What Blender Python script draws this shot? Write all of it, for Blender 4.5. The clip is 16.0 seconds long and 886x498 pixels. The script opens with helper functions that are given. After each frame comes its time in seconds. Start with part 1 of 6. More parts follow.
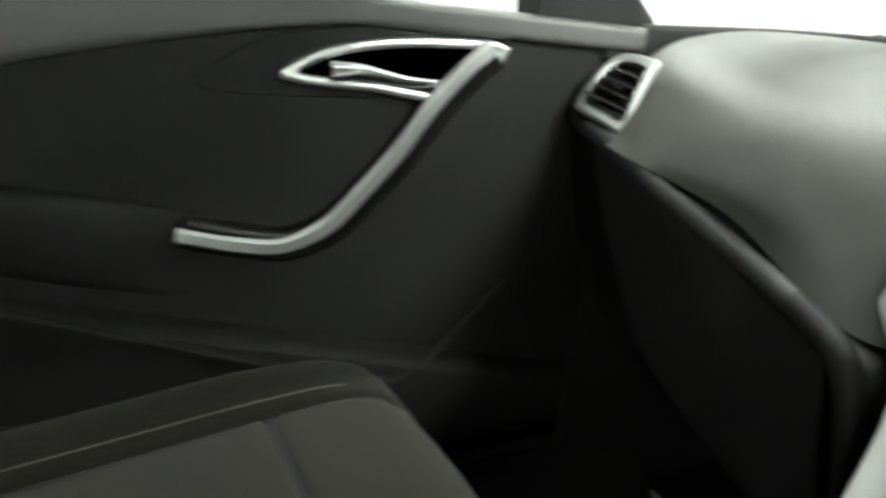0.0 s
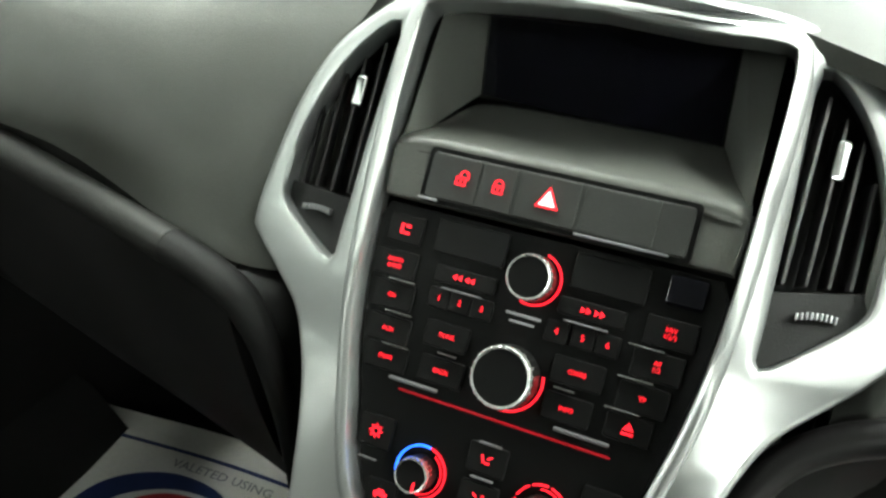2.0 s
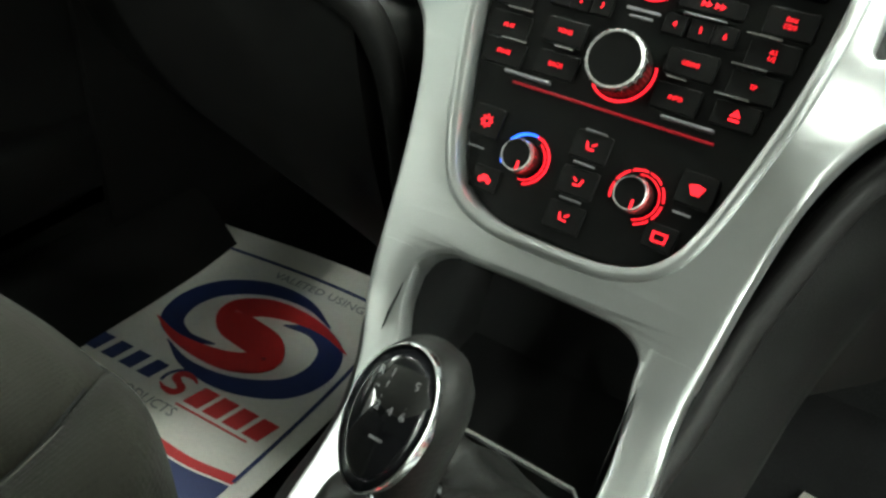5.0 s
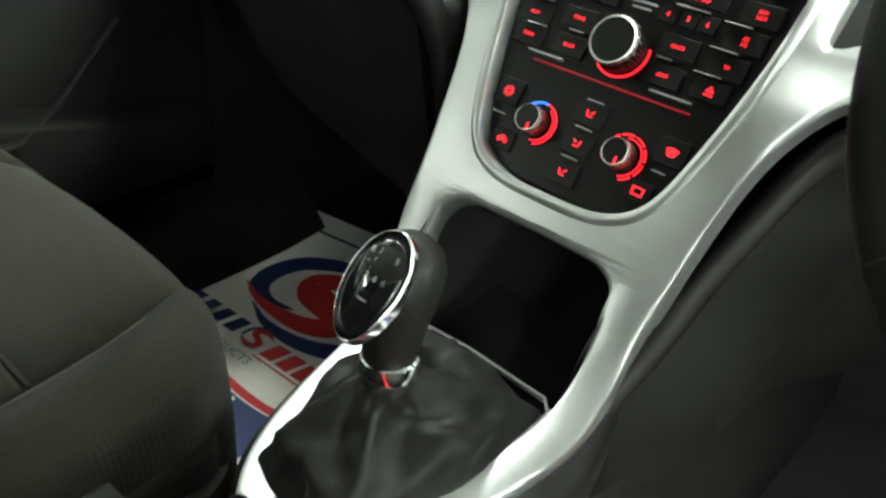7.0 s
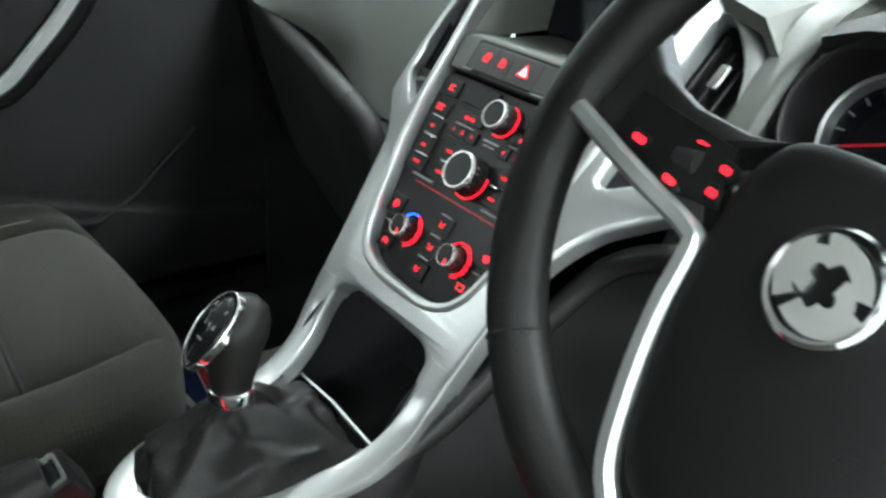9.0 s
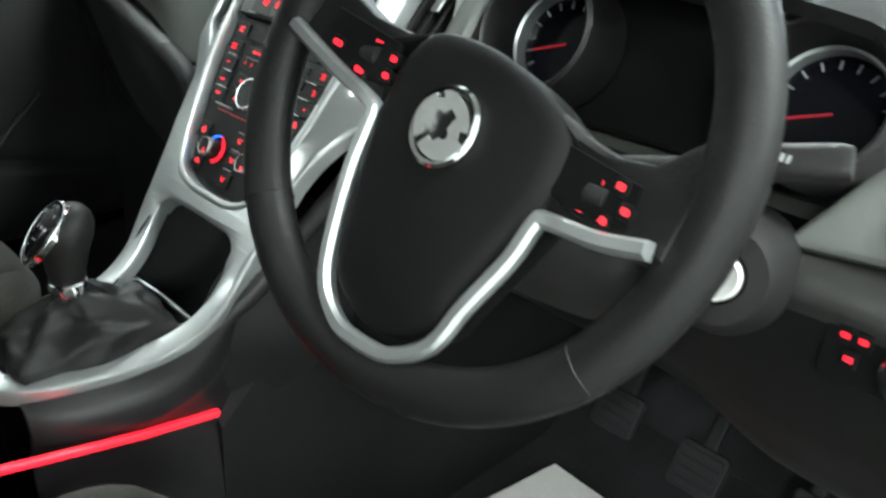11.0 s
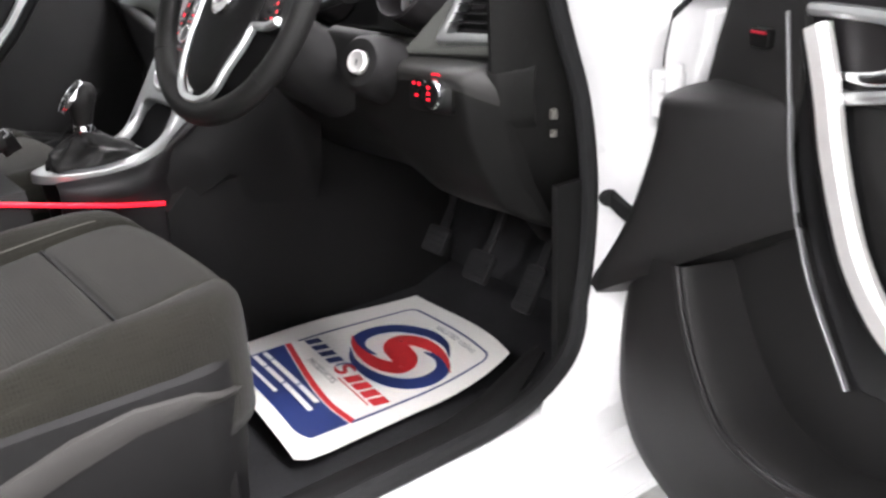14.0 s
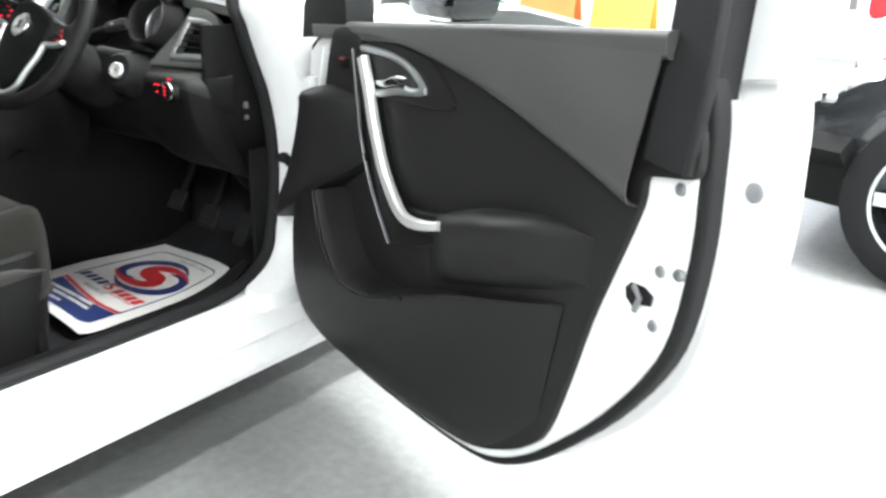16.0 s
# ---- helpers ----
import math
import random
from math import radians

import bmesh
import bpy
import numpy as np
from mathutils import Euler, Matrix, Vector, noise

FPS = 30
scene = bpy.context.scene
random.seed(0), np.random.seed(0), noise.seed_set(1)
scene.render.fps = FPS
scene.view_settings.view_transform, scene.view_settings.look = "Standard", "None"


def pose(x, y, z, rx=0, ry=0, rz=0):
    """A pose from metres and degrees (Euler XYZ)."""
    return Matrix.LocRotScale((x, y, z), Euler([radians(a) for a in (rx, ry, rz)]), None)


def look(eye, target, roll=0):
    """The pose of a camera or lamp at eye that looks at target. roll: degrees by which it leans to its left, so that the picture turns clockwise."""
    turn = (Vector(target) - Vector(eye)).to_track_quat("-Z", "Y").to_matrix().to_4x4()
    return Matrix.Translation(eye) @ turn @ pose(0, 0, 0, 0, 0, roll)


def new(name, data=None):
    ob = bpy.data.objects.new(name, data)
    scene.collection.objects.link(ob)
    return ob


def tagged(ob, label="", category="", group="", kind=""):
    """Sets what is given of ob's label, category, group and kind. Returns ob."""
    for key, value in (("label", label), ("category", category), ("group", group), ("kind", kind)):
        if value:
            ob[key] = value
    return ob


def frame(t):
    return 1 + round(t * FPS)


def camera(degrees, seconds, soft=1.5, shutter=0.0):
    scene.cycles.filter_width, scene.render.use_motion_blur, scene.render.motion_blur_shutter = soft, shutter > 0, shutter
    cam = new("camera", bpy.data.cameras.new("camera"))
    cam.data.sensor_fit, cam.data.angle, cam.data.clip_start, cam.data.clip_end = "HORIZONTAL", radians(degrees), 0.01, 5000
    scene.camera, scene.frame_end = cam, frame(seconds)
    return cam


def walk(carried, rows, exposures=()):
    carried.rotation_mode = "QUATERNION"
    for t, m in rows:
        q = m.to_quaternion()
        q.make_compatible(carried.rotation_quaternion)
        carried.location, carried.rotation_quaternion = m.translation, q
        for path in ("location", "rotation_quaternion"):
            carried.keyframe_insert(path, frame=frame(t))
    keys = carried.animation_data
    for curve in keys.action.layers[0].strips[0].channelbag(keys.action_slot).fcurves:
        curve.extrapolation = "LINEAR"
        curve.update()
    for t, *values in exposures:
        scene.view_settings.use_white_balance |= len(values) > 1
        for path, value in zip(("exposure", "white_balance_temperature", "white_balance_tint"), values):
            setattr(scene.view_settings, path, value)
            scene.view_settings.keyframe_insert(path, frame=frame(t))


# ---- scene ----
from mathutils import geometry

# ---- camera ----
cam = camera(54.0, 16.0, soft=2.6, shutter=0.5)
# seconds, stops, kelvin, tint
EXPOSURES = [(0.0, 0.40, 6500, 6), (0.5, 0.70, 6500, 5), (1.0, 0.78, 6500, 4), (2.0, 0.72, 6500, 2), (3.2, 0.62, 6550, -2), (5.2, 0.62, 6550, -2), (8.0, 0.58, 6450, 0), (9.2, 0.62, 5950, 6), (11.0, 0.60, 6050, 4), (12.0, 0.52, 6700, 14), (13.0, 0.48, 7150, 26), (13.8, 0.54, 6450, 24), (14.5, 0.66, 6250, 20), (15.0, 0.54, 6200, 16), (15.5, 0.34, 6150, 14), (16.0, 0.20, 6150, 14)]
LAMP, DAY = 175, 300
PATH = [
    (0, (0.221, -0.507, 1.092), (-1.48, 0.294, 0.411), 5.2),
    (0.5, (0.168, -0.428, 1.071), (-1.319, 0.708, 0.364), 4.3),
    (1, (0.151, -0.372, 1.098), (-1.081, 0.973, 0.278), 1.0),
    (1.5, (0.136, -0.343, 1.123), (-0.796, 1.152, 0.176), 0.5),
    (2, (0.117, -0.334, 1.138), (-0.593, 1.219, 0.097), 1.4),
    (2.5, (0.111, -0.341, 1.129), (-0.573, 1.196, 0.048), 0.7),
    (3, (0.116, -0.362, 1.103), (-0.594, 1.151, 0.004), 0.8),
    (3.5, (0.123, -0.386, 1.076), (-0.605, 1.106, -0.039), 2.1),
    (4, (0.134, -0.402, 1.059), (-0.621, 1.048, -0.093), 2.8),
    (4.5, (0.144, -0.416, 1.04), (-0.645, 1.013, -0.115), 4.0),
    (5, (0.163, -0.424, 1.023), (-0.71, 0.973, -0.112), 3.8),
    (5.2, (0.154, -0.431, 1.015), (-0.694, 0.986, -0.114), 4.7),
    (7.5, (0.343, -0.478, 1.038), (-0.877, 0.719, -0.002), 4.3),
    (8, (0.409, -0.477, 1.058), (-0.926, 0.648, 0.083), 4.8),
    (8.5, (0.469, -0.437, 1.081), (-0.95, 0.634, 0.165), 4.4),
    (9, (0.528, -0.413, 1.096), (-0.909, 0.676, 0.23), 4.1),
    (11.3, (0.779, -0.467, 1.115), (-0.473, 0.791, 0.194), 2.3),
    (11.5, (0.811, -0.481, 1.109), (-0.447, 0.79, 0.212), 2.7),
    (12, (0.928, -0.521, 1.101), (-0.314, 0.765, 0.205), 1.3),
    (12.5, (1.137, -0.548, 1.1), (-0.152, 0.684, 0.194), -1.2),
    (13, (1.347, -0.572, 1.116), (0.038, 0.618, 0.185), -2.5),
    (13.5, (1.47, -0.621, 1.077), (0.106, 0.572, 0.231), -2.4),
    (14, (1.560, -0.624, 1.018), (0.070, 0.508, 0.313), -2.7),
    (14.5, (1.672, -0.608, 1.024), (0.212, 0.579, 0.344), -2.2),
    (15, (1.867, -0.708, 1.052), (0.615, 0.699, 0.379), 0.1),
    (15.5, (2.057, -0.855, 1.084), (0.936, 0.654, 0.401), 0.5),
    (16, (2.221, -1.067, 1.122), (1.101, 0.447, 0.449), 1.2),
]
walk(cam, [(t, look(eye, target, roll)) for t, eye, target, roll in PATH], EXPOSURES)

# ---- light and exposure ----
world = bpy.data.worlds.new("world")
scene.world = world
world.use_nodes = True
world.node_tree.nodes["Background"].inputs[0].default_value = (0.9, 0.95, 1.0, 1)
world.node_tree.nodes["Background"].inputs[1].default_value = 0.25


def area_lamp(name, eye, target, sx, sy, watts, colour=(0.97, 1.0, 0.94)):
    data = bpy.data.lights.new(name, "AREA")
    data.shape, data.size, data.size_y, data.energy, data.color = "RECTANGLE", sx, sy, watts, colour
    ob = new(name, data)
    ob.matrix_world = look(eye, target)
    return ob


# ---- tools ----
def V(*a):
    return Vector(a if len(a) == 3 else a[0])


def thing(name, label, category, base=(0, 0, 0), group="", kind=""):
    ob = new(name)
    ob.empty_display_size = 0.05
    ob.location = base
    return tagged(ob, label, category, group, kind)


def part(name, bm, material, parent, label="", kind="", angle=35, base=None):
    """One mesh object under a thing or part; the mesh is given in world metres."""
    bmesh.ops.remove_doubles(bm, verts=bm.verts, dist=1e-6)
    bmesh.ops.recalc_face_normals(bm, faces=bm.faces)
    me = bpy.data.meshes.new(name)
    bm.to_mesh(me)
    bm.free()
    ob = new(name, me)
    for m in (material if isinstance(material, (list, tuple)) else (material,)):
        me.materials.append(m)
    me.polygons.foreach_set("use_smooth", [True] * len(me.polygons))
    if angle < 180:
        me.set_sharp_from_angle(angle=radians(angle))
        if len(me.polygons) > 10:
            wn_ = ob.modifiers.new("face_weighted_normals", "WEIGHTED_NORMAL")
            wn_.keep_sharp, wn_.weight = True, 80
    if parent:
        off = Vector(parent.location)
        p = parent.parent
        while p:
            off += Vector(p.location)
            p = p.parent
        me.transform(Matrix.Translation(-off))
        ob.parent = parent
    elif base:
        me.transform(Matrix.Translation(-V(base)))
        ob.location = base
    return tagged(ob, label, kind=kind)


def spline(pts, n=8, closed=False):
    """Catmull-Rom through the points, n steps a span."""
    P = [np.array(p, float) for p in pts]
    m, out = len(P), []
    for i in range(m if closed else m - 1):
        a, b = P[i], P[(i + 1) % m]
        z = P[i - 1] if closed or i else 2 * a - b
        c = P[(i + 2) % m] if closed or i + 2 < m else 2 * b - a
        for k in range(n):
            t = k / n
            out.append(0.5 * (2 * a + (b - z) * t + (2 * z - 5 * a + 4 * b - c) * t * t + (3 * a - 3 * b + c - z) * t ** 3))
    if not closed:
        out.append(P[-1])
    return out


def ring_loft(bm, rings, closed=True, caps=True, wrap=False):
    """Quads between rings of equally many points."""
    vs = [[bm.verts.new(tuple(p)) for p in r] for r in rings]
    k = len(vs[0])
    pairs = list(zip(vs, vs[1:])) + ([(vs[-1], vs[0])] if wrap else [])
    for a, b in pairs:
        for i in range(k if closed else k - 1):
            j = (i + 1) % k
            try:
                bm.faces.new((a[i], a[j], b[j], b[i]))
            except ValueError:
                pass
    if caps and closed and not wrap:
        for r in (vs[0], vs[-1]):
            try:
                bm.faces.new(r)
            except ValueError:
                pass
    return vs


def loft(rings, **k):
    bm = bmesh.new()
    ring_loft(bm, rings, **k)
    return bm


def sheet(rows, thick, away):
    """A skin through rows of points with its back the thickness away along a direction."""
    d = np.array(away, float)
    d = d / np.linalg.norm(d) * thick
    rings = []
    for r in rows:
        r = [np.array(p, float) for p in r]
        rings.append(r + [p + d for p in reversed(r)])
    return loft(rings)


def sweep(path, profile, ups, closed=False, caps=True, scale=None):
    """A profile (side, up) carried along a path; ups: one direction or one for each point."""
    P = [np.array(p, float) for p in path]
    n, rings = len(P), []
    for i, p in enumerate(P):
        a, b = (P[i - 1], P[(i + 1) % n]) if closed else (P[max(i - 1, 0)], P[min(i + 1, n - 1)])
        t = (b - a) / (np.linalg.norm(b - a) + 1e-12)
        u = np.array(ups[i] if np.ndim(ups) > 1 else ups, float)
        u = u - t * (u @ t)
        u /= np.linalg.norm(u) + 1e-12
        s, k = np.cross(t, u), 1 if scale is None else scale[i]
        rings.append([p + s * x * k + u * y * k for x, y in profile])
    return loft(rings, wrap=closed, caps=caps and not closed)


def circle(r, n=12, ry=None):
    return [(r * math.cos(2 * math.pi * i / n), (ry or r) * math.sin(2 * math.pi * i / n)) for i in range(n)]


def round_rect(w, h, r, n=3):
    r = min(r, w / 2 - 1e-5, h / 2 - 1e-5)
    out = []
    for cx, cy, a in ((w / 2 - r, h / 2 - r, 0), (r - w / 2, h / 2 - r, 90), (r - w / 2, r - h / 2, 180), (w / 2 - r, r - h / 2, 270)):
        for k in range(n + 1):
            b = radians(a + 90 * k / n)
            out.append((cx + r * math.cos(b), cy + r * math.sin(b)))
    return out


def offset(poly, d):
    """The outline moved inwards by d (counter-clockwise outlines)."""
    P = [np.array(p, float) for p in poly]
    n, out = len(P), []
    area = sum(P[i][0] * P[(i + 1) % n][1] - P[(i + 1) % n][0] * P[i][1] for i in range(n))
    sgn = 1 if area > 0 else -1
    for i in range(n):
        e1, e2 = P[i] - P[i - 1], P[(i + 1) % n] - P[i]
        n1 = np.array((-e1[1], e1[0])) / (np.linalg.norm(e1) + 1e-9)
        n2 = np.array((-e2[1], e2[0])) / (np.linalg.norm(e2) + 1e-9)
        m = n1 + n2
        m = m / (np.linalg.norm(m) + 1e-9)
        out.append(P[i] + sgn * m * d / max(0.4, float(m @ n1)))
    return out


def prism(to, outline, low, high, chamfer=0.0, holes=(), bm=None):
    """A plate with an outline and holes from depth low to high; to(a, b, depth) gives the world place. The front's edges are rounded."""
    bm = bm or bmesh.new()
    loops = [list(outline)] + [list(h) for h in holes]
    fronts = []
    for k, lp in enumerate(loops):
        sign = 1 if k == 0 else -1
        levels = [(0.0, low), (0.0, high - chamfer)]
        if chamfer:
            levels += [(chamfer * 0.3, high - chamfer * 0.3), (chamfer, high)]
        rows = []
        for ins, d in levels:
            rows.append([bm.verts.new(to(p[0], p[1], d)) for p in (offset(lp, sign * ins) if ins else lp)])
        n = len(lp)
        for a, b in zip(rows, rows[1:]):
            for i in range(n):
                bm.faces.new((a[i], a[(i + 1) % n], b[(i + 1) % n], b[i]))
        fronts.append((rows[0], rows[-1], lp, offset(lp, sign * chamfer) if chamfer else lp))
    for which, src in ((1, 3), (0, 2)):
        flat = [v for f in fronts for v in f[which]]
        tris = geometry.tessellate_polygon([[Vector((p[0], p[1], 0)) for p in f[src]] for f in fronts])
        for t in tris:
            try:
                bm.faces.new([flat[i] for i in t])
            except ValueError:
                pass
    return bm


def lathe(profile, centre, axis, n=32, bm=None):
    """A turned body: profile of (radius, height) along the axis."""
    a = np.array(axis, float)
    a /= np.linalg.norm(a)
    x = np.cross(a, (0, 0, 1) if abs(a[2]) < 0.9 else (1, 0, 0))
    x /= np.linalg.norm(x)
    y = np.cross(a, x)
    rings = [[np.array(centre) + a * h + (x * math.cos(q) + y * math.sin(q)) * max(r, 1e-5) for q in np.linspace(0, 2 * math.pi, n, endpoint=False)] for r, h in profile]
    bm = bm or bmesh.new()
    ring_loft(bm, rings, caps=False)
    return bm


def box(to, a, b, c, wa, wb, wc, r=0.002):
    """A block with rounded edges in a local frame: centre a, b, c and sizes."""
    return prism(lambda p, q, d: to(a + p, b + q, c + d), round_rect(wa, wb, r * 1.5), -wc / 2, wc / 2, min(r, wc / 2.2))


def plain(x, y, z):
    return (x, y, z)


def arc(to, u, v, r, width, a0, a1, low, high, n=28):
    """A flat curved bar on a face."""
    pts = []
    for rr, sweep_ in ((r + width / 2, np.linspace(a0, a1, n)), (r - width / 2, np.linspace(a1, a0, n))):
        pts += [(u + rr * math.cos(radians(q)), v + rr * math.sin(radians(q))) for q in sweep_]
    return prism(to, pts, low, high)


def lettering(text, to, a, b, height, depth, thick=0.0004, turn=0.0, width=None):
    """Raised letters with the built-in font, centred at (a, b) of a local frame."""
    cu = bpy.data.curves.new("letters", "FONT")
    cu.body, cu.size, cu.align_x, cu.align_y, cu.resolution_u = text, 1.0, "CENTER", "CENTER", 2
    cu.extrude = 0.02
    ob = new("letters", cu)
    bpy.context.view_layer.update()
    me = bpy.data.meshes.new_from_object(ob.evaluated_get(bpy.context.evaluated_depsgraph_get()))
    bpy.data.objects.remove(ob)
    bm = bmesh.new()
    bm.from_mesh(me)
    bpy.data.meshes.remove(me)
    xs = [v.co.x for v in bm.verts]
    k = height / 0.72
    kx = width / max(1e-6, max(xs) - min(xs)) if width else k
    c, s = math.cos(radians(turn)), math.sin(radians(turn))
    for v in bm.verts:
        x, y, d = v.co.x * kx, v.co.y * k, depth + (thick if v.co.z > 0 else 0)
        v.co = to(a + c * x - s * y, b + s * x + c * y, d)
    return bm


def merge(*bms):
    out = bmesh.new()
    for b in bms:
        me = bpy.data.meshes.new("tmp")
        b.to_mesh(me)
        out.from_mesh(me)
        bpy.data.meshes.remove(me)
        b.free()
    return out


# ---- materials ----
def material(name, colour, rough=0.6, metal=0.0, spread=0.15, grain=400.0, bump=0.1, stain=6.0, coat=0.0, glow=None, sheen=0.0, spec=0.5):
    """Colour and roughness that vary at two scales, with a fine relief."""
    m = bpy.data.materials.new(name)
    m.use_nodes = True
    nt = m.node_tree
    b = nt.nodes["Principled BSDF"]
    b.inputs["Roughness"].default_value, b.inputs["Metallic"].default_value = rough, metal
    b.inputs["Coat Weight"].default_value, b.inputs["Sheen Weight"].default_value = coat, sheen
    b.inputs["Specular IOR Level"].default_value = spec
    if glow:
        b.inputs["Base Color"].default_value = (*colour, 1)
        b.inputs["Emission Color"].default_value, b.inputs["Emission Strength"].default_value = (*glow[:3], 1), glow[3]
        return m
    co = nt.nodes.new("ShaderNodeTexCoord")
    fine, wide = nt.nodes.new("ShaderNodeTexNoise"), nt.nodes.new("ShaderNodeTexNoise")
    for n, sc, de in ((fine, grain, 3), (wide, stain, 4)):
        n.inputs["Scale"].default_value, n.inputs["Detail"].default_value = sc, de
        nt.links.new(co.outputs["Object"], n.inputs["Vector"])
    mix = nt.nodes.new("ShaderNodeMath")
    mix.operation = "MULTIPLY"
    nt.links.new(fine.outputs[0], mix.inputs[0]), nt.links.new(wide.outputs[0], mix.inputs[1])
    ramp = nt.nodes.new("ShaderNodeMapRange")
    ramp.inputs[1].default_value, ramp.inputs[2].default_value = 0.1, 0.45
    ramp.inputs[3].default_value, ramp.inputs[4].default_value = 1 - spread, 1 + spread
    nt.links.new(mix.outputs[0], ramp.inputs[0])
    col = nt.nodes.new("ShaderNodeVectorMath")
    col.operation = "SCALE"
    col.inputs[0].default_value = colour
    nt.links.new(ramp.outputs[0], col.inputs["Scale"])
    nt.links.new(col.outputs[0], b.inputs["Base Color"])
    rr = nt.nodes.new("ShaderNodeMapRange")
    rr.inputs[3].default_value, rr.inputs[4].default_value = max(0.02, rough - 0.08), min(1, rough + 0.08)
    nt.links.new(wide.outputs[0], rr.inputs[0])
    nt.links.new(rr.outputs[0], b.inputs["Roughness"])
    if bump:
        bp = nt.nodes.new("ShaderNodeBump")
        bp.inputs["Strength"].default_value, bp.inputs["Distance"].default_value = bump, 0.001
        nt.links.new(fine.outputs[0], bp.inputs["Height"])
        nt.links.new(bp.outputs[0], b.inputs["Normal"])
    return m


M_SOFT = material("soft_plastic_upper", (0.064, 0.066, 0.060), 0.45, grain=900, bump=0.25)
M_DARK = material("dark_plastic", (0.0095, 0.0092, 0.0092), 0.62, grain=900, bump=0.25, spec=0.16)
M_PLUM = material("dark_side_plastic", (0.012, 0.0108, 0.0114), 0.42, grain=900, bump=0.12, spec=0.28)
M_PANEL = material("black_panel", (0.006, 0.006, 0.006), 0.3, grain=1200, bump=0.05, spec=0.16)
M_KEY = material("black_key", (0.008, 0.008, 0.008), 0.34, grain=1200, bump=0.05, spec=0.16)
M_GLOSS = material("gloss_black", (0.006, 0.006, 0.007), 0.08, grain=300, bump=0.0, coat=0.5)
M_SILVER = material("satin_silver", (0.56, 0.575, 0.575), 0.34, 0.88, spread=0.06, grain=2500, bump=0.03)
M_CHROME = material("chrome", (0.85, 0.86, 0.87), 0.12, 1.0, spread=0.03, bump=0.0)
M_GREYMET = material("dark_satin_metal", (0.30, 0.30, 0.31), 0.4, 0.8, spread=0.08, grain=2000, bump=0.03)
M_WHITE = material("white_car_paint", (0.80, 0.80, 0.80), 0.3, spread=0.03, grain=60, stain=2, bump=0.0, coat=0.4)
M_RUBBER = material("black_rubber", (0.009, 0.009, 0.0095), 0.75, grain=600, bump=0.15, spec=0.3)
M_CARPET = material("black_carpet", (0.020, 0.020, 0.021), 0.95, spread=0.5, grain=500, bump=0.9, spec=0.1)
M_LEATHER = material("black_leather", (0.0085, 0.0083, 0.0080), 0.48, grain=350, bump=0.35, spec=0.18)
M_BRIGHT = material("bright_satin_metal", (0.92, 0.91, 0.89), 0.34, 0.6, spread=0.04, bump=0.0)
M_RIM = material("polished_rim_metal", (0.93, 0.93, 0.92), 0.24, 0.9, spread=0.04, bump=0.0)
M_PAD = material("horn_pad_plastic", (0.0046, 0.0044, 0.0044), 0.55, grain=900, bump=0.2, spec=0.11)
M_GLASSBLACK = material("dark_glass", (0.004, 0.004, 0.006), 0.10, bump=0.0, spec=0.3)
M_PAPER = material("white_paper", (0.76, 0.74, 0.70), 0.7, spread=0.06, grain=200, bump=0.15)
M_BLUE = material("navy_ink", (0.016, 0.03, 0.13), 0.6, spread=0.1, bump=0.0)
M_RED = material("red_ink", (0.55, 0.025, 0.03), 0.6, spread=0.08, bump=0.0)
M_GLOWRED = material("red_lit_symbol", (0.3, 0.0, 0.01), 0.5, glow=(1.0, 0.012, 0.025, 1.5))
M_GLOWBLUE = material("blue_lit_ring", (0.0, 0.05, 0.3), 0.5, glow=(0.02, 0.12, 1.0, 2.6))
M_GLOWSOFT = material("white_lit_symbol", (0.4, 0.3, 0.3), 0.5, glow=(1.0, 0.45, 0.45, 2.0))
M_NEEDLE = material("dim_red_needle", (0.15, 0.0, 0.01), 0.5, glow=(1.0, 0.03, 0.05, 0.14))
M_GREYPRINT = material("grey_print", (0.27, 0.27, 0.28), 0.5, spread=0.05, bump=0.0)


def fabric(name, colour, scale):
    """Woven cloth with a small dotted weave."""
    m = material(name, colour, 0.92, spread=0.3, grain=900, bump=0.6, stain=9, sheen=0.06, spec=0.15)
    nt = m.node_tree
    b = nt.nodes["Principled BSDF"]
    vo = nt.nodes.new("ShaderNodeTexVoronoi")
    vo.inputs["Scale"].default_value = scale
    vo.inputs["Randomness"].default_value = 0.15
    co = [n for n in nt.nodes if n.bl_idname == "ShaderNodeTexCoord"][0]
    nt.links.new(co.outputs["Object"], vo.inputs["Vector"])
    bp = nt.nodes.new("ShaderNodeBump")
    bp.inputs["Strength"].default_value, bp.inputs["Distance"].default_value = 0.5, 0.0015
    nt.links.new(vo.outputs["Distance"], bp.inputs["Height"])
    old = b.inputs["Normal"].links[0].from_node
    nt.links.new(old.outputs[0], bp.inputs["Normal"])
    nt.links.new(bp.outputs[0], b.inputs["Normal"])
    dot = nt.nodes.new("ShaderNodeMapRange")
    dot.inputs[1].default_value, dot.inputs[2].default_value = 0.12, 0.30
    dot.inputs[3].default_value, dot.inputs[4].default_value = 0.45, 1.05
    nt.links.new(vo.outputs["Distance"], dot.inputs[0])
    mul = nt.nodes.new("ShaderNodeVectorMath")
    mul.operation = "SCALE"
    nt.links.new(b.inputs["Base Color"].links[0].from_socket, mul.inputs[0])
    nt.links.new(dot.outputs[0], mul.inputs["Scale"])
    nt.links.new(mul.outputs[0], b.inputs["Base Color"])
    return m


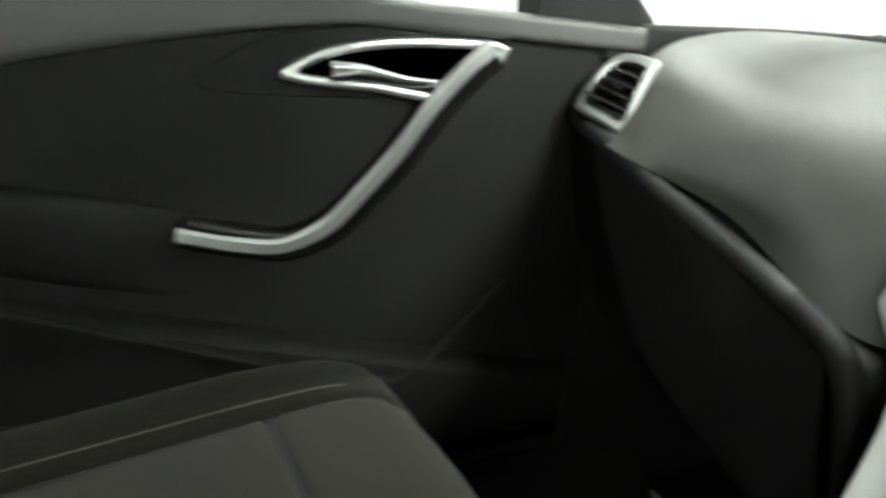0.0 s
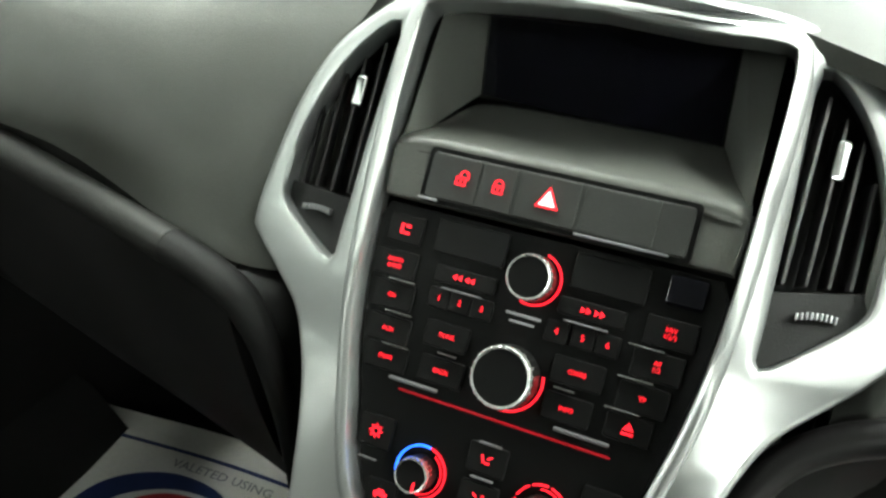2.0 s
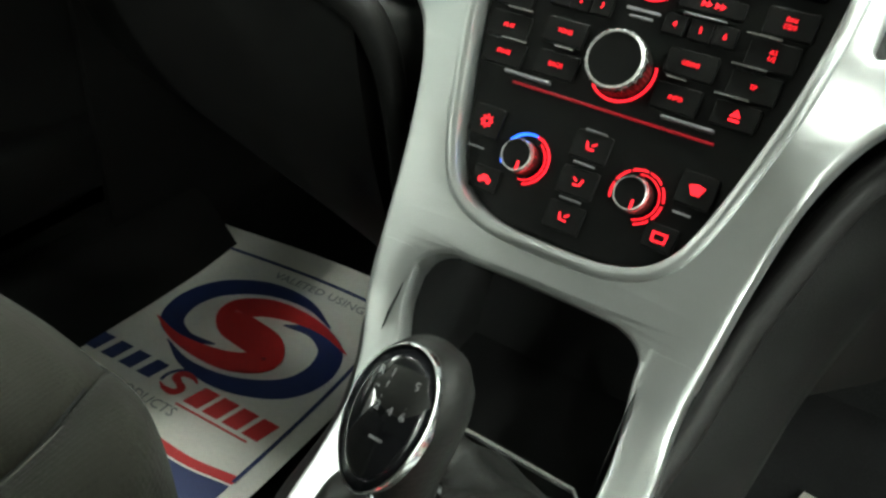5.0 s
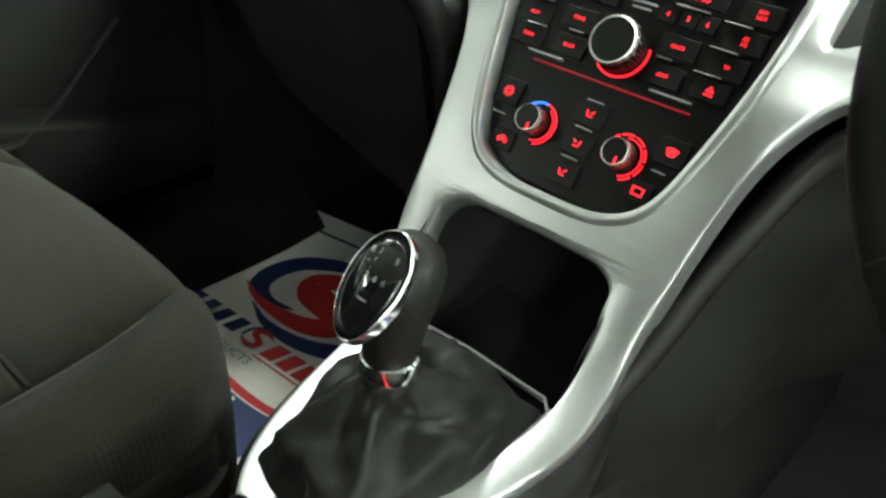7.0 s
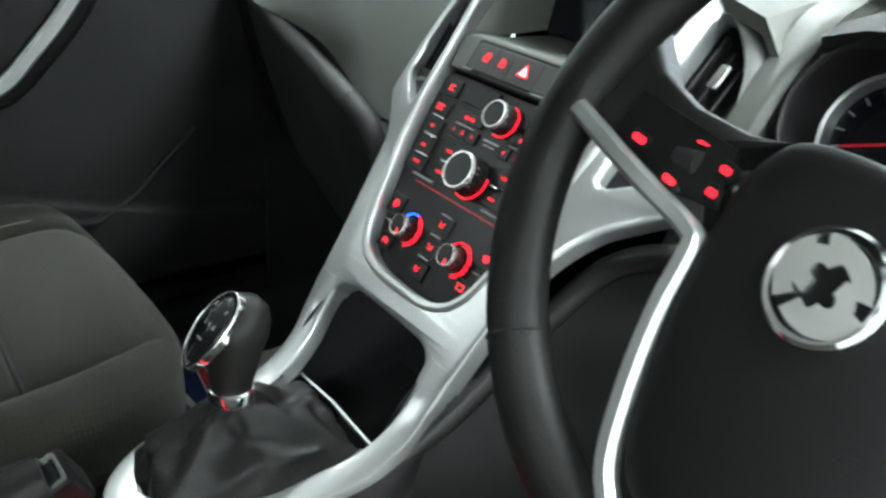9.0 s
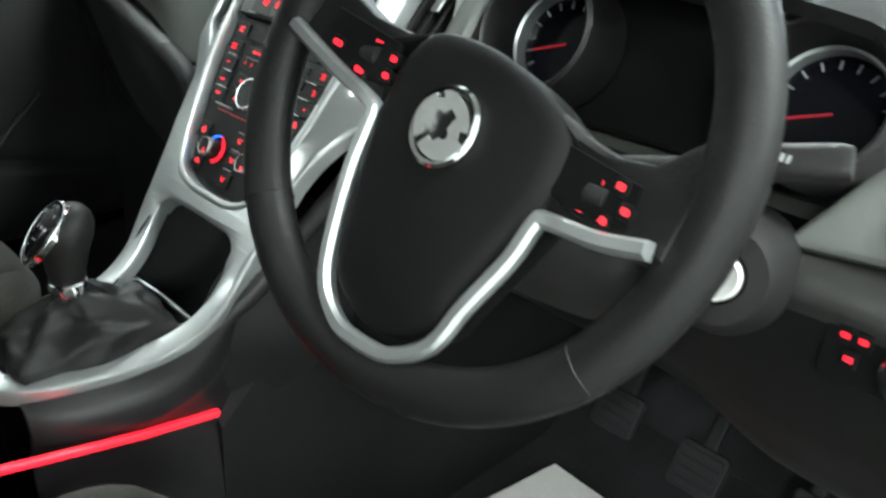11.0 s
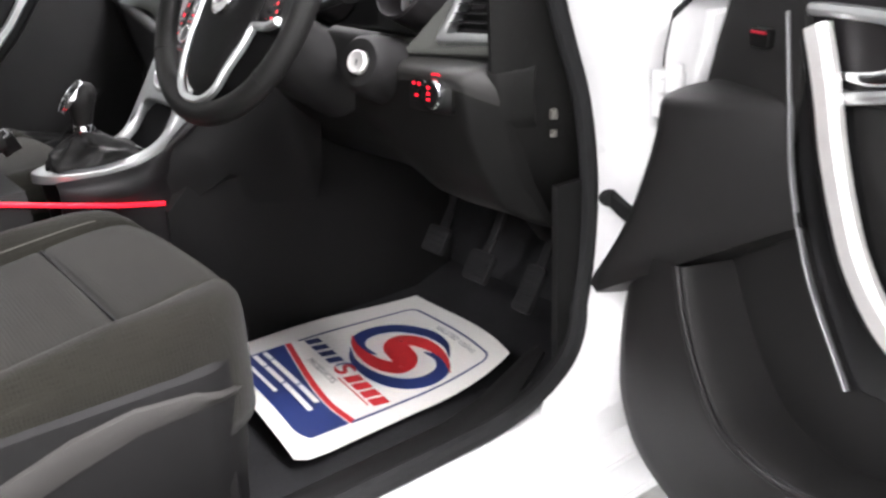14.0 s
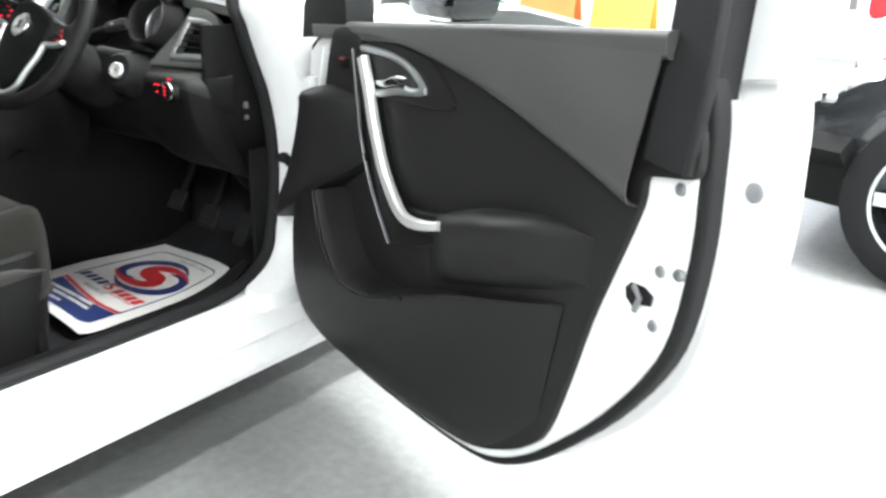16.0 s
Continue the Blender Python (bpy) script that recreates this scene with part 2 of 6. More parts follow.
M_SEAT = fabric("grey_seat_cloth", (0.0106, 0.0099, 0.0074), 210)
M_SEATSIDE = fabric("dark_seat_cloth", (0.0165, 0.0155, 0.0130), 420)
M_THREAD = material("pale_thread", (0.075, 0.072, 0.062), 0.8, bump=0.0)
M_CONCRETE = material("painted_concrete", (0.28, 0.285, 0.275), 0.4, spread=0.18, grain=35, stain=1.3, bump=0.08)
M_WALL = material("white_wall_paint", (0.78, 0.79, 0.78), 0.6, spread=0.04, grain=80, stain=0.8, bump=0.05)


def clear_glass(name, tint):
    m = bpy.data.materials.new(name)
    m.use_nodes = True
    b = m.node_tree.nodes["Principled BSDF"]
    b.inputs["Base Color"].default_value = (*tint, 1)
    b.inputs["Roughness"].default_value, b.inputs["Transmission Weight"].default_value, b.inputs["IOR"].default_value = 0.0, 1.0, 1.02
    return m


M_GLASS = clear_glass("window_glass", (0.93, 0.96, 0.95))


# ---- the hall ----
def block(lo, hi, r=0.004):
    c = [(a + b) / 2 for a, b in zip(lo, hi)]
    s = [b - a for a, b in zip(lo, hi)]
    return box(plain, *c, *s, r)


def structure(name, bm, material, label, category):
    ob = part(name, bm, material, None, label, kind="structure")
    return tagged(ob, category=category)


structure("ground", block((-9, -9, -0.2), (9, 9, 0.0)), M_CONCRETE, "pale grey painted concrete workshop floor", "floor")
def with_opening(y):
    return prism(lambda a, b, d: (a, y + d, b), [(-9, -0.2), (9, -0.2), (9, 4.6), (-9, 4.6)], 0, 0.2, 0, [[(-7, 0.5), (-7, 4.0), (7, 4.0), (7, 0.5)]])


# Window, glowing backdrop and lamp are assumed, for light through the windscreen.
wn = structure("wall_north", with_opening(9), M_WALL, "white hall wall with an assumed wide shop window", "wall")
for wx in (-7.0, -3.5, 0.0, 3.5, 7.0):
    part("window_post", block((wx - 0.04, 9.06, 0.5), (wx + 0.04, 9.14, 4.0)), M_GREYMET, wn)
structure("backdrop", block((-14, 13.0, -1), (14, 13.1, 9)), material("bright_sky", (0.8, 0.85, 0.9), 0.9, glow=(0.93, 0.97, 1.0, 2.2)), "plain bright daylight outside the assumed window", "backdrop")
area_lamp("window_daylight", (0, 8.9, 2.3), (0, 0, 1.6), 13.6, 3.3, DAY, (0.95, 0.98, 1.0))
structure("wall_south", block((-9, -9.2, -0.2), (9, -9, 4.6)), M_WALL, "plain white painted hall wall", "wall")
structure("wall_west", block((-9.2, -9, -0.2), (-9, 9, 4.6)), M_WALL, "plain white painted hall wall", "wall")
structure("wall_east", block((7.0, -9, -0.2), (7.2, 9, 4.6)), M_WALL, "plain white painted hall wall", "wall")
structure("ceiling", block((-9.2, -9.2, 4.6), (9.2, 9.2, 4.7)), M_WALL, "plain white hall ceiling", "ceiling")

M_TUBE = material("lit_tube", (0.9, 0.9, 0.9), 0.4, glow=(1.0, 0.98, 0.94, 5.0))


def ceiling_light(x, y):
    t = thing("ceiling_light", "unseen long white ceiling light, its place assumed", "ceiling light", (x, y, 4.58), "hall ceiling lights")
    part("housing", block((x - 0.16, y - 1.2, 4.53), (x + 0.16, y + 1.2, 4.6)), M_WALL, t)
    part("diffuser", block((x - 0.13, y - 1.15, 4.50), (x + 0.13, y + 1.15, 4.53)), M_TUBE, t, "glowing white diffuser")
    return t


# Unseen lights; places and uneven strengths are chosen to light the car inside.
for lx, bright in ((-5.4, 0.42), (-2.0, 0.70), (2.9, 1.15), (5.6, 1.3)):
    for ly, share in ((-5.2, 1.3), (1.4, 2.1), (6.6, 0.8)):
        ceiling_light(lx, ly)
        area_lamp("unseen_ceiling_lamp", (lx, ly, 4.48), (lx, ly, 0), 0.26, 2.3, LAMP * share * bright)


# ---- car shell ----
car_body = thing("car_body", "white hatchback car body with its driver's door open", "car", (0, 0, 0.0))


# floor pan, footwell front and tunnel
part("floor_pan", sheet([[(x, y, z) for y, z in ((-1.6, 0.27), (-0.6, 0.265), (0.40, 0.265), (0.50, 0.30), (0.66, 0.55), (0.70, 0.9))] for x in (-0.74, -0.4, 0.0, 0.4, 0.74)], 0.012, (0, 0.5, -1)), M_CARPET, car_body, "black carpeted footwell floor")
part("bulkhead", block((-0.76, 0.70, 0.3), (0.76, 0.76, 0.95)), M_DARK, car_body)
# Unseen dark panels closing the rear, added to keep light from behind out.
part("rear_light_blocker", block((-0.76, -1.65, 0.25), (0.76, -1.55, 1.44)), M_DARK, car_body)
for sx in (1, -1):
    part("rear_side_blocker", block((sx * 0.70 - 0.02, -1.56, 0.60), (sx * 0.70 + 0.02, -1.02, 1.43)), M_DARK, car_body, "unseen dark panel added to block light from behind")


def sill(sx, inn=0.0):
    prof = [(0.70, 0.262), (0.70, 0.335), (0.725, 0.352), (0.765, 0.352), (0.785, 0.338), (0.80, 0.325), (0.845, 0.315), (0.868, 0.292), (0.874, 0.252), (0.868, 0.205), (0.83, 0.180), (0.75, 0.175)]
    rows = []
    for y, k in ((-1.55, 0), (-0.8, 0), (-0.1, 0), (0.2, 0), (0.34, 0.0), (0.8, 0.0)):
        rows.append([(sx * max(x, inn), y, z) for x, z in prof])
    return loft(rows)


part("sill", sill(1), M_WHITE, car_body, "white painted door sill")
part("sill", sill(-1, 0.775), M_WHITE, car_body, "white painted door sill")
# sculpted crease along the outer sill and the black kick strip inside it
for sz, sxx in ((0.316, 0.836), (0.286, 0.869), (0.222, 0.869)):
    part("sill_step", sweep([(sxx, y, sz) for y in np.linspace(-1.5, 0.75, 12)], circle(0.005, 8), (0, 0, 1)), M_WHITE, car_body, "raised crease along the sill")
part("sill_cover", sheet([[(x - 0.6 * (x - 0.6) * max(0.0, y - 0.05) / 0.2, y, z + 0.10 * max(0.0, y - 0.05)) for x, z in ((0.64, 0.285), (0.675, 0.325), (0.70, 0.350), (0.740, 0.361), (0.774, 0.356))] for y in np.linspace(-1.5, 0.24, 24)], 0.008, (0, 0, -1)), M_DARK, car_body, "dark plastic sill cover")
part("sill_cover", sheet([[(-x, y, z) for x, z in ((0.64, 0.285), (0.675, 0.325), (0.70, 0.350), (0.735, 0.360), (0.775, 0.356))] for y in np.linspace(-1.5, 0.30, 14)], 0.008, (0, 0, -1)), M_DARK, car_body, "dark plastic sill cover")

# door opening edge: black seal and white pillar
OPEN = spline([(-1.3, 0.362), (-0.5, 0.358), (-0.05, 0.357), (0.07, 0.361), (0.155, 0.377), (0.228, 0.415), (0.268, 0.48), (0.284, 0.60), (0.280, 0.70), (0.262, 0.79), (0.236, 0.86), (0.212, 0.93), (0.20, 0.985), (0.25, 1.06), (0.47, 1.24), (0.75, 1.40)], 6)


def opening_x(z):
    x = 0.778 - 0.044 * min(1.0, max(0.0, (z - 0.36) / 0.11))
    return x if z < 0.95 else x - 0.28 * (z - 0.95)


part("door_seal", sweep([(opening_x(z) - 0.01, y, z) for y, z in OPEN], circle(0.014, 10), (1, 0, 0)), M_RUBBER, car_body, "black rubber door opening seal")
rows = []
for y, z in OPEN[22:]:
    k = min(1.0, max(0.0, (z - 0.36) / 0.25))
    x0 = opening_x(z) + 0.012 * (1 - k) ** 2
    rows.append([(x0 + 0.008, y + 0.004, z), (x0 + 0.03 + 0.02 * k, y + 0.006 + 0.004 * k, z - 0.012 * (1 - k)), (x0 + 0.045 + 0.04 * k, y + 0.02 + 0.015 * k, z - 0.012 * (1 - k)), (x0 + 0.052 + 0.045 * k, y + 0.05 + 0.04 * k, z - 0.01), (x0 + 0.055 + 0.045 * k, y + 0.14 + 0.06 * k, z - 0.01), (x0 + 0.03, y + 0.18 + 0.1 * k, z - 0.01), (x0 - 0.02, y + 0.20, z), (x0 - 0.015, y + 0.012, z)])
rows.insert(0, [(x, y - 0.01, z - 0.09) for x, y, z in rows[0]])
part("front_pillar", loft(rows), M_WHITE, car_body, "white painted front door pillar")
part("pillar_trim", sheet([[(opening_x(z) - 0.012, y + 0.006, z), (opening_x(z) - 0.04, y + 0.012, z), (opening_x(z) - 0.055, y + 0.06, z), (opening_x(z) - 0.06, y + 0.16, z)] for y, z in OPEN[20:]], 0.006, (0, 1, 0)), M_DARK, car_body, "dark plastic pillar trim")
# check strap of the door and hinges
part("check_strap", merge(sweep([(0.775, 0.272, 0.645), (0.81, 0.256, 0.640), (0.87, 0.232, 0.634)], round_rect(0.012, 0.022, 0.003), (0, 0, 1)), lathe([(0.0, -0.012), (0.010, -0.010), (0.0125, 0), (0.010, 0.010), (0, 0.012)], (0.777, 0.266, 0.645), (0.9, -0.3, 0.2), 14)), M_RUBBER, car_body, "black door check strap")
for hz in (0.47, 0.80):
    part("hinge", merge(box(plain, 0.862, 0.285, hz, 0.05, 0.028, 0.06, 0.004), lathe([(0.0, -0.04), (0.011, -0.04), (0.011, 0.04), (0, 0.04)], (0.882, 0.262, hz), (0, 0, 1), 14), lathe([(0.0, 0), (0.009, 0), (0.009, 0.008), (0, 0.009)], (0.862, 0.270, hz + 0.012), (0, -1, 0), 6)), M_WHITE, car_body, "white painted door hinge")


# roof, windscreen frame, bonnet and wings
def arch(y, zr, w):
    return [(-w, y, zr - 0.06), (-w * 0.93, y, zr - 0.015), (-w * 0.7, y, zr), (0, y, zr + 0.02), (w * 0.7, y, zr), (w * 0.93, y, zr - 0.015), (w, y, zr - 0.06)]


part("roof", sheet([arch(-1.65, 1.44, 0.60), arch(-1.0, 1.49, 0.62), (arch(-0.4, 1.50, 0.63)), arch(0.02, 1.47, 0.63), arch(0.14, 1.44, 0.63)], 0.04, (0, 0, 1)), M_WHITE, car_body, "white roof")
part("headlining", sheet([[(x, y, z - 0.012) for x, y, z in arch(yy, zr, 0.60)] for yy, zr in ((-1.6, 1.44), (-1.0, 1.49), (-0.4, 1.50), (0.12, 1.44))], 0.006, (0, 0, 1)), material("pale_headlining", (0.45, 0.44, 0.42), 0.9, bump=0.3), car_body, "pale grey headlining")
for sx in (1, -1):
    part("windscreen_pillar", sweep(spline([(sx * 0.60, 0.14, 1.43), (sx * 0.66, 0.42, 1.26), (sx * 0.735, 0.80, 1.04), (sx * 0.76, 0.96, 0.95)], 6), [(-0.035, -0.03), (0.035, -0.03), (0.04, 0.02), (0.0, 0.035), (-0.04, 0.02)], (0, 0.5, 0.85)), M_DARK, car_body, "dark windscreen pillar trim")
    part("front_wing", sheet([[(sx * x, y, z) for x, z in ((0.70, 0.97), (0.80, 0.94), (0.865, 0.86), (0.89, 0.70), (0.885, 0.50), (0.87, 0.24))] for y in (0.36, 0.42, 0.55, 0.75)], 0.012, (-sx, 0, 0)), M_WHITE, car_body, "white front wing")
part("bonnet", sheet([[(x, y, z + 0.03 * (1 - (x / 0.75) ** 2)) for x in np.linspace(-0.76, 0.76, 9)] for y, z in ((0.96, 0.95), (1.3, 0.93), (1.7, 0.86), (1.95, 0.72), (2.02, 0.55), (2.02, 0.25))], 0.012, (0, 0, -1)), M_WHITE, car_body, "white bonnet")
wind = sheet([[(x, 0.98 - 0.04 * (x / 0.75) ** 2, 0.965) for x in np.linspace(-0.74, 0.74, 9)], [(x * 0.82, 0.14 - 0.02 * (x / 0.75) ** 2, 1.455) for x in np.linspace(-0.74, 0.74, 9)]], 0.004, (0, 0.5, 0.85))
ws = part("windscreen", wind, M_GLASS, car_body, "clear windscreen glass")
ws.visible_shadow = False
part("windscreen_border", sheet([[(x * (1 - 0.18 * f), 0.976 - 0.84 * f - 0.04 * (x / 0.75) ** 2, 0.960 + 0.49 * f) for x in np.linspace(-0.75, 0.75, 13)] for f in (0.0, 0.035, 0.07)], 0.003, (0, 0.5, 0.85)), M_RUBBER, car_body, "black border along the foot of the windscreen")
part("beltline_trim", sweep([(-0.764, 0.16, 0.975), (-0.764, 0.45, 0.978), (-0.764, 0.86, 0.972)], round_rect(0.024, 0.050, 0.008, 3), (0, 0, 1)), M_DARK, car_body, "dark trim along the foot of the side window")
# rear half of the cabin, plain
part("rear_side", sheet([[(-0.87, y, z) for z in (0.22, 0.6, 0.98)] for y in (-1.65, -1.2, -0.92)], 0.09, (1, 0, 0)), M_WHITE, car_body, "white rear side of the car")
part("rear_side", sheet([[(0.87, y, z) for z in (0.36, 0.6, 0.98)] for y in (-1.65, -1.50, -1.32)], 0.09, (-1, 0, 0)), M_WHITE, car_body, "white rear side of the car")
for sx in (1, -1):
    part("centre_pillar", sweep([(sx * 0.78, -1.0 - (0.32 if sx > 0 else 0), 0.95), (sx * 0.62, -1.0 - (0.32 if sx > 0 else 0), 1.45)], round_rect(0.05, 0.09, 0.015), (0, 1, 0)), M_DARK, car_body, "dark centre pillar trim")
part("tailgate", sheet([[(x, y, z) for x in (-0.72, 0, 0.72)] for y, z in ((-1.66, 0.98), (-1.68, 0.7), (-1.66, 0.3))], 0.04, (0, -1, 0)), M_WHITE, car_body, "white rear end of the car")
for wy in (1.28,):
    for sx in (1, -1):
        tyre = part("wheel", lathe([(0.20, -0.10), (0.28, -0.105), (0.315, -0.085), (0.318, 0.0), (0.315, 0.085), (0.28, 0.105), (0.20, 0.10)], (sx * 0.79, wy, 0.318), (1, 0, 0), 40), M_RUBBER, car_body, "black tyre on a front wheel")
        part("rim", lathe([(0.0, 0.07), (0.06, 0.085), (0.19, 0.06), (0.205, 0.09), (0.215, 0.09), (0.21, -0.08), (0.0, -0.08)], (sx * 0.79, wy, 0.318), (sx, 0, 0), 30), M_GREYMET, tyre)


# ---- dashboard ----
def across(stations, n):
    """Smooth cross sections (y, z) along x from given stations."""
    out = []
    xs = [s[0] for s in stations]
    flat = [np.array([c for p in s[1] for c in p]) for s in stations]
    cur = spline([np.r_[x, f] for x, f in zip(xs, flat)], n)
    for r in cur:
        yz = r[1:].reshape(-1, 2)
        fine = spline([tuple(p) for p in yz], 4)
        out.append([(r[0], p[0], p[1]) for p in fine])
    return out


dash = thing("dashboard", "grey-green soft plastic dashboard with a dark lower part", "dashboard", (0, 0.3, 0.6))
UP_OUT = [(0.132, 0.853), (0.146, 0.868), (0.172, 0.908), (0.202, 0.948), (0.27, 0.976), (0.42, 0.987), (0.80, 0.968)]
UP_MID = [(0.084, 0.860), (0.082, 0.885), (0.105, 0.932), (0.150, 0.968), (0.225, 0.990), (0.40, 1.003), (0.86, 0.978)]
UP_SIDE = [(0.064, 0.826), (0.088, 0.880), (0.120, 0.932), (0.158, 0.975), (0.20, 1.002), (0.32, 1.016), (0.90, 0.98)]
left = across([(-0.752, [(y + 0.03, z + 0.012) for y, z in UP_OUT]), (-0.70, [(y - 0.008, z + 0.018) for y, z in UP_OUT]), (-0.655, [(y - 0.022, z + 0.018) for y, z in UP_OUT]), (-0.60, [(y - 0.040, z + 0.016) for y, z in UP_OUT]), (-0.40, UP_MID), (-0.235, [(y - 0.008, z) for y, z in UP_SIDE]), (-0.155, UP_SIDE)], 6)
part("upper_panel", sheet(left, 0.02, (0, 1, -0.3)), M_SOFT, dash, "grey-green grained upper dash panel")
UP_DRV = [(0.150, 0.850), (0.215, 0.870), (0.225, 0.92), (0.232, 0.97), (0.240, 1.0), (0.30, 1.012), (0.90, 0.98)]
right = across([(0.160, UP_SIDE), (0.186, [(y + 0.006, z) for y, z in UP_SIDE]), (0.200, UP_DRV), (0.50, UP_DRV), (0.56, UP_DRV)], 5)
part("upper_panel", sheet(right, 0.02, (0, 1, -0.3)), M_SOFT, dash, "grey-green grained upper dash panel")
part("top_bridge", sheet([[(x, y, z) for y, z in ((0.205 + k, 0.985 - 0.7 * k), (0.225 + k, 0.998 - 0.7 * k), (0.27 + k, 1.006 - 0.5 * k), (0.42, 1.004), (0.86, 0.975))] for x, k in ((0.54, 0.0), (0.60, 0.004), (0.66, 0.015), (0.70, 0.035), (0.735, 0.06))], 0.02, (0, 0, -1)), M_SOFT, dash)
part("top_bridge", sheet([[(x, y, z - k) for y, z in ((0.148, 1.010), (0.20, 1.018), (0.30, 1.021), (0.60, 1.003), (0.90, 0.985))] for x, k in ((-0.18, 0.060), (-0.15, 0.020), (-0.08, 0.001), (0.0, 0.0), (0.08, 0.001), (0.15, 0.020), (0.18, 0.060))], 0.012, (0, 0, -1)), M_SOFT, dash)

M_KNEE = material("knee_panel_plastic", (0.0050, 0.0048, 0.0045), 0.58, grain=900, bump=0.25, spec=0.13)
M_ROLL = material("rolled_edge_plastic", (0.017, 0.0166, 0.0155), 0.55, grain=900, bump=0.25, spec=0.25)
# rolled edge under the upper panel on the passenger side, ending down the console's side
ROLL = spline([(-0.760, 0.130, 0.880), (-0.70, 0.120, 0.874), (-0.655, 0.116, 0.868), (-0.50, 0.090, 0.850), (-0.36, 0.066, 0.837), (-0.225, 0.042, 0.820), (-0.185, 0.033, 0.798), (-0.165, 0.026, 0.755), (-0.150, 0.015, 0.69), (-0.135, -0.01, 0.60)], 6)
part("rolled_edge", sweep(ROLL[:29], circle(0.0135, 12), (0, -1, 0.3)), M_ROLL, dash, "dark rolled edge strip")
# The strip's lower end is darkened in colour for light falling off there.
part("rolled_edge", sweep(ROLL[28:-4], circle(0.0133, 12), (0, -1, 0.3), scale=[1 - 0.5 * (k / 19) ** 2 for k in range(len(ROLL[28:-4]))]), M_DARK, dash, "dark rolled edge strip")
LOW = [(0.012, 0.004), (0.0, -0.010), (0.006, -0.06), (0.03, -0.16), (0.07, -0.26), (0.14, -0.31), (0.40, -0.30)]
rows = []
for x, y, z in [p for p in ROLL if p[2] > 0.815]:
    rows.append([(x, y + a, z + b) for a, b in spline(LOW, 4)])
part("glovebox", sheet(rows, 0.015, (0, 1, 0.2)), M_DARK, dash, "dark plastic glovebox and lower dash")
rows = [[(x, y + 0.004, z), (x + 0.02, y + 0.012, z), (x + 0.05, y + 0.03, z), (x + 0.07, y + 0.10, z)] for x, y, z in ROLL[30:]]
part("console_cheek", sheet(rows, 0.01, (0, 1, 0)), M_DARK, dash, "dark plastic side of the centre stack")
rows = [[(x, y + 0.004, z), (x - 0.02, y + 0.02, z), (x - 0.03, y + 0.25, z)] for x, y, z in ROLL[36:]]
part("console_cheek", sheet(rows, 0.01, (1, 0, 0)), M_DARK, dash, "dark plastic side of the centre stack")

CHEEK = spline([(0.092, -0.170, 0.638), (0.096, -0.125, 0.658), (0.100, -0.090, 0.680), (0.104, -0.060, 0.702), (0.109, -0.030, 0.731), (0.119, 0.0, 0.765), (0.130, 0.025, 0.794), (0.142, 0.038, 0.812), (0.162, 0.048, 0.826), (0.190, 0.056, 0.836), (0.225, 0.062, 0.840)], 5)
part("rolled_edge", sweep(CHEEK, circle(0.010, 12), (0, -1, 0.3), scale=[0.35 + 0.65 * min(1.0, k / 12) for k in range(len(CHEEK))]), M_PLUM, dash, "smooth dark rolled edge beside the console")
rows = []
for x, y, z in CHEEK:
    m = min(1.0, max(0.0, (y + 0.17) / 0.09))
    rows.append([(x + 0.004, y + 0.006, z - 0.002), (x + 0.020 * m, y + 0.014, z - 0.012), (x + 0.038 * m, y + 0.030, z - 0.036), (x + 0.036 * m, y + 0.055, z - 0.080), (0.098 + (0.5 * x - 0.030) * m, y + 0.09, 0.60), (0.098 + 0.014 * m, y + 0.11, 0.52)])
part("console_cheek", sheet(rows, 0.006, (-1, 0, 0)), M_DARK, dash, "dark plastic side of the centre stack")

# driver's lower dash: rounded ledge, switch panel, knee panel
LDR = [(0.17, 0.840), (0.120, 0.838), (0.092, 0.830), (0.085, 0.812), (0.088, 0.785), (0.098, 0.74), (0.128, 0.675), (0.185, 0.615), (0.40, 0.55)]
LDL = [(0.16, 0.850), (0.10, 0.84), (0.075, 0.82), (0.072, 0.79), (0.078, 0.76), (0.095, 0.735), (0.135, 0.69), (0.20, 0.635), (0.42, 0.56)]
lower = across([(0.155, LDL), (0.25, LDL), (0.42, LDL), (0.53, [(y - 0.0, z) for y, z in LDR]), (0.655, LDR), (0.685, [(y + 0.02, z - 0.012) for y, z in LDR]), (0.705, [(y + 0.06, z - 0.03) for y, z in LDR])], 5)
# Top slice of the panel, painted lighter as the face that catches light.
part("ledge", sheet([r[:12] for r in lower if r[0][0] > 0.50], 0.012, (0, 0.3, -1)), M_ROLL, dash, "rounded ledge over the switch panel, grey lightened as if lit")
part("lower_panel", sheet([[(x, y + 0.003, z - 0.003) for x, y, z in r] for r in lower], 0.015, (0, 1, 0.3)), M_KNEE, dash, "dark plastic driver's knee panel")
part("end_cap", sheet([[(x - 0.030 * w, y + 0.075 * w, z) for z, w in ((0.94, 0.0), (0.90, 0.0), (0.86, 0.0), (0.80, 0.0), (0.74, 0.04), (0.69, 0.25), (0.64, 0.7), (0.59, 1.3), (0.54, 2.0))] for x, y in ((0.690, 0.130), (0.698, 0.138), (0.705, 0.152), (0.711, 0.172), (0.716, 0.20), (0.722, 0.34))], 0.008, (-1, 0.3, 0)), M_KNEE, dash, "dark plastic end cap")
